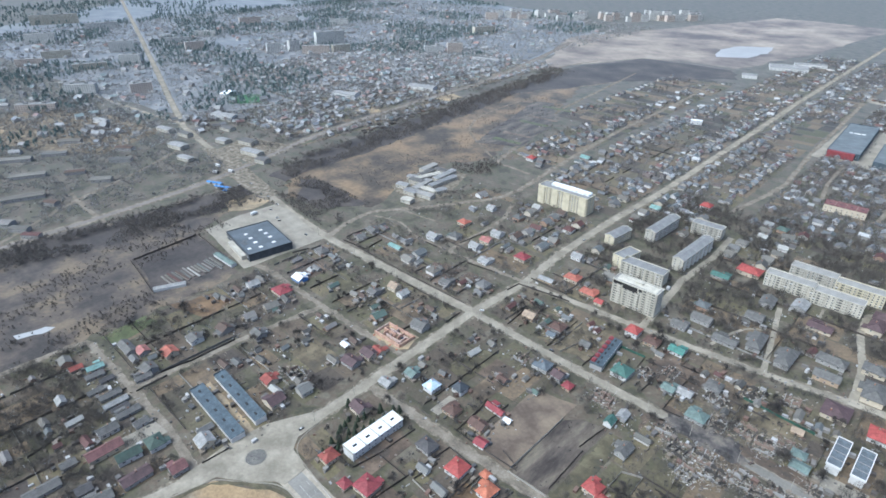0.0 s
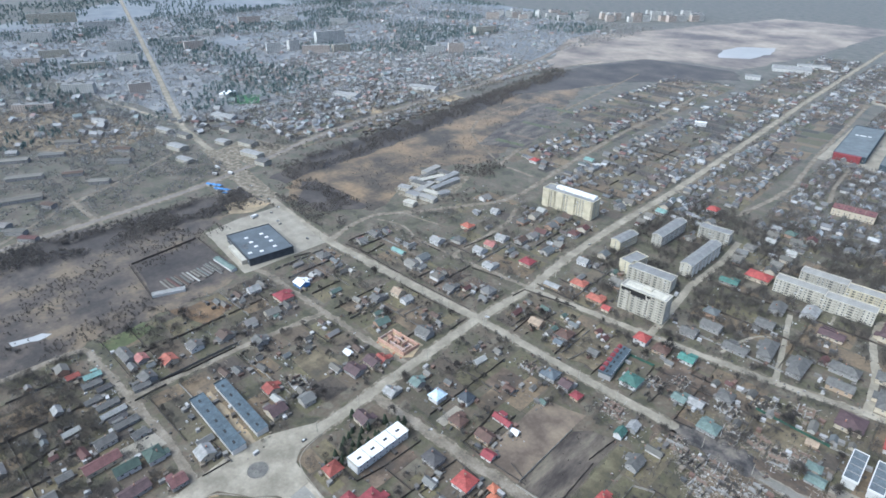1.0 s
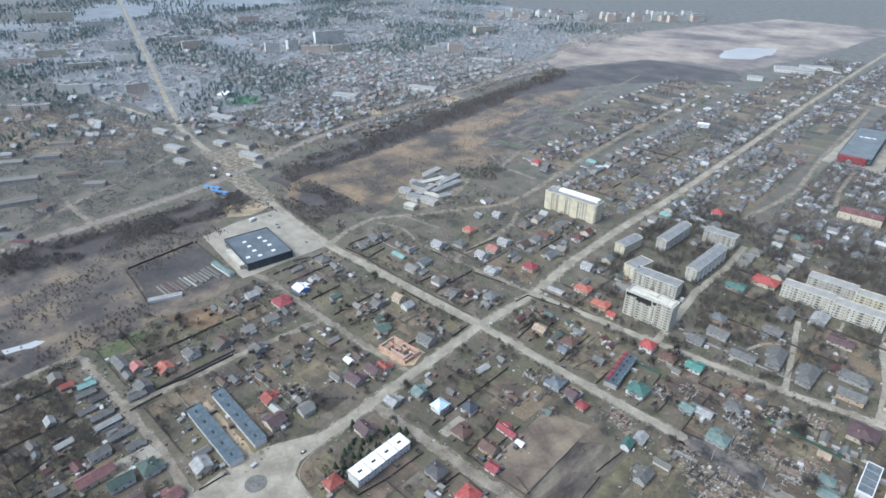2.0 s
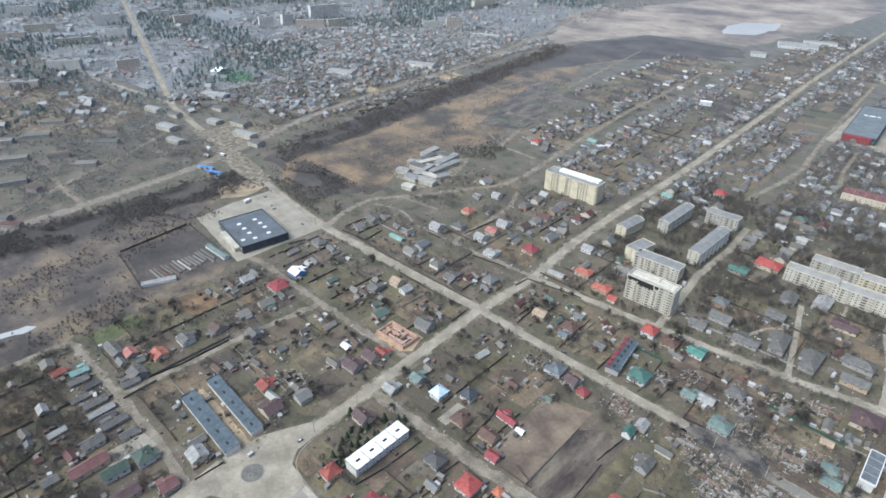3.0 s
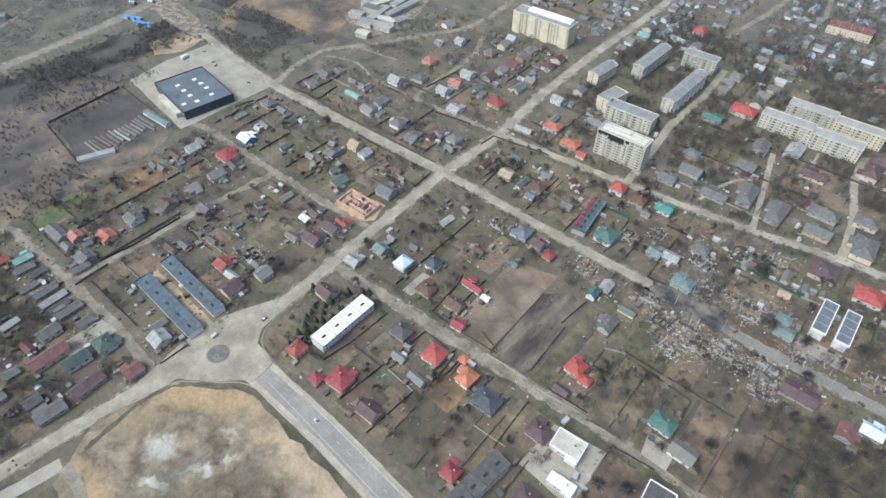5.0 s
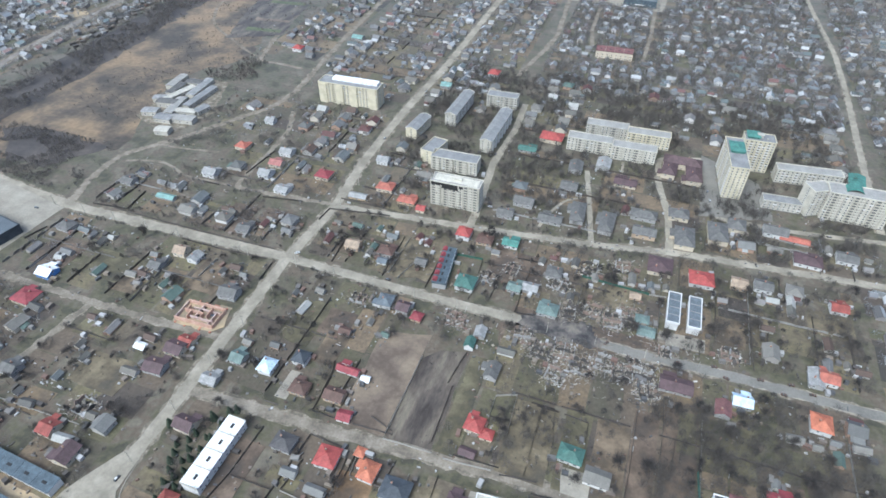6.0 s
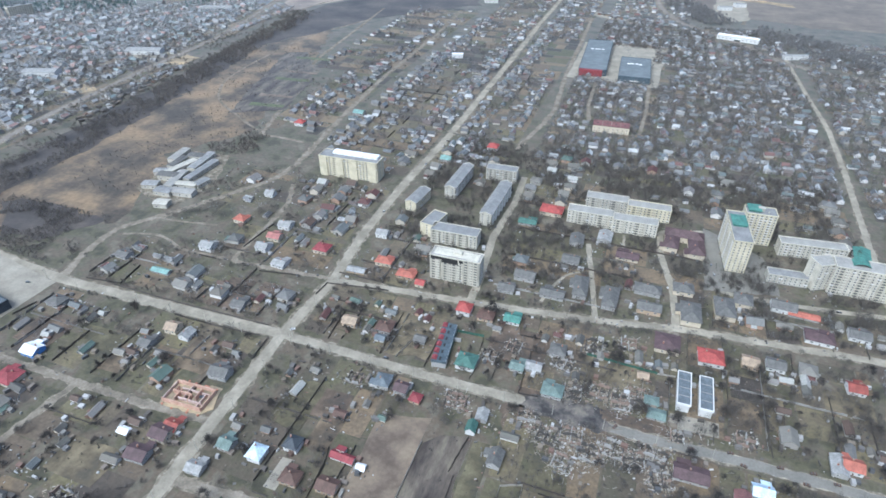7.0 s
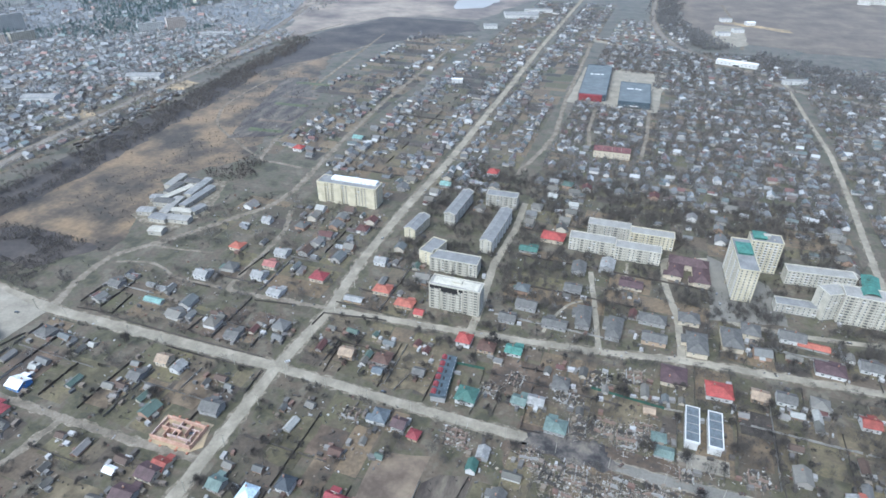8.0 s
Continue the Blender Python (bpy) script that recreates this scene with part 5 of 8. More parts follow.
def flats(label, x, y, length, depth, storeys, turn, wall, roof_mat, faces="sew", balconies=0, loggia=False, storey=2.8 * U, roofs=2, skip=(), gabled=False, ends=False, bands=()):
    """A block of flats centred at x, y. faces: sides with windows; balconies: every nth column carries them; bands: stretches of the front, in shares of its length, with balcony rows; skip: (band, storey) left out."""
    t = thing("apartment_building", pose(x, y, 0, 0, 0, turn), label, "apartment building")
    h = storeys * storey + 0.7
    body, levels = Shape(), [(-0.3, 0.0)]
    for k in range(1, storeys + 1):
        z = 0.7 + k * storey - 0.16
        levels += [(z, 0.0), (z, 0.06), (z + 0.1, 0.06), (z + 0.1, 0.0)]
    levels.append((h, 0.0))
    for z, o in levels:
        body.v += [(a * (length / 2 + o), b * (depth / 2 + o), z) for a, b in ((-1, -1), (1, -1), (1, 1), (-1, 1))]
    for i in range(len(levels) - 1):
        body.f += [(4 * i + k, 4 * i + (k + 1) % 4, 4 * i + 4 + (k + 1) % 4, 4 * i + 4 + k) for k in range(4)]
    body.f.append(tuple(range(4 * len(levels) - 4, 4 * len(levels))))
    body.m = [0] * len(body.f)
    part("wall", body.mesh("wall", wall), t)
    part("plinth", Shape().box(0, 0, -0.3, length + 0.16, depth + 0.16, 1.0).mesh("plinth", M_ISLAND), t)
    if gabled:
        part("roof", gable_roof(length, depth, h, 1.7, 0.25).mesh("roof", roof_mat), t)
        part("gable", gable_body(length - 0.1, depth - 0.1, h, 1.65).mesh("gable", wall), t)
        for side in (-1, 1):
            part("eave", Shape().box(0, side * (depth / 2 + 0.3), h - 0.25, length + 0.8, 0.7, 0.4).mesh("eave", M_PALE_BITUMEN), t)
            part("verge_board", Shape().bar((side * (length / 2 + 0.25), -depth / 2, h + 0.3), (side * (length / 2 + 0.25), 0, h + 2.0), 0.5, 0.35).bar((side * (length / 2 + 0.25), depth / 2, h + 0.3), (side * (length / 2 + 0.25), 0, h + 2.0), 0.5, 0.35).mesh("verge_board", M_WHITE_PANEL), t)
    else:
        rs = Shape().box(0, 0, h, length - 0.5, depth - 0.5, 0.12)
        part("roof", rs.mesh("roof", roof_mat), t)
        par = Shape()
        for sx, sy, px, py in ((length + 0.2, 0.4, 0, -depth / 2), (length + 0.2, 0.4, 0, depth / 2), (0.4, depth - 0.4, -length / 2, 0), (0.4, depth - 0.4, length / 2, 0)):
            par.box(px, py, h - 0.35, sx, sy, 1.0)
        part("parapet", par.mesh("parapet", wall), t)
        for k in range(roofs):
            cx = length * ((k + 0.5) / roofs - 0.5)
            hut = Shape().box(cx, depth * 0.08, h + 0.1, 4.2, 3.6, 2.4).box(cx, depth * 0.08, h + 2.5, 4.8, 4.2, 0.2)
            part("stair_head", hut.mesh("stair_head", M_PANEL), t)
            part("roof_vent", VENT, t, pose(cx + 5, -depth * 0.15, h + 0.1))
    win = WINDOW
    for side in faces:
        span, out, spin = {"s": (length, depth / 2, 0), "n": (length, depth / 2, 180), "e": (depth, length / 2, 90), "w": (depth, length / 2, -90)}[side]
        cols = max(1, int((span - 1.2) / 2.9))
        for i in range(cols):
            a = (i + 0.5) * span / cols - span / 2
            for k in range(storeys):
                if side == "s" and any(b0 < a / length + 0.5 < b1 for b0, b1 in bands):
                    continue
                place = pose(0, 0, 0, 0, 0, spin) @ pose(a, -out, 0.7 + k * storey + 0.6)
                odd = (i * 7 + k * 13 + int(x)) % 11
                if side == "s" and not loggia and k > 0 and odd == 3:
                    part("balcony", BALCONY, t, pose(0, 0, 0, 0, 0, spin) @ pose(a, -out, 0.7 + k * storey + 0.08))
                elif balconies and i % balconies == 1 and side in "sn" and k > 0:
                    part("loggia" if loggia else "balcony", LOGGIA if loggia else BALCONY, t, pose(0, 0, 0, 0, 0, spin) @ pose(a, -out, 0.7 + k * storey + 0.08))
                elif ends or side in "sn" or i % 2 or cols < 3:
                    part("window", win, t, place)
    for n, (b0, b1) in enumerate(bands):
        w, a = (b1 - b0) * length, ((b0 + b1) / 2 - 0.5) * length
        row = Shape().box(0, -0.45, -0.1, w, 0.9, 0.12).box(0, -0.86, 0.0, w, 0.1, 0.95).box(-w / 2, -0.45, 0, 0.16, 0.9, storey - 0.1).box(w / 2, -0.45, 0, 0.16, 0.9, storey - 0.1)
        bays = max(2, int(w / 2.9))
        for j in range(bays):
            row.box(-w / 2 + (j + 0.5) * w / bays, -0.03, 0.02, 0.62 * w / bays, 0.06, storey - 0.35, 1)
            row.box(-w / 2 + (j + 0.5) * w / bays, -0.78, 0.95, 0.5 * w / bays * (j % 2), 0.05, storey - 1.2, 2)
        for j in range(1, bays):
            row.box(-w / 2 + j * w / bays, -0.45, 0, 0.14, 0.86, storey - 0.12)
        mesh = row.mesh("balcony", wall, M_GLASS, M_PANEL)
        for k in range(storeys):
            if (n, k) not in skip:
                part("balcony", mesh, t, pose(a, -depth / 2, 0.7 + k * storey + 0.1))
    for k in range(max(1, int(length / 24))):
        part("entrance_porch", ENTRY, t, pose(0, 0, 0, 0, 0, 180) @ pose(length * ((k + 0.5) / max(1, int(length / 24)) - 0.5), -depth / 2, 0.1))
    r = math.hypot(length, depth) / 2
    ca, sa = abs(math.cos(radians(turn))), abs(math.sin(radians(turn)))
    n = max(1, int(length / 12))
    for k in range(n):
        o = length * ((k + 0.5) / n - 0.5)
        TAKEN.append((x + o * math.cos(radians(turn)), y + o * math.sin(radians(turn)), max(depth, 12) / 2 + 3))
    return t, h


tower, tower_h = flats("nine-storey whitish panel block of flats with a burnt upper corner", 84, 93.6, 36, 11.5, 9, 1, M_WHITE_PANEL, M_PALE_BITUMEN, "sew", roofs=0, bands=((0.02, 0.22), (0.27, 0.62), (0.68, 0.97)), skip={(0, 8), (1, 8), (1, 7)})
scorch = Shape()
for cx, z, w, hh in ((-14.0, 17.4, 6.8, 2.4), (-3.4, 15.6, 12.2, 4.1), (4.9, 17.6, 3.4, 2.0), (-9.6, 17.9, 3.2, 1.9), (-12.6, 9.3, 2.4, 2.0)):
    scorch.box(cx, -5.95, z, w, 0.12 + 0.01 * hh, hh, 0, taper=0.93)
part("burnt_opening", scorch.mesh("burnt_opening", surface("soot", [(0.012, 0.011, 0.011), (0.03, 0.028, 0.026)], 0.5, 2, 0.95, 0.1)), tower, label="soot-black burnt-out storeys")
part("roof_screed", Shape().box(-4, 0.5, tower_h + 0.14, 24, 8, 0.05).box(12, 0, tower_h + 0.14, 8, 9, 0.05).mesh("roof_screed", M_WHITE_PANEL), tower)
part("stair_head", Shape().box(0.5, 1.5, tower_h + 0.1, 6.0, 3.4, 1.3).box(0.5, 1.5, tower_h + 1.4, 6.4, 3.8, 0.14).mesh("stair_head", M_WHITE_PANEL), tower)
flats("five-storey grey panel block of flats with balconies", 68.5, 137, 37, 12, 5, 2, M_WHITE_PANEL, M_BITUMEN, "sew", roofs=0, bands=((0.03, 0.2), (0.32, 0.5), (0.6, 0.8)))
flats("five-storey cream end block of flats", 47, 147, 22, 12, 5, 80, M_CREAM_BRICK, M_BITUMEN, "sew", 0, roofs=0)
nine, nine_h = flats("nine-storey cream block of flats with pale loggia strips", -58, 211, 58, 15, 9, 2, M_CREAM_BRICK, M_BITUMEN, "sew", roofs=0, storey=2.65 * U, bands=((0.24, 0.32), (0.56, 0.64), (0.9, 0.97)))
part("attic", Shape().box(4, 3.4, nine_h + 0.1, 44, 7.0, 2.0).mesh("attic", M_ROOF["white"]), nine, label="white metal attic storey")
for k in (-0.42, -0.14, 0.1, 0.42):
    part("wall_bay", Shape().box(k * 58, -8.0, 0, 7.0, 1.0, nine_h - 0.6).mesh("wall_bay", M_CREAM_BRICK), nine)
ribbed, ribbed_h = flats("five-storey pale panel block of flats with a low gabled roof", 84.5, 196, 58, 9.6, 5, 88, M_WHITE_PANEL, M_BITUMEN, "swe", 0, gabled=True)
for k in range(7):
    part("pilaster", Shape().box((k - 3) * 8.2, -5.1, -0.1, 2.6, 0.7, ribbed_h - 0.3).mesh("pilaster", M_FAR_PANEL), ribbed, label="whitewashed stair bay")
flats("four-storey cream brick block of flats under a low gabled roof", 20, 181, 27, 10, 4, 84, M_CREAM_BRICK, M_BITUMEN, "swe", 0, gabled=True)
flats("five-storey worn grey block of flats under a low gabled roof", 43, 223, 48, 9.6, 5, 88, M_PANEL, M_BITUMEN, "swe", 3, gabled=True)
flats("five-storey worn grey-brown block of flats", 75, 251, 28, 11, 5, 3, M_PANEL, M_BITUMEN, "sew", roofs=0, bands=((0.1, 0.3), (0.62, 0.82)))
flats("long five-storey cream panel block of flats with balconies", 162, 202, 36, 11, 5, 2, M_WHITE_PANEL, M_PALE_BITUMEN, "sew", roofs=0, bands=((0.24, 0.42), (0.66, 0.9)))
flats("long five-storey cream panel block of flats stepped forward from its neighbour", 197, 200, 34, 11, 5, 2, M_WHITE_PANEL, M_PALE_BITUMEN, "sew", roofs=0, bands=((0.08, 0.26), (0.5, 0.72)))
flats("five-storey grey-cream panel block of flats", 172, 229, 34, 11, 5, 2, M_PANEL, M_PALE_BITUMEN, "sew", roofs=0, bands=((0.12, 0.32), (0.6, 0.84)))
flats("five-storey ochre and grey panel block of flats", 206, 226, 34, 11, 5, 2, M_CREAM_BRICK, M_PALE_BITUMEN, "sew", roofs=0, bands=((0.1, 0.3), (0.45, 0.66)))
flats("tall pale yellow block of flats with a green roof", 268.5, 190, 44, 13, 12, 95, M_CREAM_BRICK, M_BITUMEN, "nw", 4, False, roofs=0, ends=True)
flats("tall pale yellow block of flats joined at the corner", 285, 219, 22, 13, 12, 4, M_CREAM_BRICK, M_BITUMEN, "sew", 2, False, roofs=1)
flats("large ten-storey whitish block of flats with bays", 349, 172, 40, 14, 10, 0, M_WHITE_PANEL, M_PALE_BITUMEN, "sew", roofs=0, bands=((0.06, 0.24), (0.38, 0.56), (0.7, 0.9)))
flats("ten-storey whitish wing angled away from its block", 323.5, 172.2, 15, 12, 10, 28, M_WHITE_PANEL, M_PALE_BITUMEN, "sew", storey=2.66 * U, roofs=0)
flats("five-storey white panel block of flats", 324, 210, 46, 10, 5, 6, M_WHITE_PANEL, M_PALE_BITUMEN, "sew", 3, roofs=0)
flats("three-storey grey block with a bitumen roof", 304, 169, 26, 9, 3, 3, M_PANEL, M_BITUMEN, "sew", 0, roofs=0)

for nx, ny, sx, sy, tz, z in ((268, 196, 15, 10, 95, 26.6), (280, 220, 9, 10, 4, 26.6)):
    s = hip_roof(sx, sy, 1.6, 1.2, 0.4)
    s.box(0, 0, 0, sx - 0.5, sy - 0.5, 1.5)
    single("roof_pavilion", s.mesh("roof_pavilion", M_ROOF["teal"]), "green metal penthouse roof on the yellow tower block", "roof", m=pose(nx, ny, z + 0.15, 0, 0, tz))
    TAKEN.append((nx, ny, 18))
barrel = Shape()
for k in range(8):
    a, b = math.pi * (0.15 + 0.7 * k / 8), math.pi * (0.15 + 0.7 * (k + 1) / 8)
    barrel.add([(6 * math.cos(q), yy, 4.6 * math.sin(q) * rr - 2.0) for q in (a, b) for yy in (-4.5, 4.5) for rr in (0.94, 1.0)], [(0, 1, 3, 2), (4, 6, 7, 5), (1, 5, 7, 3), (0, 2, 6, 4), (0, 4, 5, 1), (2, 3, 7, 6)])
single("roof_pavilion", barrel.mesh("roof_pavilion", M_ROOF["teal"]), "curved green metal roof on the whitish block", "roof", m=pose(345, 174, 22.3))


def terrace(label, x, y, unit, n, depth, h, turn, wall, roof_mat, trim, slope=0.6, rim=False):
    """A row of like dwellings under shed roofs, each unit a part with windows and a door."""
    t = thing("terraced_houses", pose(x, y, 0, 0, 0, turn), label, "terraced house")
    span = unit * n
    for k in range(n):
        cx = (k + 0.5) * unit - span / 2
        body = Shape().add([(cx - unit / 2 + 0.02, -depth / 2, -0.2), (cx + unit / 2 - 0.02, -depth / 2, -0.2), (cx + unit / 2 - 0.02, depth / 2, -0.2), (cx - unit / 2 + 0.02, depth / 2, -0.2), (cx - unit / 2 + 0.02, -depth / 2, h), (cx + unit / 2 - 0.02, -depth / 2, h), (cx + unit / 2 - 0.02, depth / 2, h + slope), (cx - unit / 2 + 0.02, depth / 2, h + slope)], [(0, 1, 5, 4), (1, 2, 6, 5), (2, 3, 7, 6), (3, 0, 4, 7), (4, 5, 6, 7)])
        part("wall", body.mesh("wall", wall), t)
        o, e = 0.35, slope / depth
        cover = Shape().add([(cx - unit / 2 + 0.1, -depth / 2 - o, h - o * e + 0.03), (cx + unit / 2 - 0.1, -depth / 2 - o, h - o * e + 0.03), (cx + unit / 2 - 0.1, depth / 2 + o, h + slope + o * e + 0.03), (cx - unit / 2 + 0.1, depth / 2 + o, h + slope + o * e + 0.03), (cx - unit / 2 + 0.1, -depth / 2 - o, h + 0.25), (cx + unit / 2 - 0.1, -depth / 2 - o, h + 0.25), (cx + unit / 2 - 0.1, depth / 2 + o, h + slope + 0.25), (cx - unit / 2 + 0.1, depth / 2 + o, h + slope + 0.25)], [(3, 2, 1, 0), (4, 5, 6, 7), (0, 1, 5, 4), (1, 2, 6, 5), (2, 3, 7, 6), (3, 0, 4, 7)])
        part("roof", cover.mesh("roof", roof_mat), t)
        if trim is not roof_mat:
            part("party_wall", Shape().box(cx + unit / 2, 0, h - 0.4, 0.14 if rim else 0.3, depth + (0.3 if rim else 0.8), slope + 0.85).mesh("party_wall", trim), t)
        if not rim:
            part("skylight", Shape().box(cx, -0.4, h + slope * 0.3, 2.6, 1.3, 0.55).mesh("skylight", M_TYRE), t)
        for zz in ((0.9,) if h < 4 else (0.9, 3.7)):
            for a in (-0.25, 0.25):
                part("window", WINDOW, t, pose(cx + a * unit, -depth / 2, zz))
                part("window", WINDOW, t, pose(cx + a * unit, depth / 2, zz, 0, 0, 180))
        part("door", DOOR, t, pose(cx, -depth / 2, 0.05))
    part("party_wall", Shape().box(-span / 2, 0, h - 0.4, 0.22, depth + 0.8, slope + 0.95).mesh("party_wall", trim), t)
    if rim:
        for side in (-1, 1):
            part("parapet", Shape().box(0, side * (depth / 2 + 0.3), h - 0.4, span + 0.8, 0.4, slope + 1.0).mesh("parapet", M_TRIM), t)
            part("parapet", Shape().box(side * (span / 2 + 0.2), 0, h - 0.4, 0.4, depth + 0.2, slope + 1.0).mesh("parapet", M_TRIM), t)
    for k in range(max(1, int(span / 10))):
        m = max(1, int(span / 10))
        o = span * ((k + 0.5) / m - 0.5)
        TAKEN.append((x + o * math.cos(radians(turn)), y + o * math.sin(radians(turn)), depth / 2 + 3))
    return t


terrace("white two-storey terrace under bright white sloping roofs", 43.5, -134.5, 9.2, 4, 8.6, 5.6, 90, M_WALL["white"], M_ROOF["white"], M_PANEL)
terrace("blue-roofed single-storey terrace with dark skylights", -38.5, -187.3, 11, 5, 8.2, 3.4, -2.5, M_WALL["white"], M_ROOF["steel"], M_ROOF["steel"])
terrace("blue-roofed single-storey terrace beside its twin", -41, -171, 11, 5, 7.0, 3.4, -3, M_WALL["white"], M_ROOF["steel"], M_ROOF["steel"])
terrace("white terrace with blue-grey roofs edged white", 238, 33.5, 6.2, 4, 6.4, 5.6, 90, M_WALL["white"], M_ROOF["slateblue"], M_WALL["grey"], 0.3, True)
terrace("white terrace with blue-grey roofs edged white, beside its twin", 249.6, 33.5, 6.2, 4, 6.4, 5.6, 90, M_WALL["white"], M_ROOF["slateblue"], M_WALL["grey"], 0.3, True)
terrace("dark-roofed grey terrace under construction", 150.5, -156, 7.5, 4, 8.5, 6.0, 83, M_WALL["grey"], M_ROOF["charcoal"], M_ROOF["slate"])
row = terrace("grey terrace with a blue metal roof and red dormers", 100, 24, 5.8, 6, 8.4, 4.2, 97, M_WALL["grey"], M_ROOF["steel"], M_ROOF["steel"])
for k in range(6):
    part("dormer", gable_body(3.4, 3.0, 1.0, 0.8).mesh("dormer", M_ROOF["crimson"]), row, pose((k - 2.5) * 5.8, 3.0, 4.5), "red dormer")
terrace("red-roofed cream terrace with white gables", 156, 399, 9.5, 4, 11, 7.5, 3, M_WALL["cream"], M_ROOF["maroon"], M_ROOF["maroon"], 1.4)


def box_store(label, x, y, w, d, h, turn, roof_mat, wall, lights=8, damaged=False):
    """A flat-roofed store with a parapet, roof lights, a glazed entrance and a canopy."""
    t = thing("store_building", pose(x, y, 0.05, 0, 0, turn), label, "store")
    part("wall", Shape().box(0, 0, -0.3, w, d, h + 0.3).mesh("wall", wall), t)
    part("roof", Shape().box(0, 0, h, w - 0.8, d - 0.8, 0.1).mesh("roof", roof_mat), t)
    par = Shape()
    for sx, sy, px, py in ((w + 0.2, 0.5, 0, -d / 2), (w + 0.2, 0.5, 0, d / 2), (0.5, d - 0.5, -w / 2, 0), (0.5, d - 0.5, w / 2, 0)):
        par.box(px, py, h - 0.6, sx, sy, 1.3)
    part("parapet", par.mesh("parapet", wall), t)
    for k in range(lights):
        a, b = k % 4, k // 4
        part("roof_light", Shape().box(0, 0, 0, 4.2, 2.6, 0.5, 0, taper=0.85).mesh("roof_light", M_TRIM), t, pose(-w * 0.22 + a * w * 0.13 + rng.uniform(-1, 1), d * (0.16 - 0.34 * b) + rng.uniform(-1, 1), h + 0.1))
    part("entrance", Shape().box(0, -d / 2 - 0.1, 0, 9, 0.25, 3.2, 1).box(0, -d / 2 - 1.2, 3.2, 10, 2.6, 0.3, 0).mesh("entrance", M_TRIM, M_GLASS), t)
    for k in range(int(w / 6)):
        part("window", WIDE_WINDOW, t, pose(-w / 2 + 3 + k * 6, -d / 2, 2.6))
    TAKEN.append((x, y, max(w, d) / 2 + 2))
    return t


market = box_store("dark blue-grey flat-roofed supermarket with white roof lights", -212, -54.5, 55, 40, 6.5, -9, M_MARKET, M_ROOF["navy"], 0)
for x, y in ((-223, -46), (-214, -46), (-205, -47), (-225, -60), (-215, -61), (-205, -62), (-198, -72), (-194, -63), (-194, -50)):
    part("roof_light", Shape().box(0, 0, 0, 2.8, 3.4, 0.5, 0, taper=0.85).mesh("roof_light", M_TRIM), market, market.matrix_basis.inverted() @ pose(x, y, 6.64, 0, 0, -9))
part("hole", Shape().box(4, -15, 6.62, 7, 4, 0.04, 0, 20).box(0, -13, 6.63, 5, 3, 0.04, 0, 50).mesh("hole", M_GLASS), market, label="torn dark hole in the roof")
part("loading_wing", Shape().box(4, -22.2, -0.1, 34, 4.5, 4.0).mesh("loading_wing", M_PANEL), market)
big_store = box_store("large store with a blue-grey roof and red front", 106, 658, 36, 150, 8, 3, M_MEMBRANE, M_ROOF["steel"], 4)
part("store_front", Shape().box(-2, -77.5, -0.05, 30, 5, 8.5).mesh("store_front", M_ROOF["crimson"]), big_store, label="red metal cladding")
box_store("store with a dark blue roof", 163, 612, 40, 88, 8, 3, M_MEMBRANE, M_ROOF["steel"], 4)
box_store("long white shed roof beside the railway", 303, 838, 62, 12, 6, -14, M_ROOF["white"], M_WALL["white"], 0)


# ---------------------------------------------------------------- single buildings of their own shape
def building_site(x, y, w, d, turn):
    """A house being built: brick walls of many rooms with no roof yet, on a slab with sand round it."""
    t = thing("unfinished_house", pose(x, y, 0, 0, 0, turn), "roofless orange brick house under construction", "building site")
    part("slab", Shape().box(0, 0, -0.2, w + 1, d + 1, 0.5).mesh("slab", M_CONCRETE), t)
    for k in range(5):
        part("wall", Shape().box((0, 3, -4, 2, 0)[k], -d / 2 + k * d / 4, 0.3, w * (1, 0.6, 0.5, 0.7, 1)[k], 0.5, (3.0, 2.4, 3.2, 1.8, 2.8)[k]).mesh("wall", (M_BLOCK, M_PALE_BLOCK)[k % 2]), t)
    for k in range(8):
        xx = -w / 2 + k * w / 7
        part("wall", Shape().box(xx, 0 if k % 7 == 0 else (d / 8 if k % 2 else -d / 8), 0.3, 0.45, d - 0.5 if k % 7 == 0 else d * (0.7, 0.3, 0.5)[k % 3], 2.0 + 0.6 * (k % 3)).mesh("wall", (M_PALE_BLOCK, M_BLOCK, M_BLOCK)[k % 3]), t)
    for k in range(14):
        part("brick_pallet", Shape().box(rng.uniform(-w / 2, w / 2), rng.choice((-1, 1)) * (d / 2 + rng.uniform(1.2, 3)), 0, 1.1, 1.0, rng.uniform(0.5, 1.1)).mesh("brick_pallet", M_BRICK), t)
    TAKEN.append((x, y, max(w, d) / 2 + 2))
    return t


patch("site_sand", [(-33, -71.5), (-35, -55), (-7, -50), (-2.5, -64), (-7, -71.5)], 0.15, M_SAND, "yellow sand round the building site", wobble=1.0, step=3)
building_site(-20, -62, 25, 14, 2)
TAKEN.append((-20, -62, 18))


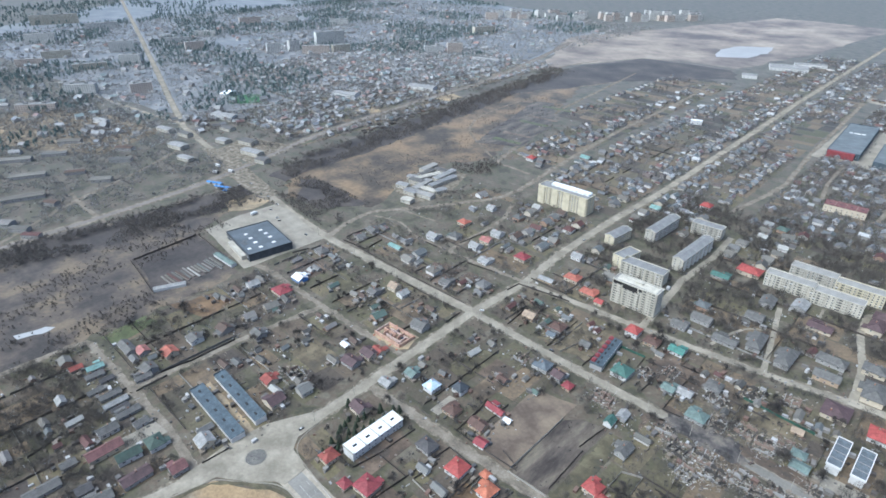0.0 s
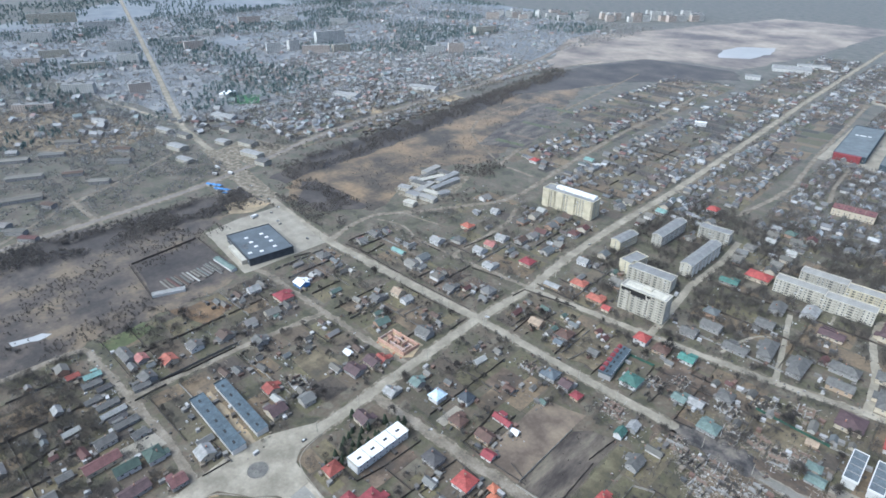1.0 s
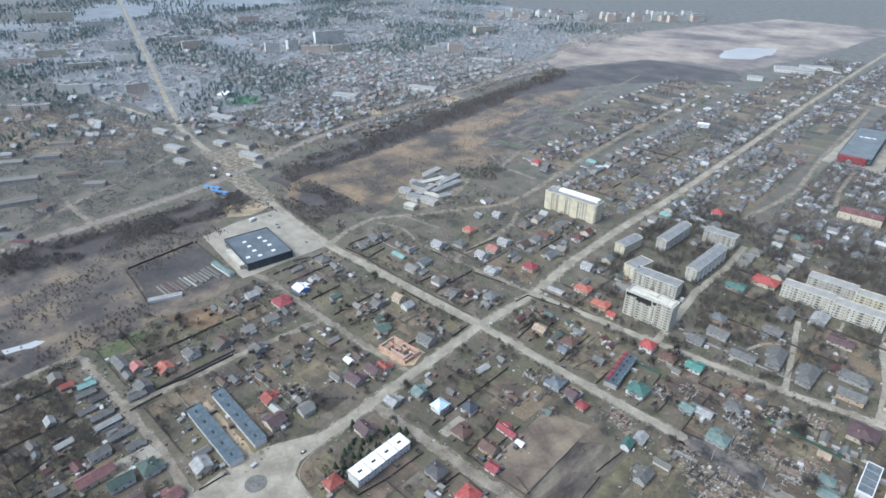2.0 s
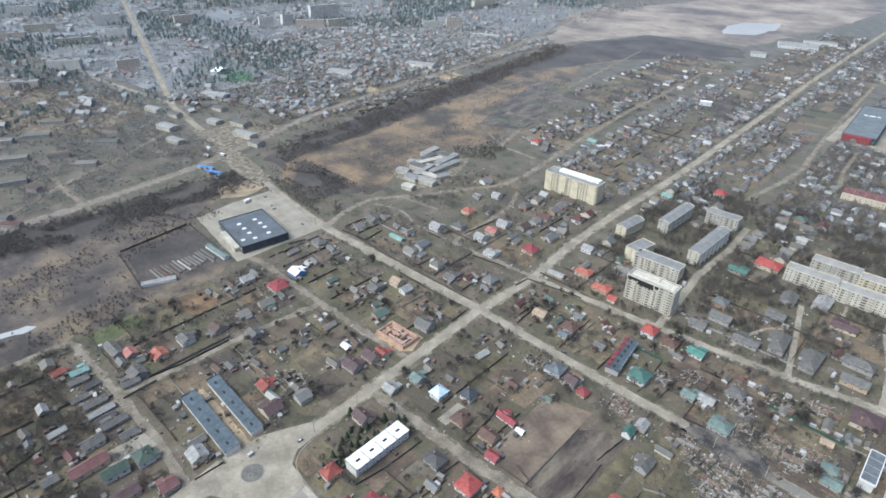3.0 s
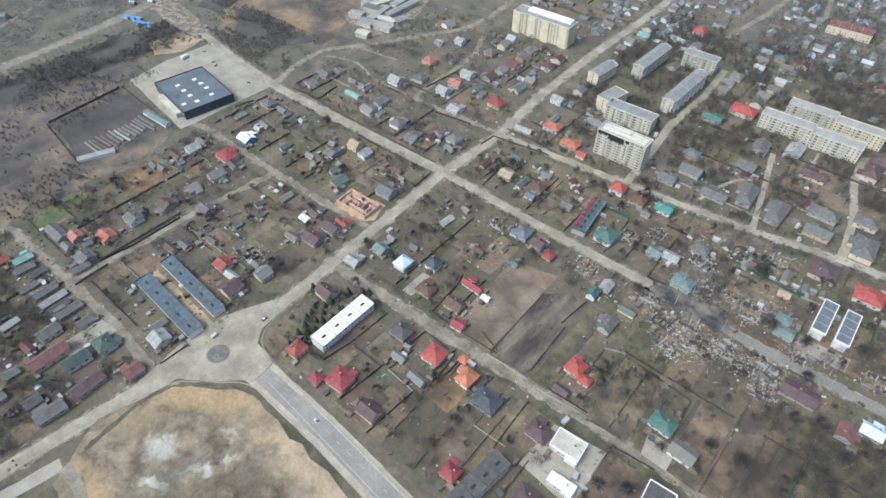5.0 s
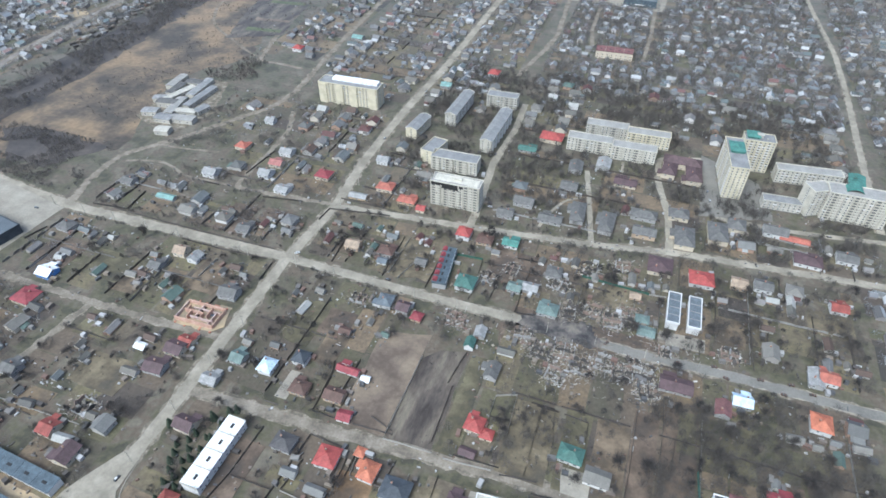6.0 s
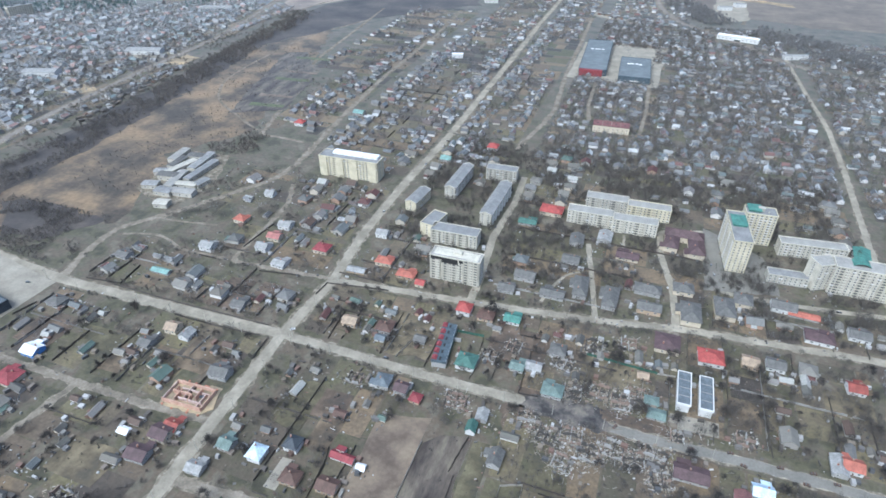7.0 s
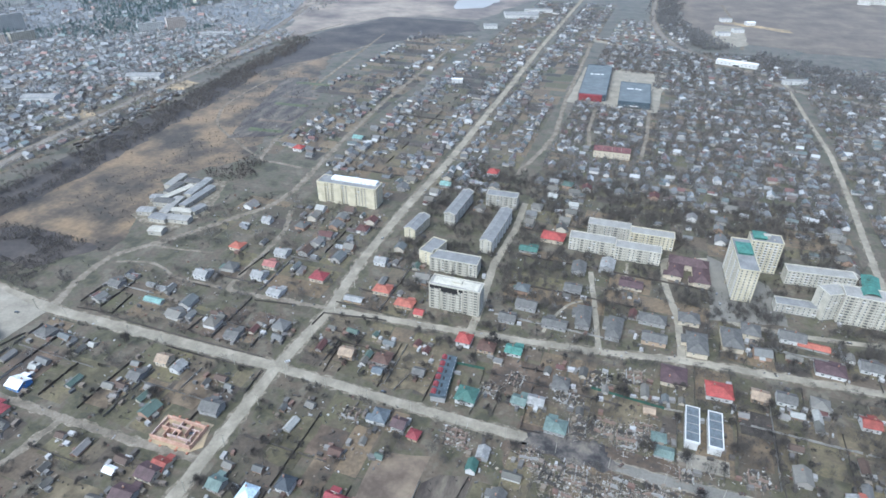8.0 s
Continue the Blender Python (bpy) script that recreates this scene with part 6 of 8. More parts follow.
def flat_house(x, y, w, d, h, turn, roof_mat, label):
    t = thing("flat_roofed_house", pose(x, y, 0.05, 0, 0, turn), label, "house")
    part("wall", Shape().box(0, 0, -0.2, w, d, h + 0.2).box(w * 0.3, -d * 0.5, -0.2, w * 0.4, d * 0.3, h * 0.7 + 0.2).mesh("wall", M_WALL["white"]), t)
    part("roof", Shape().box(0, 0, h, w - 0.6, d - 0.6, 0.1).mesh("roof", roof_mat), t)
    par = Shape()
    for sx, sy, px, py in ((w + 0.2, 0.4, 0, -d / 2), (w + 0.2, 0.4, 0, d / 2), (0.4, d, -w / 2, 0), (0.4, d, w / 2, 0)):
        par.box(px, py, h - 0.3, sx, sy, 0.8)
    part("parapet", par.mesh("parapet", M_TRIM), t)
    for a in (-0.3, 0, 0.3):
        part("window", WIDE_WINDOW, t, pose(a * w, d / 2, 1.0, 0, 0, 180))
        part("window", WIDE_WINDOW, t, pose(a * w * 0.5, -d / 2, 1.0))
    part("chimney", Shape().box(w * 0.2, d * 0.1, h, 0.8, 0.8, 1.5).mesh("chimney", M_CONCRETE), t)
    TAKEN.append((x, y, max(w, d) / 2 + 2))


patch("paved_court", [(158, -136), (160, -110), (186, -106), (186, -138)], 0.085, M_CONCRETE, "pale paved courtyard", wobble=0.4)
flat_house(171, -116, 14, 10, 3.8, 4, M_PANEL, "modern flat-roofed white house with a grey roof")
flat_house(178, -133, 12, 5, 3.2, 4, M_ROOF["white"], "long white flat-roofed outbuilding")
flat_house(213, -113, 12, 12, 5.0, 4, M_ROOF["charcoal"], "modern white house with a dark flat roof")
flat_house(265, -80, 6, 8, 3.4, 2, M_ROOF["charcoal"], "unfinished white-walled house with an open dark top")
patch("drive_white", [(198, -97), (196, -84), (210, -84), (210, -97)], 0.09, M_CONCRETE, "pale paved drive", wobble=0.3)
patch("drive_navy", [(50, -96), (50, -78), (57, -78), (57, -96)], 0.09, M_CONCRETE, "pale paved drive", wobble=0.3)
patch("court_green", [(-46, -228), (-46, -214), (-60, -216), (-60, -240), (-50, -238)], 0.085, M_CONCRETE, "pale paved yard", wobble=0.4)
patch("lawn_blue_house", [(132, -134), (132, -116), (148, -114), (148, -134)], 0.085, M_SOIL["straw"], "dry yellow-green lawn", wobble=0.4)
patch("lawn_dark", [(30, -60), (30, -30), (48, -28), (50, -62)], 0.08, M_SOIL["olive"], "olive garden grass", wobble=1)
patch("orange_earth", [(62, 8), (60, 48), (92, 54), (94, 10)], 0.08, M_SOIL["straw"], "sandy yellow building plot", wobble=2)

def heap(x, y, r, h, mat, label):
    """A low mound with a lumpy surface."""
    s, n, m = Shape(), 5, 14
    for i in range(n + 1):
        for j in range(m):
            a, k = 2 * math.pi * j / m, i / n
            q = r * (1 - k) * (1 + 0.25 * noise.noise((x + math.cos(a) * 2, y + math.sin(a) * 2, k * 2)))
            s.v.append((x + q * math.cos(a), y + q * math.sin(a) * 0.8, h * (k**0.8) * (1 + 0.2 * noise.noise((x, y, a))) - (0.1 if i == 0 else 0)))
    s.f = [(i * m + j, i * m + (j + 1) % m, (i + 1) * m + (j + 1) % m, (i + 1) * m + j) for i in range(n) for j in range(m)]
    s.m = [0] * len(s.f)
    single("mound", s.mesh("mound", mat), label, "earth heap")


for x, y, r, h, m in ((56, -224, 5, 1.2, 1), (40, -238, 4, 1.0, 1), (70, -228, 6, 1.3, 1), (84, -216, 5, 1.0, 1), (50, -258, 6, 1.4, 1), (92, -232, 6, 1.2, 1)):
    heap(x, y, r, h, M_PIT, "low heap of yellow sand" if m == 0 else "low heap of brown earth")

# greenhouses and frames in the nursery yard
for k in range(15):
    g = thing("nursery_frame", pose(-207 + rng.uniform(-2, 2), -99 - k * 3.1, 0.05, 0, 0, 3 + rng.uniform(-2, 2)), "long low weathered nursery frame", "greenhouse", "nursery frames")
    span = rng.uniform(14, 26)
    part("frame", gable_body(span, 1.5, 0.7, 0.4).mesh("frame", M_FENCE), g)
    part("cover", gable_roof(span, 1.5, 0.7, 0.4, 0.1, 0.05).mesh("cover", M_OLD_ROOF), g)
for nm, lab, mat, x, y, span, tt in (("long_shed", "long white low shed beside the yard", "pale", -196.5, -145, 24, 68), ("green_shed", "long grey-green shed beside the car park", "greygreen", -205, -92.5, 29, 2)):
    g = thing(nm, pose(x, y, 0, 0, 0, tt), lab, "shed")
    part("wall", gable_body(span, 5, 2.2, 0.9).mesh("wall", M_WALL["white"]), g)
    part("roof", gable_roof(span, 5, 2.2, 0.9, 0.3).mesh("roof", M_ROOF[mat]), g)
TAKEN += [(-215, -125, 26), (-222, -50, 40)]


# the pale works roofs north of the track: a cluster of low flat halls
def low_hall(x, y, w, d, h, turn, roof_mat, wall=None):
    t = thing("workshop_hall", pose(x, y, 0, 0, 0, turn), "low workshop hall with a bleached pale roof", "workshop", "workshop halls")
    part("wall", gable_body(w, d, h, d * 0.09).mesh("wall", wall or M_WALL["white"]), t)
    part("roof", gable_roof(w, d, h, d * 0.09, 0.4, 0.15).mesh("roof", roof_mat), t)
    for k in range(int(w / 7)):
        part("window", WIDE_WINDOW, t, pose(-w / 2 + 3.5 + k * 7, -d / 2, 1.4))
    TAKEN.append((x, y, max(w, d) / 2))


for k, (x, y, w, d, h, tt) in enumerate(((-234, 186, 26, 8, 4, 96), (-224, 172, 22, 7, 4, 92), (-214, 165, 32, 7, 4.5, 76), (-204, 182, 36, 8, 4, 96), (-192, 166, 42, 7, 4, 90), (-201, 142, 30, 8, 4.5, 104), (-212, 146, 18, 9, 5, 8), (-186, 138, 20, 7, 4, 10), (-216, 128, 14, 9, 4, 15), (-196, 122, 16, 10, 4, 4), (-180, 126, 22, 9, 4, 8), (-216, 190, 16, 9, 4, 5), (-183, 104, 12, 9, 4, 12), (-224, 152, 14, 8, 4, 20), (-176, 146, 14, 8, 4, 80), (-205, 158, 8, 6, 3, 15))):
    low_hall(x, y, w, d, h, tt, (M_PALE_BITUMEN, M_ROOF["slate"], M_PANEL, M_ROOF["pale"], M_BITUMEN)[k % 5], M_PANEL)


# ---------------------------------------------------------------- the ruined stretch of the street
def ruin(x, y, w, d, turn, seed):
    """Roofless broken walls of a house with its rooms full of debris."""
    r = random.Random(seed)
    t = thing("ruined_house", pose(x, y, 0, 0, 0, turn), "roofless shelled house with broken walls and debris", "ruin", "ruined houses")
    lines = [((-w / 2, -d / 2), (w / 2, -d / 2)), ((w / 2, -d / 2), (w / 2, d / 2)), ((w / 2, d / 2), (-w / 2, d / 2)), ((-w / 2, d / 2), (-w / 2, -d / 2)), ((0, -d / 2), (0, d / 2)), ((-w / 2, 0), (w / 2, 0))]
    for (ax, ay), (bx, by) in lines:
        n = 7
        pts = [(ax + (bx - ax) * k / n, ay + (by - ay) * k / n) for k in range(n + 1)]
        s = Shape().strip(pts, [r.choice((0.3, r.uniform(0.8, 3.2), r.uniform(1.5, 3.0))) for _ in pts], 0.38)
        if s.v:
            part("wall", s.mesh("wall", r.choice((M_RUIN, M_RUIN, M_PINK_RUIN, M_WALL["grey"]))), t)
    s = Shape()
    for _ in range(70):
        px, py = r.uniform(-w * 0.7, w * 0.7), r.uniform(-d * 0.7, d * 0.7)
        if r.random() < 0.45:
            a = r.uniform(0, 6.28)
            l = r.uniform(1.5, 4.5)
            s.bar((px, py, r.uniform(0.1, 0.8)), (px + l * math.cos(a), py + l * math.sin(a), r.uniform(0.2, 1.6)), 0.16, 0.12)
        else:
            s.box(px, py, -0.05, r.uniform(0.4, 1.8), r.uniform(0.4, 1.4), r.uniform(0.3, 1.0), 0, r.uniform(0, 90), 0.7)
    tagged(part("debris", s.mesh("debris", M_RUIN), t), kind="stuff")
    TAKEN.append((x, y, max(w, d) / 2 + 1))


RUINS = [(160, -14, 10, 9), (172, -20, 9, 10), (184, -16, 11, 9), (194, -24, 10, 9), (206, -17, 10, 10), (216, -20, 10, 9), (226, -15, 11, 9), (230, -27, 9, 8), (182, -34, 8, 8), (180, 14, 9, 9), (194, 20, 10, 9), (206, 15, 10, 9), (214, 24, 9, 9), (236, 2, 6, 6), (120, -14, 11, 9), (140, 38, 8, 9), (128, 26, 9, 8), (186, 56, 10, 10), (206, 64, 9, 9), (60, -18, 8, 7), (-36, -134, 9, 9), (270, 12, 9, 8), (172, 34, 9, 8)]
for i, (x, y, w, d) in enumerate(RUINS):
    ruin(x, y, w, d, rng.uniform(-12, 12), 300 + i)


def rubble(name, x0, x1, y0, y1, n, seed, label, mat=M_RUIN):
    r = random.Random(seed)
    s = Shape()
    homes = [q for q in RUINS if x0 - 4 < q[0] < x1 + 4 and y0 - 4 < q[1] < y1 + 4]
    for _ in range(n):
        x, y = r.gauss((x0 + x1) / 2, (x1 - x0) / 4), r.gauss((y0 + y1) / 2, (y1 - y0) / 4)
        if homes and r.random() < 0.75:
            home = r.choice(homes)
            x, y = r.gauss(home[0], 4.6), r.gauss(home[1], 4.2)
        k = r.random()
        if mat is M_RUIN and abs(y + 2) < 3.8 and r.random() < 0.85:
            continue
        if k < 0.4:
            a, l = r.uniform(0, 6.28), r.uniform(0.8, 4.0)
            s.bar((x, y, r.uniform(0.1, 0.5)), (x + l * math.cos(a), y + l * math.sin(a), r.uniform(0.1, 0.9)), r.uniform(0.08, 0.22), 0.08)
        elif k < 0.55:
            s.box(x, y, 0.05, r.uniform(0.8, 2.2), r.uniform(0.5, 1.5), 0.12, 0, r.uniform(0, 90))
        else:
            s.box(x, y, -0.05, r.uniform(0.2, 0.8), r.uniform(0.2, 0.7), r.uniform(0.15, 0.6), 0, r.uniform(0, 90), 0.6)
    single(name, s.mesh(name, mat), label, "rubble", kind="stuff")


rubble("rubble", 156, 204, -10, 12, 420, 8, "charred beams and ash heaps on the street", M_SOOT)
rubble("rubble", 148, 245, -34, -6, 2300, 1, "broken bricks, planks and torn sheet along the street")
rubble("rubble", 170, 236, 4, 34, 1200, 2, "broken bricks and planks among the ruins")
rubble("rubble", 110, 132, -24, -4, 220, 3, "brick debris round a broken house")
rubble("rubble", 225, 300, -30, 14, 400, 4, "scattered planks and broken masonry")
rubble("rubble", 176, 216, 48, 76, 260, 5, "scattered planks and broken masonry")
rubble("rubble", -46, -26, -144, -124, 160, 6, "charred debris of a burnt house")
rubble("rubble", 150, 240, -95, -35, 260, 7, "scattered planks and litter in the gardens")


# ---------------------------------------------------------------- cars
s = Shape()
n = 12
ring = [(math.cos(6.2832 * i / n), math.sin(6.2832 * i / n)) for i in range(n)]
s.add([(0.32 * a, -0.1, 0.32 * b + 0.32) for a, b in ring] + [(0.32 * a, 0.1, 0.32 * b + 0.32) for a, b in ring], [tuple(range(n)), tuple(reversed(range(n, 2 * n)))] + [(i, n + i, n + (i + 1) % n, (i + 1) % n) for i in range(n)])
WHEEL = s.sized(U).mesh("wheel", M_TYRE)


def car_meshes(paint):
    body = Shape()
    prof = [(-2.1, 0.35), (-2.15, 0.75), (-1.95, 0.95), (-0.9, 1.0), (1.0, 1.0), (1.95, 0.85), (2.15, 0.6), (2.1, 0.35)]
    m = len(prof)
    v = [(x, -0.86, z) for x, z in prof] + [(x, 0.86, z) for x, z in prof]
    body.add(v, [tuple(range(m)), tuple(reversed(range(m, 2 * m)))] + [(i, m + i, m + (i + 1) % m, (i + 1) % m) for i in range(m)])
    cab = Shape().add([(-1.7, -0.78, 0.97), (1.0, -0.78, 0.97), (1.0, 0.78, 0.97), (-1.7, 0.78, 0.97), (-1.2, -0.62, 1.45), (0.3, -0.62, 1.45), (0.3, 0.62, 1.45), (-1.2, 0.62, 1.45)], [(0, 1, 5, 4), (1, 2, 6, 5), (2, 3, 7, 6), (3, 0, 4, 7)])
    top = Shape().box(-0.45, 0, 1.44, 1.55, 1.26, 0.05, taper=0.94)
    return body.sized(U).mesh("body", paint), cab.sized(U).mesh("cabin_glass", M_GLASS), top.sized(U).mesh("roof", paint)


SOUND, BURNT = car_meshes(M_CAR), car_meshes(M_RUST)


def car(x, y, turn, wreck=False, z=0.13):
    t = thing("car", pose(x, y, z, 0, 0, turn), "burnt-out rusty car wreck on the street" if wreck else "passenger car standing on the dusty street", "car")
    b, c, r = BURNT if wreck else SOUND
    part("body", b, t)
    part("cabin_glass", c, t)
    part("roof", r, t)
    for wx in (-1.3, 1.3):
        for wy in (-0.8, 0.8):
            part("wheel", WHEEL, t, pose(wx * U, wy * U, 0))


for x, y, a in ((4, 6, 40), (7.5, -159, 85), (-196, -15, 5), (-240, -16, 100), (-247, -14, 100), (-275, 4, 8), (-300, 8, 5), (-310, 6, 8), (-345, 14, 10), (-268, -8, 10), (92, 168, 85), (108, 98, 10), (-2.5, 160, 90), (-1.5, 255, 90), (255, 172, 80), (257, 160, 80), (300, 141, 10), (334, 144, 10), (74, -181, 176), (-14, -60, 30), (-350, 2, 60), (70, 3, 5)):
    car(x, y, a)
for x, y, a in ((262, 1, 10), (268, -5, 160), (285, 0, 8), (296, -6, 172), (300, 2, 12), (243, -3, 20), (310, -1, 5), (205, -2, 60)):
    car(x, y, a, True)


def van(x, y, turn, label):
    t = thing("lorry", pose(x, y, 0.12, 0, 0, turn), label, "lorry")
    part("cargo_box", Shape().box(-0.8, 0, 0.9, 5.4, 2.3, 2.3).mesh("cargo_box", M_TRIM), t)
    part("cab", Shape().box(2.9, 0, 0.5, 1.8, 2.1, 1.9, taper=0.9).mesh("cab", M_CAR), t)
    for wx in (-2.4, 2.4):
        for wy in (-1, 1):
            part("wheel", WHEEL, t, pose(wx, wy, 0))


for x, y, a in ((-392, 16, 20), (-402, 2, 30), (-420, 14, 10), (-270, -26, 100)):
    van(x, y, a, "white box lorry parked beside the road")

# blue market stalls and kiosks west of the car park
for k in range(7):
    x, y = -378 + 6 * k, -18 + 3 * (k % 3)
    st = thing("market_stall", pose(x, y, 0, 0, 0, 12), "market stall under a blue awning", "stall", "blue market stalls")
    part("body", Shape().box(0, 0, -0.1, 5, 3.4, 2.4).mesh("body", M_PANEL), st)
    part("awning", gable_roof(6, 4, 2.4, 0.7, 0.3).mesh("awning", M_TARP), st)
for k, (x, y, w, d, h, rf) in enumerate(((-520, 12, 26, 14, 5, "pale"), (-470, -2, 22, 10, 4, "pale"), (-430, 66, 30, 12, 5, "pale"), (-470, 84, 24, 14, 5, "slate"), (-500, 64, 18, 12, 4, "pale"), (-395, 60, 16, 12, 5, "slate"), (-560, 40, 20, 10, 5, "slate"), (-600, 30, 26, 10, 5, "pale"), (-545, 95, 20, 12, 4, "slate"))):
    low_hall(x, y, w, d, h, 12, M_ROOF[rf], M_PANEL)
for k, (x, y, w, d, tt) in enumerate(((-476, -176, 56, 14, 72), (-515, -113, 30, 10, 62), (-418, -207, 22, 14, 40), (-395, -200, 26, 10, 40), (-372, -196, 24, 8, 40), (-541, -155, 52, 12, 65), (-570, -200, 60, 14, 65), (-610, -150, 50, 14, 60), (-450, -250, 56, 14, 70), (-640, -80, 40, 14, 55), (-700, -260, 60, 14, 60), (-590, -270, 60, 12, 65), (-520, -60, 36, 12, 50), (-470, -100, 30, 12, 55), (-560, -40, 30, 12, 40), (-600, -110, 40, 12, 60), (-440, -160, 20, 10, 30))):
    low_hall(x, y, w * 0.7, d * 0.8, 4.0, tt, M_OLD_ROOF, M_WALL["grey"])
garages = Shape()
for k in range(60):
    q = k / 59
    garages.box(-398 - 30 * q + rng.uniform(-7, 7), 223 + 185 * q, 0, rng.uniform(4, 7), rng.uniform(3, 5), 2.4, 0, rng.uniform(60, 90))
for k in range(70):
    q = k / 69
    garages.box(74 + 130 * q, 945 - 60 * q + rng.uniform(-14, 14), 0, rng.uniform(5, 9), rng.uniform(4, 6), 2.6, 0, rng.uniform(-30, -10))
single("garage_rows", garages.mesh("garage_rows", M_CLUTTER), "rows of small pale garages along the railway", "garages", kind="stuff")

# ---------------------------------------------------------------- gardens: plots, village houses, sheds, fences, trees
TAKEN += [(-70, -171, 6), (-69, -187, 6), (-9, -187, 6)]
PROTOS = []
for k, (w, d, h, st) in enumerate(((9, 8, 5, "gable"), (10, 8, 5.2, "gable"), (8, 7, 4.6, "gable"), (9, 9, 5.4, "hip"), (11, 8, 5, "gable"), (8, 8, 5.6, "gable"))):
    PROTOS.append((w, d, h, st))
SHED_SIZES = ((5, 3.5, 3.0), (7, 4, 3.2), (4, 3, 2.8), (9, 4, 3.2))
plots, plots_far = Shape(), Shape()
bed_groups = [single("gardens", None, "brown beds and thin winter turf of the gardens", "garden", kind="structure") for _ in range(2)]
bed_count = [0]
far_house_spots, far_tree_spots, fence_count = [], [], [0]
HOME = (195, -240)
counts = {"house": 0, "shed": 0, "tree": 0}


def lean_to(w, d, h):
    """A low annex whose roof leans away from the house; walls and roof in one piece."""
    s = Shape().box(0, d / 2, -0.1, w, d, h)
    s.m = [0] * 6
    s.add([(-w / 2 - 0.3, -0.1, h + 0.75), (w / 2 + 0.3, -0.1, h + 0.75), (w / 2 + 0.3, d + 0.4, h - 0.12), (-w / 2 - 0.3, d + 0.4, h - 0.12), (-w / 2 - 0.3, -0.1, h + 0.88), (w / 2 + 0.3, -0.1, h + 0.88), (w / 2 + 0.3, d + 0.4, h + 0.02), (-w / 2 - 0.3, d + 0.4, h + 0.02)], [(3, 2, 1, 0), (4, 5, 6, 7), (0, 1, 5, 4), (1, 2, 6, 5), (2, 3, 7, 6), (3, 0, 4, 7)], 1)
    return s.mesh("annex", M_OLD_WALL, M_OLD_ROOF)


ANNEXES = [lean_to(4.5, 2.6, 1.9), lean_to(6.0, 3.2, 2.1), lean_to(3.0, 2.0, 1.9)]


def village_house(x, y, turn):
    w, d, h, st = rng.choice(PROTOS)
    t = thing("village_house", pose(x, y, 0, 0, 0, turn), "small village house with a weathered roof", "house", "village houses")
    body, cover, eave, rise = house_meshes(w, d, h, "old", "old", st)
    part("wall", body, t)
    part("roof", cover, t)
    for side in rng.choice(((1,), (-1,), (1, -1), ())):
        part("annex", rng.choice(ANNEXES), t, pose(rng.uniform(-0.2, 0.2) * w, side * d / 2, 0, 0, 0, 0 if side > 0 else 180))
    if counts["house"] % 2:
        part("chimney", CHIMNEY, t, pose(0.2 * w, 0.1 * d, eave + rise * 0.7))
    if math.hypot(x - HOME[0], y - HOME[1]) < 250:
        part("window", WINDOW, t, pose(-0.25 * w, -d / 2, 1.1))
        part("window", WINDOW, t, pose(0.25 * w, -d / 2, 1.1))
        part("window", WINDOW, t, pose(w / 2, 0, 1.1, 0, 0, 90))
    TAKEN.append((x, y, 5.5))
    counts["house"] += 1


def village_shed(x, y, turn):
    w, d, h = rng.choice(SHED_SIZES)
    t = thing("garden_shed", pose(x, y, 0, 0, 0, turn), "low weathered garden shed", "shed", "garden sheds")
    body, cover, eave, rise = house_meshes(w, d, h, "old", "old", "gable")
    part("wall", body, t)
    part("roof", cover, t)
    TAKEN.append((x, y, 3.5))
    counts["shed"] += 1


def fence(ax, ay, bx, by, mat=None, h=1.6, label="weathered board fence between gardens"):
    """Panels between posts, some leaning a little, along a line."""
    d = math.hypot(bx - ax, by - ay)
    n = max(1, int(d / 2.6))
    ux, uy = (bx - ax) / d, (by - ay) / d
    turn = math.degrees(math.atan2(uy, ux))
    pts, hts, level = [], [], h
    for k in range(n + 1):
        x, y = ax + ux * d * k / n, ay + uy * d * k / n
        nxt = h * rng.uniform(0.9, 1.06) if mat else h * (rng.uniform(0.8, 1.1) if rng.random() > 0.07 else 0.15)
        sway = rng.uniform(-0.12, 0.12)
        pts += [(x - ux * 0.03 - uy * sway, y - uy * 0.03 + ux * sway), (x + ux * 0.03 - uy * sway, y + uy * 0.03 + ux * sway)]
        hts += [level, nxt]
        level = nxt
    single("fence", Shape().strip(pts, hts, 0.09).mesh("fence", mat or M_FENCE), label, "fence", "garden fences")


def quad(shape, x0, x1, y0, y1, z, slip=0.6):
    v = [(x + rng.uniform(-slip, slip), y + rng.uniform(-slip, slip), z) for x, y in ((x0, y0), (x1, y0), (x1, y1), (x0, y1))]
    if shape is plots and bed_count[0] < 560:
        bed_count[0] += 1
        part("garden_bed", Shape().add(v, [(0, 1, 2, 3)]).mesh("garden_bed", M_BED), bed_groups[bed_count[0] // 285])
    else:
        shape.add(v, [(0, 1, 2, 3)])


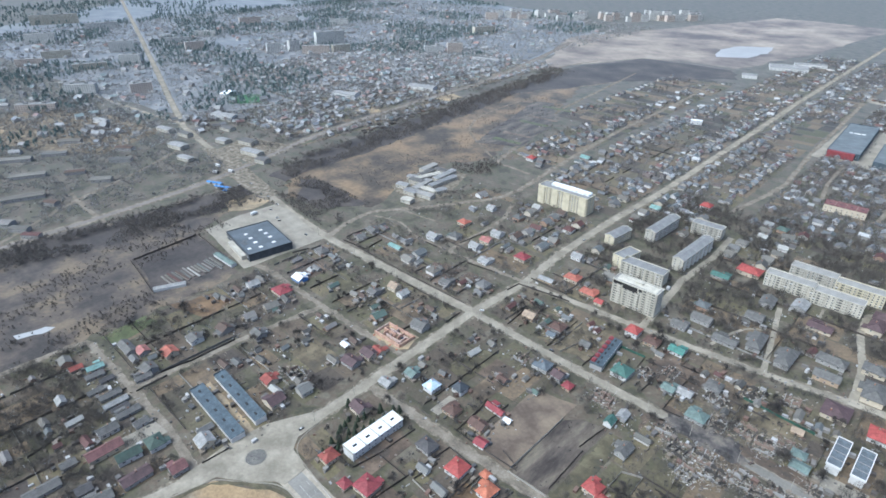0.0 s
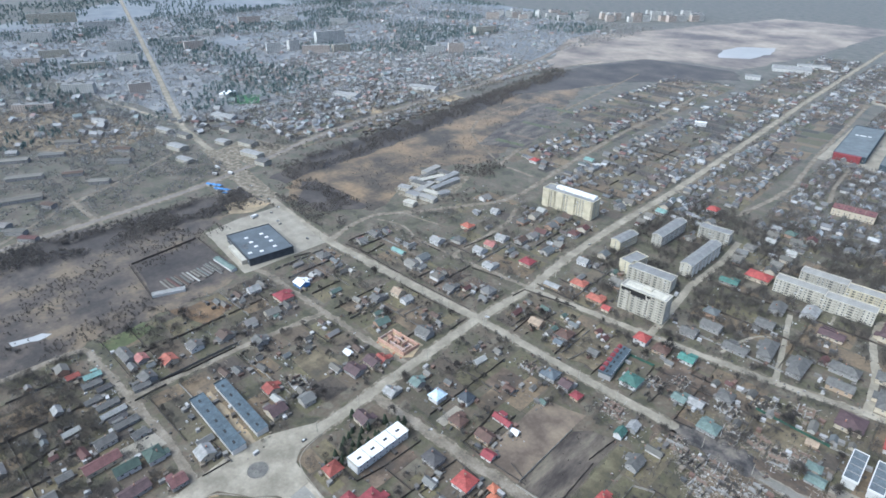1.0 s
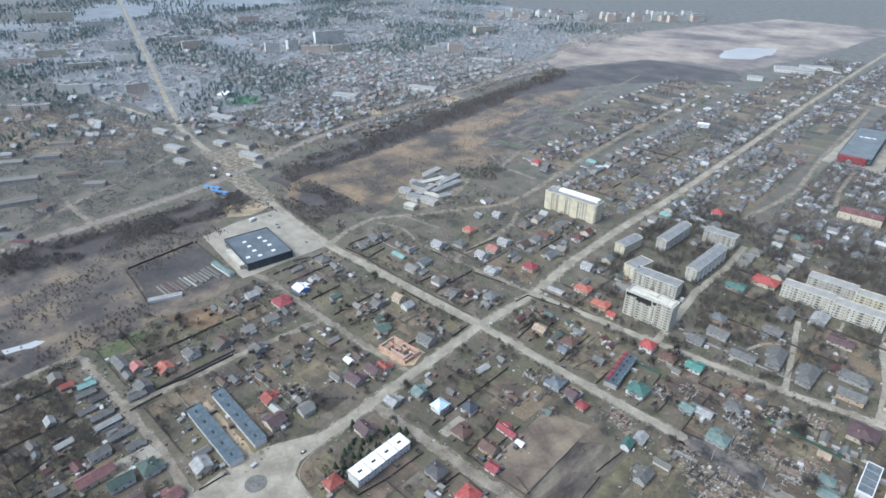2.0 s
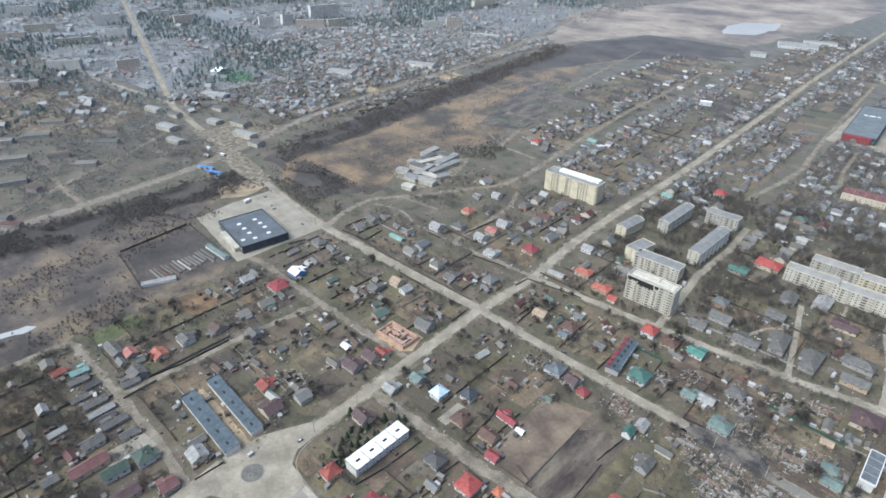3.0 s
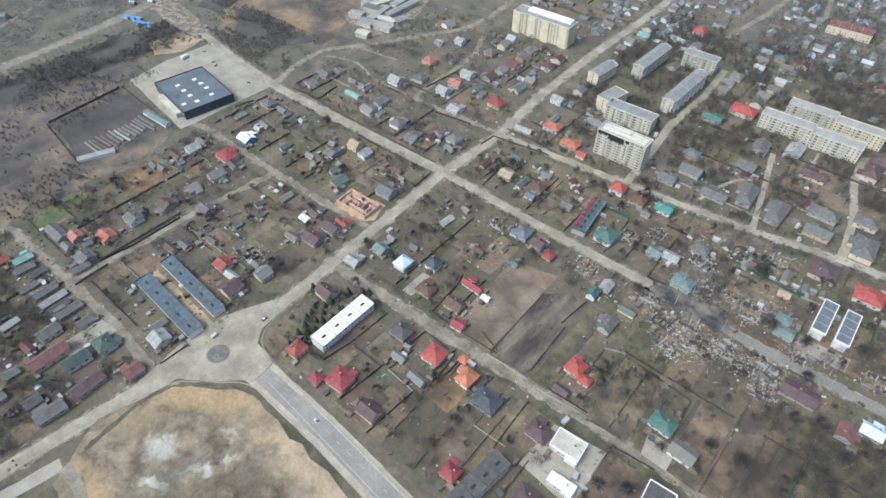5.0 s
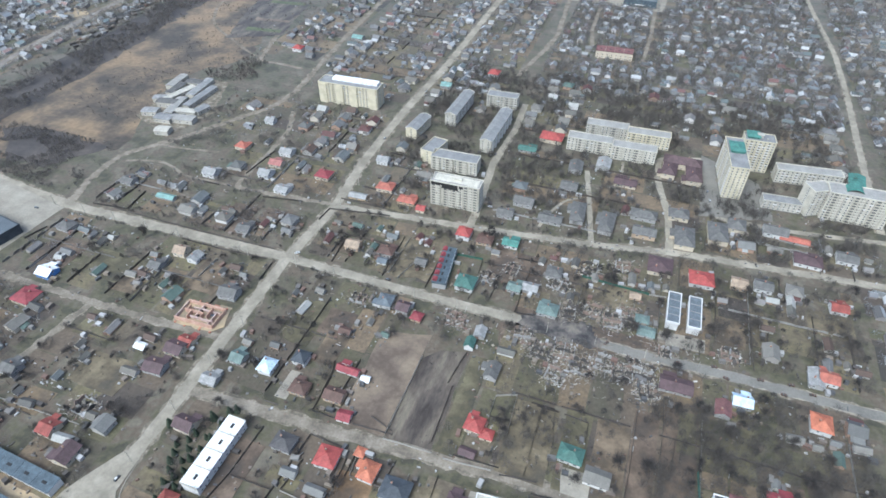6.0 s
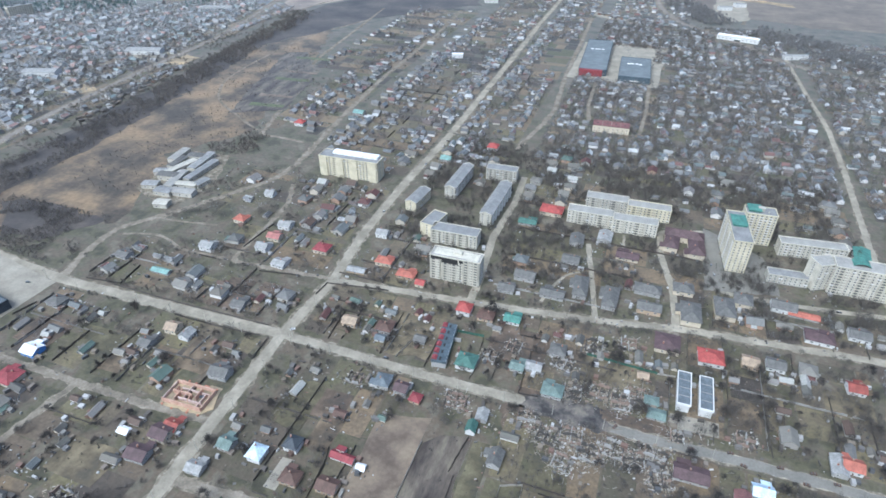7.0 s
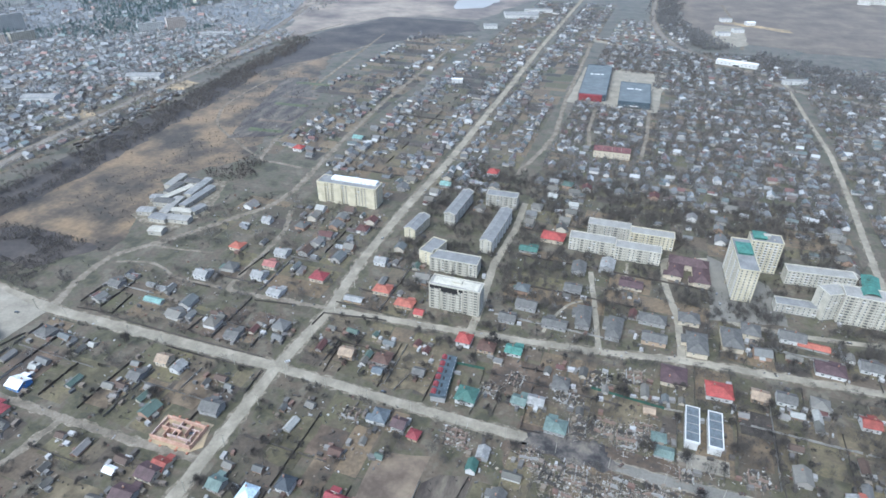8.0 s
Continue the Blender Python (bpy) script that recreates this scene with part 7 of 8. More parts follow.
def gardens(x0, x1, y0, y1, axis, width, fronts="ab", trees=3.0, houses=0.85, sheds=0.7, near=True, turf=0.75):
    """A block cut into strips along an axis, split mid-way; each garden has soil beds, a house at its street end, sheds, trees and a fence."""
    lo, hi = (x0, x1) if axis == "y" else (y0, y1)
    c = lo
    while c < hi - 6:
        w = min(hi - c, width * rng.uniform(0.8, 1.25))
        a0, a1 = (y0, y1) if axis == "y" else (x0, x1)
        mid = (a0 + a1) / 2 + rng.uniform(-6, 6)
        for end, (s0, s1) in (("a", (a0, mid)), ("b", (mid, a1))):
            cuts = sorted([s0, s1] + [s0 + (s1 - s0) * rng.uniform(0.25, 0.75) for _ in range(rng.choice((0, 1, 1, 2)))])
            for q0, q1 in zip(cuts, cuts[1:]):
                if rng.random() < turf:
                    box = (c + 0.4, c + w - 0.4, q0 + 0.3, q1 - 0.3) if axis == "y" else (q0 + 0.3, q1 - 0.3, c + 0.4, c + w - 0.4)
                    quad(plots if near else plots_far, *box, rng.uniform(0.035, 0.06))
            street = s0 if end == "a" else s1
            inward = 1 if end == "a" else -1
            spots = []
            if end in fronts and rng.random() < houses:
                spots.append(("house", street + inward * rng.uniform(8, 13), c + w * rng.uniform(0.35, 0.65)))
            while rng.random() < sheds and len(spots) < 4:
                spots.append(("shed", street + inward * rng.uniform(12, max(16, abs(s1 - s0) * 0.8)), c + w * rng.uniform(0.2, 0.8)))
            for _ in range(int(trees * rng.uniform(0.4, 1.6) + 0.5)):
                spots.append(("tree", rng.uniform(s0 + 1, s1 - 1), c + w * (rng.uniform(0.05, 0.95) if rng.random() < 0.4 else rng.choice((0.08, 0.92)))))
            for kind, along, across in spots:
                x, y = (across, along) if axis == "y" else (along, across)
                gap = {"house": 6.5, "shed": 4.0, "tree": 1.5}[kind]
                if taken(x, y, {"house": 6, "shed": 2.5, "tree": 0.2}[kind]) or road_gap(x, y) < gap:
                    continue
                away = math.hypot(x - HOME[0], y - HOME[1])
                turn = rng.choice((0, 90)) + rng.uniform(-6, 6)
                if kind == "house":
                    if near and away < 560 and counts["house"] < 300:
                        village_house(x, y, turn)
                    else:
                        far_house_spots.append((x, y, rng.uniform(5.5, 9.5), rng.uniform(4.5, 7), rng.uniform(3.6, 5.6), turn))
                elif kind == "shed":
                    if near and away < 420 and counts["shed"] < 230:
                        village_shed(x, y, turn)
                    else:
                        far_house_spots.append((x, y, rng.uniform(4, 8), rng.uniform(3, 5), rng.uniform(2.4, 3.4), turn))
                else:
                    if near and away < 380 and counts["tree"] < 330:
                        tree(x, y, size=rng.uniform(0.6, 1.1))
                        counts["tree"] += 1
                    else:
                        far_tree_spots.append((x, y, rng.uniform(4, 8)))
        if near and rng.random() < (0.45 if y0 < 200 else 0.2):
            p, q = ((c, y0 + 1), (c, y1 - 1)) if axis == "y" else ((x0 + 1, c), (x1 - 1, c))
            cut = rng.uniform(0.35, 1.0)
            p2 = (p[0] + (q[0] - p[0]) * cut, p[1] + (q[1] - p[1]) * cut)
            fence(*p, *p2)
        c += w
    if near and rng.random() < 0.7:
        m = (y0 + y1) / 2 if axis == "y" else (x0 + x1) / 2
        span = (x0, x1) if axis == "y" else (y0, y1)
        a = span[0] + (span[1] - span[0]) * rng.uniform(0.0, 0.3)
        b = span[0] + (span[1] - span[0]) * rng.uniform(0.6, 1.0)
        fence(*((a, m, b, m) if axis == "y" else (m, a, m, b)))


gardens(10, 92, -96, -7, "y", 17, houses=0.45)
gardens(149, 232, -96, -8, "y", 17, trees=3, houses=0.1, sheds=0.3)
gardens(232, 330, -96, -8, "y", 11, trees=4.5, houses=0.4, sheds=0.45)
gardens(14, 330, -170, -109, "y", 18, trees=2.5, houses=0.1, sheds=0.3)
gardens(10, 95, 8, 60, "y", 16, houses=0.5)
gardens(96, 240, 8, 70, "y", 17, houses=0.3)
gardens(240, 340, 8, 88, "y", 17)
gardens(-86, -9, -68, -8, "y", 15, houses=0.3)
gardens(-168, -98, -68, -10, "y", 16, fronts="b", houses=0.4)
gardens(-90, -9, -206, -82, "x", 18, houses=0.4)
gardens(-170, -102, -206, -84, "x", 17, fronts="b")
gardens(-168, -18, -330, -222, "y", 11, fronts="b", trees=3.0, sheds=0.8)
gardens(-100, -10, 8, 42, "y", 15, houses=0.3)
gardens(-165, -102, 8, 60, "y", 17, fronts="a", houses=0.6)
gardens(-100, -10, 52, 110, "x", 15, trees=2.5, houses=0.5)
gardens(-60, -12, 110, 195, "x", 15)
gardens(-150, -64, 112, 190, "x", 17, houses=0.5)
gardens(10, 62, 70, 160, "x", 16)
gardens(110, 250, 95, 186, "x", 19, trees=4, houses=0.25, sheds=0.5)
gardens(255, 360, 100, 140, "y", 17)
gardens(105, 250, 235, 300, "x", 18, trees=4, houses=0.5)
gardens(96, 145, 215, 300, "x", 15, trees=4)
gardens(15, 70, 262, 320, "x", 15)
gardens(250, 362, 225, 300, "x", 16, trees=4)
# further off
for x0, x1 in ((-112, -12), (-2, 70)):
    for y0 in range(225, 1300, 36):
        far = y0 > 520
        gardens(x0, x1, y0, y0 + 34, "x", 17 if not far else 20, trees=5.0, near=not far, houses=0.95, sheds=0.85, turf=0.95)
for y0 in range(300, 900, 40):
    gardens(92, 365, y0, y0 + 38, "y", 15, trees=9, near=y0 < 340, houses=0.75, sheds=0.45, turf=0.6)
for y0 in range(110, 860, 40):
    gardens(384, 800, y0, y0 + 38, "y", 16, trees=8.0, near=False, houses=0.75, sheds=0.4, turf=0.5)
for y0 in range(280, 860, 34):
    gardens(-260 if y0 > 480 else -205, -135, y0, y0 + 32, "x", 18, trees=4.5, near=False, houses=0.6, sheds=0.5, turf=0.9)
for y0 in range(900, 1120, 40):
    gardens(90, 230, y0, y0 + 38, "y", 18, trees=2.5, near=False, houses=0.9)
for y0 in range(-330, 100, 44):
    gardens(345, 640, y0, y0 + 40, "y", 18, trees=2.5, near=False, houses=0.9)
for x0 in range(-560, -420, 30):
    gardens(x0, x0 + 28, 130, 420, "x", 20, trees=5, near=False, houses=0.7, sheds=0.4)
for x0 in range(-900, -560, 32):
    gardens(x0, x0 + 30, 250, 760, "x", 22, trees=6, near=False, houses=0.7, sheds=0.4)
for x0 in range(-640, -470, 30):
    gardens(x0, x0 + 28, 440, 800, "x", 20, trees=5, near=False, houses=0.7, sheds=0.4)


def scattered(x0, x1, y0, y1, n, seed):
    """More houses and sheds between the strips, where there is room."""
    q = random.Random(seed)
    for _ in range(n):
        x, y = q.uniform(x0, x1), q.uniform(y0, y1)
        if road_gap(x, y) > 4 and not taken(x, y, 3):
            big = q.random() < 0.5
            far_house_spots.append((x, y, q.uniform(6, 10) if big else q.uniform(3, 6), q.uniform(5, 7) if big else q.uniform(2.5, 4), q.uniform(3.4, 5.6) if big else q.uniform(2.2, 3.2), q.choice((0, 90)) + q.uniform(-8, 8)))
        if q.random() < 0.9:
            far_tree_spots.append((x + q.uniform(-6, 6), y + q.uniform(-6, 6), q.uniform(3.5, 8)))


scattered(94, 364, 300, 880, 420, 61)
scattered(384, 640, 110, 800, 300, 62)
for x0, x1 in ((-44, -12), (4, 38), (-120, -98), (-182, -150)):
    scattered(x0, x1, 260 if x1 > -130 else 300, 1200 if x1 > -60 else 840, 150, 70 + x1)
scattered(-900, -560, 250, 800, 900, 65)
scattered(-620, -470, 130, 780, 300, 66)
if plots.v:
    single("garden_plots", plots.mesh("garden_plots", M_PLOT), "brown beds and thin winter turf of gardens", "garden", kind="stuff")
single("garden_plots", plots_far.mesh("garden_plots", M_STRIP), "brown beds and thin turf of distant gardens", "garden", kind="stuff")


def far_houses(name, spots, label, wall=M_FAR_WALL, cover=M_FAR_ROOF):
    """Walls and gabled roofs of many distant houses in one mesh."""
    s = Shape()
    for x, y, w, d, h, turn in spots:
        c, n = math.cos(radians(turn)), math.sin(radians(turn))

        def at(px, py, z):
            return (x + c * px - n * py, y + n * px + c * py, z)

        a, b, e = w / 2, d / 2, h * 0.6
        s.add([at(-a, -b, 0), at(a, -b, 0), at(a, b, 0), at(-a, b, 0), at(-a, -b, e), at(a, -b, e), at(a, b, e), at(-a, b, e), at(-a, 0, h), at(a, 0, h)], [(0, 1, 5, 4), (2, 3, 7, 6), (1, 2, 6, 9, 5), (3, 0, 4, 8, 7)], 0)
        o = 0.4
        for sg in (-1, 1):
            s.add([at(-a - o, sg * (b + o), e - 0.2), at(a + o, sg * (b + o), e - 0.2), at(a + o, 0, h + 0.12), at(-a - o, 0, h + 0.12)], [(0, 1, 2, 3)], 1)
    single(name, s.mesh(name, wall, cover), label, "houses", kind="stuff")


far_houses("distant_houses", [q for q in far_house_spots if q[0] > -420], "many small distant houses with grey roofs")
# houses past the railway use the palette with haze painted in
far_houses("distant_houses", [q for q in far_house_spots if q[0] <= -420], "many small houses beyond the railway, roofs paled for haze", M_TOWN_WALL, M_TOWN_ROOF)

# ---------------------------------------------------------------- fences that stand out
FENCES_SOUTH = [(54, -140, 55, -113), (54, -140, 51, -156), (51, -156, 37, -156), (55, -140, 76, -140), (76, -140, 74, -166), (76, -140, 79, -109), (98, -140, 96, -170), (104, -123, 104, -112), (79, -109, 97, -110), (47, -100, 55, -100), (185, -105, 194, -105), (106, -122, 122, -122), (122, -122, 123, -108), (102, -138, 101, -114), (80, -138, 82, -122), (145, -138, 144, -108), (166, -130, 164, -107), (186, -121, 186, -103), (186, -102, 206, -100)]
FENCES_CENTRE = [(73, -97, 71, -72), (71, -72, 69, -65), (73, -97, 87, -97), (102, -90, 115, -94), (-5, -24, -6, -8), (131, -58, 134, -35), (178, -56, 189, -56), (170, -98, 187, -96), (175, -55, 187, -55), (187, -55, 190, -76), (192, -56, 204, -57), (204, -57, 205, -78), (135, -93, 134, -59), (95, -97, 116, -96), (73, -97, 72, -75), (147, -96, 169, -95), (157, -70, 167, -69)]
FENCES_EAST = [(221, 76, 222, 47), (240, 59, 240, 88), (261, 67, 262, 40), (262, 40, 261, 24), (281, 50, 281, 26), (281, 26, 282, 5), (298, 56, 299, 89), (292, 51, 288, 16), (315, 59, 315, 26), (255, 20, 254, 4), (202, 50, 201, 72), (177, 46, 174, 61), (225, 45, 225, 81), (225, -97, 226, -69), (226, -69, 226, -41), (238, -84, 239, -49), (239, -49, 238, -30), (256, -66, 257, -42), (244, -69, 245, -50)]
FENCES_WEST = [(-144, 4, -99, 3), (-99, 3, -76, 3), (-76, 3, -12, 4), (-54, 8, -55, 54), (-134, 6, -137, 28), (-162, 3, -134, 6), (-81, 74, -78, 110), (-76, -50, -75, -29), (-76, -8, -47, -8), (-47, -8, -12, -6), (-175, -44, -171, -29), (-52, 52, -22, 57), (-106, 54, -91, 54), (-100, -195, -97, -175), (-97, -175, -97, -143), (-34, -196, -8, -195), (-10, -211, -9, -195), (-93, -213, -94, -193), (-82, -276, -87, -257)]
FENCES_NORTH = [(1, 56, 45, 63), (1, 56, 0, 42), (29, 6, 27, 33), (17, 42, 38, 42), (65, 5, 64, 45), (94, 4, 94, 42), (121, 28, 120, 41), (141, 50, 137, 68), (141, 50, 158, 51), (165, 30, 165, 47), (3, 70, 38, 70), (151, 3, 162, 4), (151, 3, 151, 16), (166, 28, 166, 47), (122, 4, 122, 20), (142, 52, 140, 64)]
FENCES_PALE = [(80, -139, 98, -140), (-148, -65, -147, -51), (-42, -35, -41, -17), (49, 12, 48, 33), (75, 6, 79, 22), (122, 6, 124, 25), (224, 45, 234, 46), (157, -72, 157, -57), (157, -57, 167, -53), (167, -53, 168, -78), (106, -122, 105, -113), (-88, -145, -50, -144), (-50, -144, -30, -143)]
for rows in (FENCES_SOUTH, FENCES_CENTRE, FENCES_EAST, FENCES_WEST, FENCES_NORTH):
    for row in rows:
        fence(*row, M_DARK_FENCE, 1.4, "dark weathered board fence between gardens")
for row in FENCES_PALE:
    fence(*row, M_WHITE_FENCE, 1.5, "pale concrete panel fence")
for row in ((131.5, -135, 131.5, -112), (131.5, -135, 149, -134), (112.6, -97, 112.2, -46), (143, -99.5, 166, -97.5), (112.5, -99.3, 137, -98.6)):
    fence(*row, M_WHITE_FENCE, 1.5, "pale concrete panel fence")
for row in ((183, 47, 224, 45), (103, 40, 120, 41), (103, 40, 106, 8)):
    fence(*row, M_GREEN_FENCE, 2.0, "green sheet metal fence")
fence(255.4, -66, 257, -86, M_ROOF["teal"], 2.6, "bright green net fence")
for row in ((-262, -148, -268, -88), (-262, -150, -196, -158), (-268, -86, -196, -90), (-100, -208, -100, -140)):
    fence(*row, M_FENCE, 1.8)

for x, y in ((24, -140), (28, -148), (30, -154), (34, -146), (33, -128), (36, -120), (29, -136), (26, -132), (35, -112), (37, -138), (38, -110), (31, -161), (22, -136), (25, -144), (30, -142), (34, -134), (32, -150), (36, -128), (27, -128), (33, -140), (36, -154), (30, -118), (12, -128)):
    conifer(x, y, rng.uniform(0.7, 1.1))

# ---------------------------------------------------------------- woods, scrub and the far town
r = np.random.RandomState(5)


def belt(line, width, step, low, high):
    out = []
    for (ax, ay), (bx, by) in zip(line, line[1:]):
        d = math.hypot(bx - ax, by - ay)
        nx, ny = -(by - ay) / d, (bx - ax) / d
        for _ in range(int(d * width / step**2)):
            k, o = r.uniform(), (r.uniform(-0.5, 0.5) + r.normal(0, 0.12)) * width
            x, y = ax + (bx - ax) * k + nx * o, ay + (by - ay) * k + ny * o
            if noise.noise((x * 0.035, y * 0.035, 6.0)) > -0.25 and road_gap(x, y) > 1.0 and not taken(x, y, 1):
                out.append((x, y, r.uniform(low, high)))
    return out


def filled(x0, x1, y0, y1, n, low, high, clear=2.0, grain=0.02, floor=-0.12):
    out = []
    for _ in range(n):
        x, y = r.uniform(x0, x1), r.uniform(y0, y1)
        if noise.noise((x * grain, y * grain, 3.0)) < floor:
            continue
        if road_gap(x, y) > clear and not taken(x, y, 1):
            out.append((x, y, r.uniform(low, high)))
    return out


rail = [(-410, -420), (-338, -209), (-327, -120), (-322, -2)]
rail_north = [(-336, 46), (-356, 98), (-362, 200), (-384, 400), (-410, 600), (-440, 760)]
wood("tree_belt", belt(rail, 44, 2.3, 3, 7.5), M_BELT, "belt of bare grey-brown trees along the railway", 36, 0.14, spread=0.42)
wood("tree_belt", belt(rail_north, 44, 2.9, 3, 8), M_BELT, "belt of bare grey-brown trees along the railway", 32, 0.15, spread=0.42)
wood("tree_belt", belt([(-264, 28), (-264, 74)], 92, 2.2, 2, 4.5), M_BELT, "dense bare thicket on the meadow", 40, 0.09, low=0.1)
wood("tree_belt", belt([(-300, 10), (-250, 16), (-200, 14), (-192, 30)], 22, 2.4, 3, 6), M_BELT, "bare grey-brown thicket beside the street", 44, 0.1)
wood("tree_belt", belt([(-262, -290), (-250, -190), (-282, -110), (-292, -60)], 60, 3.4, 1.5, 4), M_SCRUB, "bare scrub on rough ground", 36, 0.09, low=0.1)
wood("tree_belt", belt([(-192, -160), (-178, -215), (-200, -290)], 30, 3.2, 2, 5), M_SCRUB, "bare scrub on rough ground", 40, 0.09, low=0.1)
wood("tree_belt", belt([(-270, 110), (-250, 200), (-260, 280), (-300, 420), (-330, 560)], 90, 7.0, 1.0, 3), M_SCRUB, "scattered bare bushes on the meadow", 30, 0.09, low=0.05)
wood("tree_belt", belt([(-212, 205), (-180, 240), (-205, 262)], 30, 3.0, 3, 6), M_SCRUB, "bare thicket behind the workshops", 40, 0.1)
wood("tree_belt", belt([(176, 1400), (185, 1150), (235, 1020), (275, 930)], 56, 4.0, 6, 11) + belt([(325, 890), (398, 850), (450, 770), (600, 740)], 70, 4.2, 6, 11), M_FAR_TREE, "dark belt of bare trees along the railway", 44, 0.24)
wood("street_trees", belt([(-12, -150), (-6, -110), (-8, -30), (-9, 40)], 5, 4.0, 3, 6) + belt([(10, -6.5), (150, -8.5)], 4, 3.2, 2.5, 5.5) + belt([(-160, 6), (-20, 8)], 5, 3.6, 2.5, 5.5) + belt([(-160, -10), (-20, -8)], 5, 4.2, 2.5, 5.5) + belt([(20, 72), (100, 78), (360, 112)], 7, 3.2, 3, 7) + belt([(100, 64), (230, 80)], 5, 4.0, 2.5, 5), M_SCRUB, "bare street trees along the verges", 80, 0.06, low=0.12, spread=0.42)
# trees past the railway take the haze-paled twig colour
wood("garden_trees", [q for q in far_tree_spots if q[0] <= -420], M_TOWN_TREE, "bare garden trees beyond the railway, coloured pale for haze", 14, 0.24, low=0.08, spread=0.48, core=0.2)
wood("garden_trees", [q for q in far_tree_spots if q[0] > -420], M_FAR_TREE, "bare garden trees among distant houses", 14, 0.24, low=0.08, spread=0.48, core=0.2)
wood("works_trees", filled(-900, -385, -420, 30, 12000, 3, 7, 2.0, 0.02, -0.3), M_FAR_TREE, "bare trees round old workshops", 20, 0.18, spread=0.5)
wood("works_trees", filled(-640, -400, 60, 600, 3400, 4, 8), M_BELT, "bare trees behind the roadside yards", 22, 0.2, spread=0.45)
wood("court_trees", filled(10, 360, 96, 330, 4200, 4, 10, 1.5, 0.03, -0.2), M_SCRUB, "bare courtyard trees between blocks of flats", 90, 0.075, low=0.12, spread=0.44)
wood("garden_thicket", filled(-168, -20, -330, -216, 2300, 3, 7, 1.0, 0.03, -0.3) + filled(-168, -100, -206, -84, 260, 3, 7, 1.0, 0.04, 0.0) + filled(232, 335, -96, -10, 1000, 3, 8, 1.0, 0.04, -0.2) + filled(240, 340, 10, 88, 420, 3, 7, 1.0, 0.04, -0.1) + filled(186, 340, -172, -104, 520, 3, 7, 1.0, 0.04, -0.1) + filled(150, 232, -96, -36, 240, 2, 5, 1.0, 0.05, 0.0), M_SCRUB, "thick bare trees and bushes in old gardens", 84, 0.06, low=0.06, spread=0.5, core=0.3)
wood("ruin_trees", filled(150, 250, -90, 60, 420, 4, 7), M_SCRUB, "bare trees among broken houses", 40, 0.08)
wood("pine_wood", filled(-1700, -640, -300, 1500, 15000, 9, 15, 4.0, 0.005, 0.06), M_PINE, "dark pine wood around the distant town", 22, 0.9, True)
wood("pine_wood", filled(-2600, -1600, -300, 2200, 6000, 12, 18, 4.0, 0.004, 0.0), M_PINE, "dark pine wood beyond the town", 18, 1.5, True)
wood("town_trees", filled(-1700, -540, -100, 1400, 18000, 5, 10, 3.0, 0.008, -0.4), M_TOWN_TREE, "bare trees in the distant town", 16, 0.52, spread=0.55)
wood("village_trees", filled(92, 372, 290, 900, 6500, 4, 9, 1.0, 0.02, -0.35) + filled(384, 640, 110, 760, 4500, 4, 9, 1.0, 0.02, -0.35), M_BELT, "bare garden trees between the village houses", 30, 0.14, low=0.08, spread=0.5)
wood("village_trees", filled(-110, 70, 230, 1250, 3000, 3, 7, 1.0, 0.015, -0.05) + filled(-235, -135, 290, 860, 900, 3, 7, 1.0, 0.015, 0.0), M_BELT, "bare garden trees along the strip fields", 28, 0.14, low=0.08, spread=0.5)


def far_flats(x, y, length, depth, storeys, turn, mat):
    t = thing("distant_flats", pose(x, y, 0, 0, 0, turn), "distant pale block of flats among trees", "apartment building", "distant blocks of flats")
    h = storeys * 2.8 + 1
    s = Shape().box(0, 0, -0.2, length, depth, h + 0.2)
    part("wall", s.mesh("wall", mat), t)
    part("roof", Shape().box(0, 0, h, length - 0.6, depth - 0.6, 0.15).box(length * 0.2, 0, h, 5, 4, 2.4).box(-length * 0.25, 0, h, 5, 4, 2.4).mesh("roof", M_BITUMEN), t)
    s, n = Shape(), int(length / 3.4)
    for k in range(storeys):
        for i in range(n):
            s.box((i + 0.5) * length / n - length / 2, -depth / 2, 1.7 + k * 2.8, 1.5, 0.12, 1.4)
        for i in range(3):
            s.box(length / 2, (i - 1) * depth / 3.4, 1.7 + k * 2.8, 0.12, 1.5, 1.4)
    tagged(part("window_grid", s.mesh("window_grid", M_GLASS), t), kind="stuff")


FAR_FLATS = [(-1473, 118, 66, 14, 8), (-1209, 25, 50, 14, 5), (-1265, 90, 56, 14, 5), (-1240, 215, 50, 14, 8), (-1085, 175, 40, 14, 7), (-838, 95, 34, 16, 6), (-1096, 100, 60, 12, 4), (-1250, 348, 56, 12, 5), (-1299, 444, 50, 12, 5), (-1138, 336, 40, 14, 7), (-1790, 240, 120, 14, 9), (-1600, 300, 80, 14, 6), (-900, 20, 50, 14, 6), (-836, -64, 56, 12, 4), (-940, 20, 40, 14, 5)]
FAR_FLATS_NORTH = [(-985, 446, 30, 16, 8), (-982, 496, 24, 16, 8), (-919, 513, 60, 13, 6), (-890, 560, 40, 13, 6), (-985, 600, 70, 15, 11), (-733, 700, 44, 13, 6), (-705, 738, 34, 14, 8), (-829, 985, 60, 16, 7), (-1365, 732, 50, 14, 6), (-1219, 805, 50, 14, 6), (-1420, 640, 60, 14, 6)]
for i, row in enumerate(FAR_FLATS + FAR_FLATS_NORTH):
    far_flats(*row, rng.uniform(52, 78), (M_FAR_PANEL, M_FAR_BLUSH, M_WHITE_PANEL, M_FAR_PANEL)[i % 4])
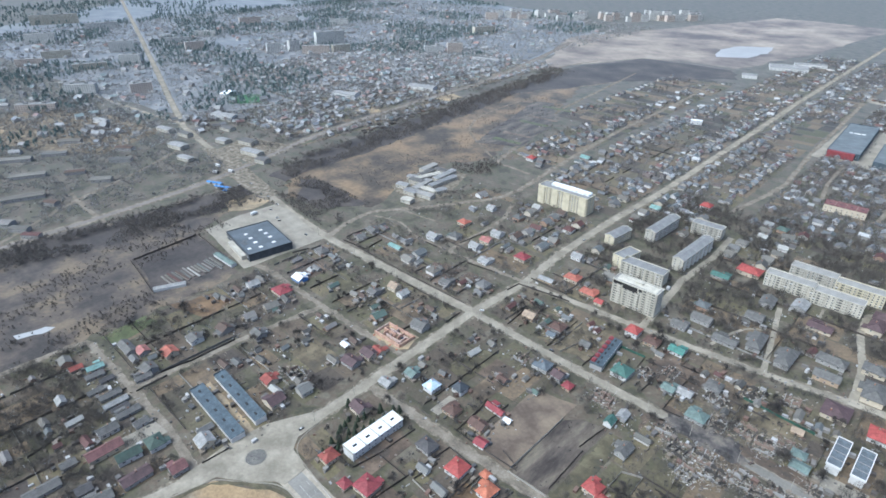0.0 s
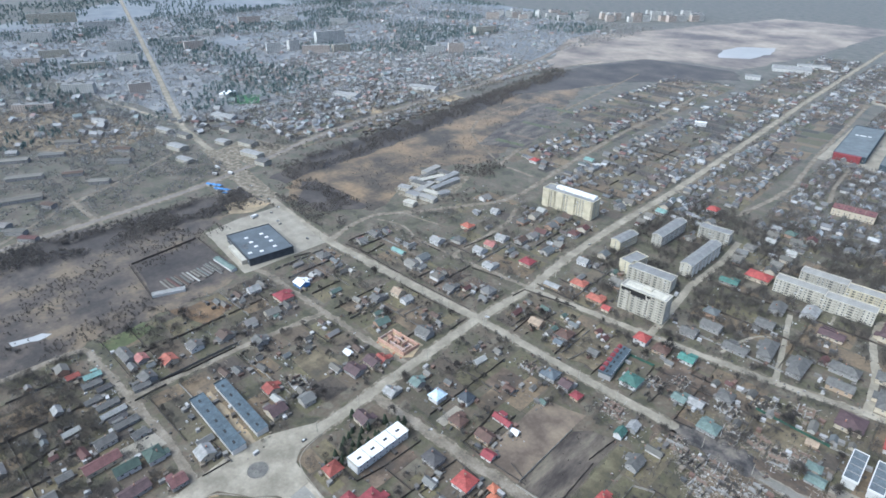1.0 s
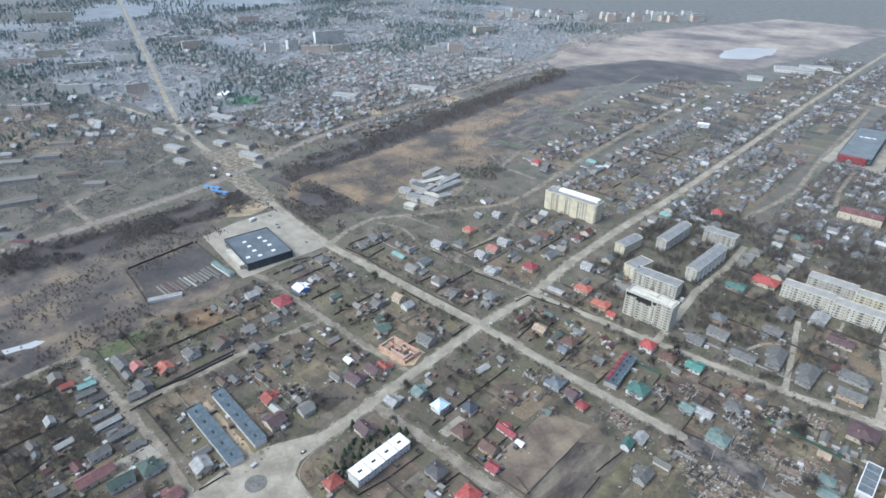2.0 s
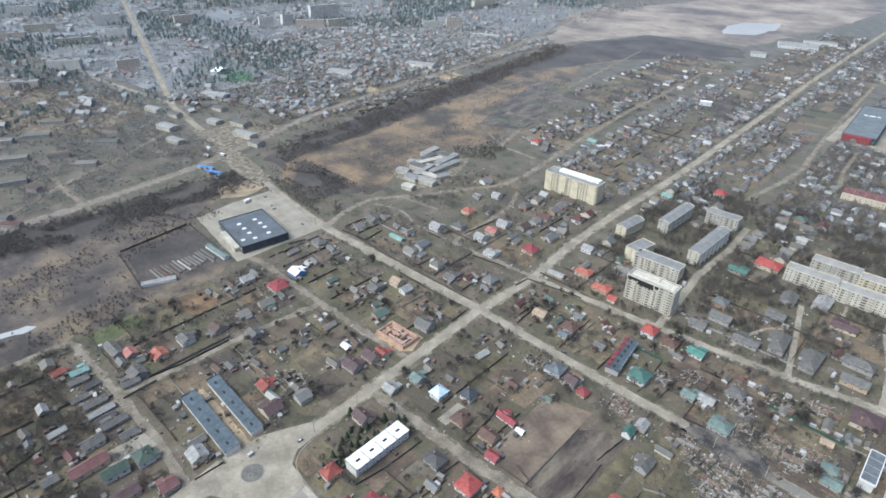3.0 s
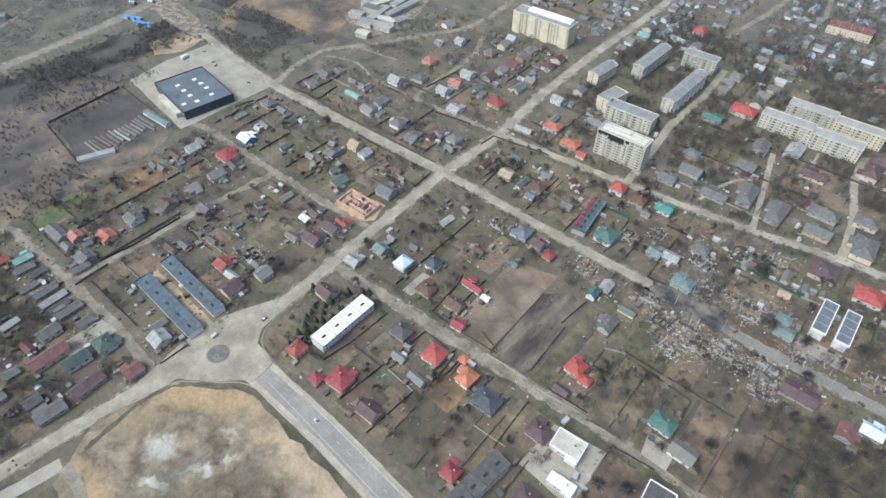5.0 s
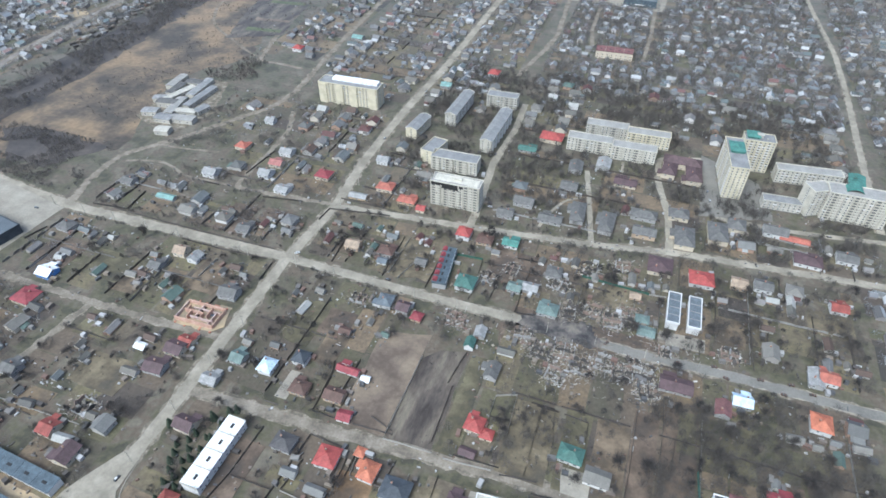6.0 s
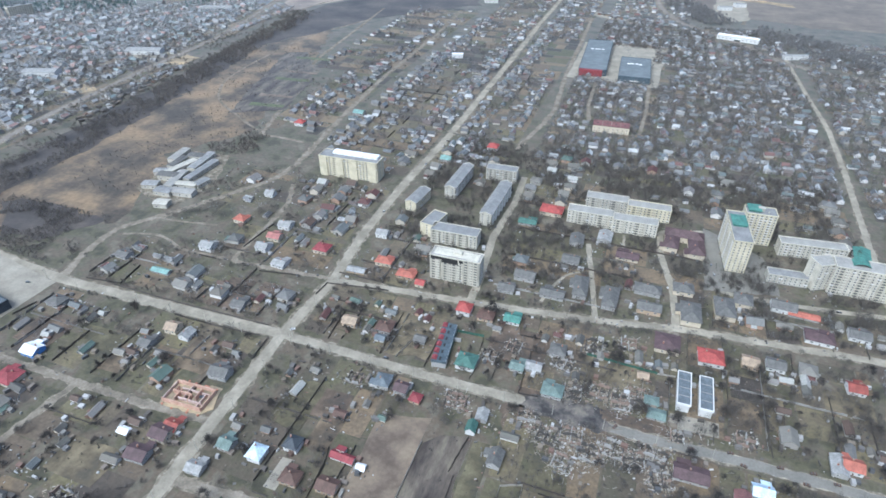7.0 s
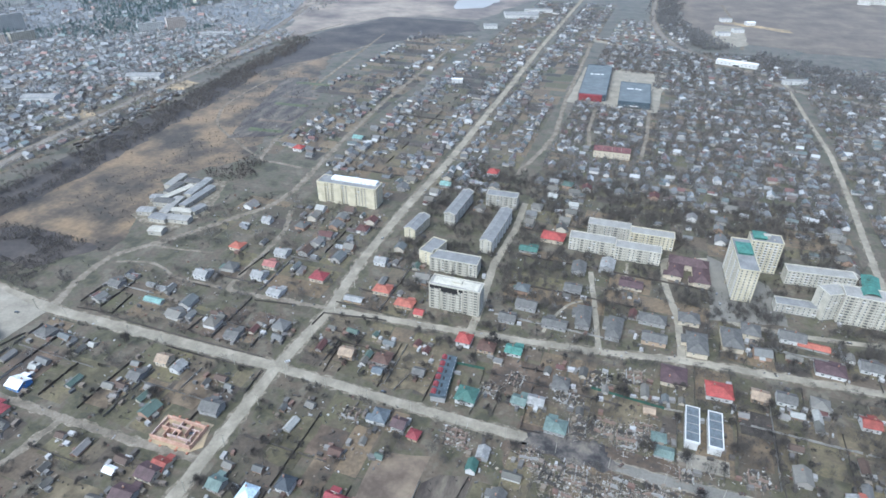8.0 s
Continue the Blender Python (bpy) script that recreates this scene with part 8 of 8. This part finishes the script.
for k in range(40):
    q = k / 39
    far_flats(-1010 + 470 * q + rng.uniform(-20, 20), 1230 + 400 * q + rng.uniform(-40, 60), rng.uniform(18, 40), 15, rng.choice((5, 6, 7, 9)), rng.uniform(40, 60), (M_FAR_PANEL, M_FAR_BLUSH, M_FAR_PANEL)[k % 3])
for x, y in ((617, 1530), (640, 1545), (665, 1540), (690, 1560), (570, 1600), (530, 1640)):
    far_flats(x, y, 26, 16, 10, -15, M_FAR_PANEL)
for x, y, w, d in ((-715, 190, 14, 30), (-110, 1100, 70, 40), (-85, 1160, 60, 14), (-140, 968, 26, 20), (-600, 120, 40, 16), (-520, 455, 50, 20), (-575, 328, 44, 18), (-596, 720, 60, 16), (-703, -18, 26, 8), (-84, 595, 16, 6), (318, 1100, 20, 14), (290, 1060, 24, 12), (300, 1200, 22, 14), (345, 1180, 18, 12), (376, 760, 34, 8)):
    low_hall(x, y, w, d, 6, 20, M_ROOF["white"] if w < 20 else M_ROOF["pale"])
for x0, x1, y0, y1, n, lab in ((-640, -560, 60, 140, 40, "row"), (-460, -250, 1000, 1100, 0, "none")):
    far_houses("roadside_houses", [(rng.uniform(x0, x1), rng.uniform(y0, y1), rng.uniform(7, 11), rng.uniform(6, 9), rng.uniform(4, 6), rng.uniform(0, 90)) for _ in range(n)], "distant roadside houses with red roofs") if n else None

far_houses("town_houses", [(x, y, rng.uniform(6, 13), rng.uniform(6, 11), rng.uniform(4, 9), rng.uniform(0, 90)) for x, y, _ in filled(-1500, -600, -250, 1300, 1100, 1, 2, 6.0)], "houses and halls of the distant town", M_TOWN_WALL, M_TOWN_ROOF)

# small trees, bushes and yard clutter all over the gardens
lots = [(10, 330, -172, -4), (10, 340, 6, 100), (-170, -8, -330, -6), (-170, -8, 6, 200), (100, 360, 95, 300)]
spots, bushes = [], []
for x0, x1, y0, y1 in lots:
    n = int((x1 - x0) * (y1 - y0) / 100)
    spots += filled(x0, x1, y0, y1, int(n * 2.6), 3.0, 8.0, 0.8, 0.03, 0.02)
    bushes += filled(x0, x1, y0, y1, int(n * 1.3), 0.9, 2.0, 0.8)
keep = [s for s in spots if not (85 < s[0] < 137 and -100 < s[1] < -32) and not (-266 < s[0] < -180 and s[1] < 0)]
wood("fruit_trees", keep, M_SCRUB, "small bare fruit trees in the gardens", 130, 0.048, low=0.08, spread=0.48, core=0.3)
wood("bushes", [s for s in bushes if not (85 < s[0] < 113 and -100 < s[1] < -30)], M_SCRUB, "low bare bushes along fences and beds", 30, 0.07, low=0.0)


def clutter(name, boxes, per, seed, label):
    """Boards, barrels, stacks, tubs and scrap lying about in yards."""
    q = random.Random(seed)
    s = Shape()
    for x0, x1, y0, y1 in boxes:
        for _ in range(int((x1 - x0) * (y1 - y0) / per)):
            x, y = q.uniform(x0, x1), q.uniform(y0, y1)
            if noise.noise((x * 0.06, y * 0.06, 9.0)) < -0.05 or (85 < x < 137 and -100 < y < -30) or taken(x, y, 0.0):
                continue
            k = q.random()
            if k < 0.3:
                a, l = q.choice((0.0, 1.57)) + q.uniform(-0.2, 0.2), q.uniform(1.0, 3.2)
                s.bar((x, y, 0.2), (x + l * math.cos(a), y + l * math.sin(a), 0.25), q.uniform(0.15, 0.5), 0.25)
            else:
                s.box(x, y, -0.05, q.uniform(0.5, 1.8), q.uniform(0.4, 1.4), q.uniform(0.3, 1.3), 0, q.uniform(0, 90), q.uniform(0.7, 1.0))
    single(name, s.mesh(name, M_CLUTTER), label, "clutter", kind="stuff")


clutter("yard_clutter", lots, 46, 21, "boards, stacks and scrap lying in the gardens")
def yard_heaps(seed):
    """Lean-tos, wood stacks, tubs and scrap close round the houses."""
    q = random.Random(seed)
    s = Shape()
    for x, y, c in TAKEN:
        if c > 12 or not (-175 < x < 345 and -335 < y < 200):
            continue
        for _ in range(9):
            a, d = q.uniform(0, 6.283), c + q.uniform(-0.8, 4.5)
            px, py = x + d * math.cos(a), y + d * math.sin(a)
            if taken(px, py, -1.5) or road_gap(px, py) < 1.0:
                continue
            k, turn = q.random(), q.choice((0, 90)) + q.uniform(-12, 12)
            if k < 0.22:
                s.box(px, py, -0.05, q.uniform(2, 4.5), q.uniform(1.5, 2.8), q.uniform(1.7, 2.4), 0, turn, q.uniform(0.86, 1.0))
            elif k < 0.55:
                s.box(px, py, -0.05, q.uniform(0.8, 3.0), q.uniform(0.5, 1.2), q.uniform(0.5, 1.4), 0, turn, q.uniform(0.75, 1.0))
            else:
                s.box(px, py, -0.05, q.uniform(0.4, 1.3), q.uniform(0.3, 1.0), q.uniform(0.2, 0.9), 0, turn, q.uniform(0.6, 1.0))
    single("yard_heaps", s.mesh("yard_heaps", M_CLUTTER), "lean-tos, wood stacks and scrap round the houses", "clutter", kind="stuff")


yard_heaps(31)
clutter("yard_clutter", [(-112, 72, 225, 620), (-250, -130, 290, 620)], 150, 23, "stacks and scrap among distant gardens")
clutter("yard_clutter", [(-560, -380, -60, 110), (-760, -430, -280, -20)], 75, 22, "scrap and stacks in distant works yards")

# green-roofed hall by the large white block, and wooden poles along the streets
g = thing("green_hall", pose(360, 218, 0, 0, 0, 82), "low hall with a bright green metal roof", "hall")
part("wall", gable_body(22, 11, 4.0, 1.2).mesh("wall", M_WALL["white"]), g)
part("roof", gable_roof(22, 11, 4.0, 1.2, 0.4).mesh("roof", M_ROOF["teal"]), g)
POLE = Shape().box(0, 0, -0.2, 0.26, 0.26, 8.6, taper=0.7).mesh("pole", M_PANEL)
ARM = Shape().box(0, 0, 7.7, 1.6, 0.1, 0.12).box(-0.7, 0, 7.82, 0.08, 0.08, 0.18).box(0.7, 0, 7.82, 0.08, 0.08, 0.18).mesh("crossarm", M_BARK)
for k in range(26):
    x, y, tt = ((10 + 27 * k, -5.6, 90) if k < 10 else (-25 - 27 * (k - 10), -7.0, 90) if k < 17 else (7.6, -150 + 30 * (k - 17), 0))
    if abs(x) < 5 and abs(y) < 5:
        continue
    g = thing("utility_pole", pose(x, y, 0, 0, 0, tt), "grey concrete utility pole with a crossarm", "pole", "utility poles")
    part("pole", POLE, g)
    part("crossarm", ARM, g)


# ---------------------------------------------------------------- the plan brought to true metres
def grown():
    for ob in list(bpy.data.objects):
        if ob.parent is None and ob.type in ("MESH", "EMPTY"):
            ob.matrix_basis = Matrix.Scale(GROW, 4) @ ob.matrix_basis


grown()
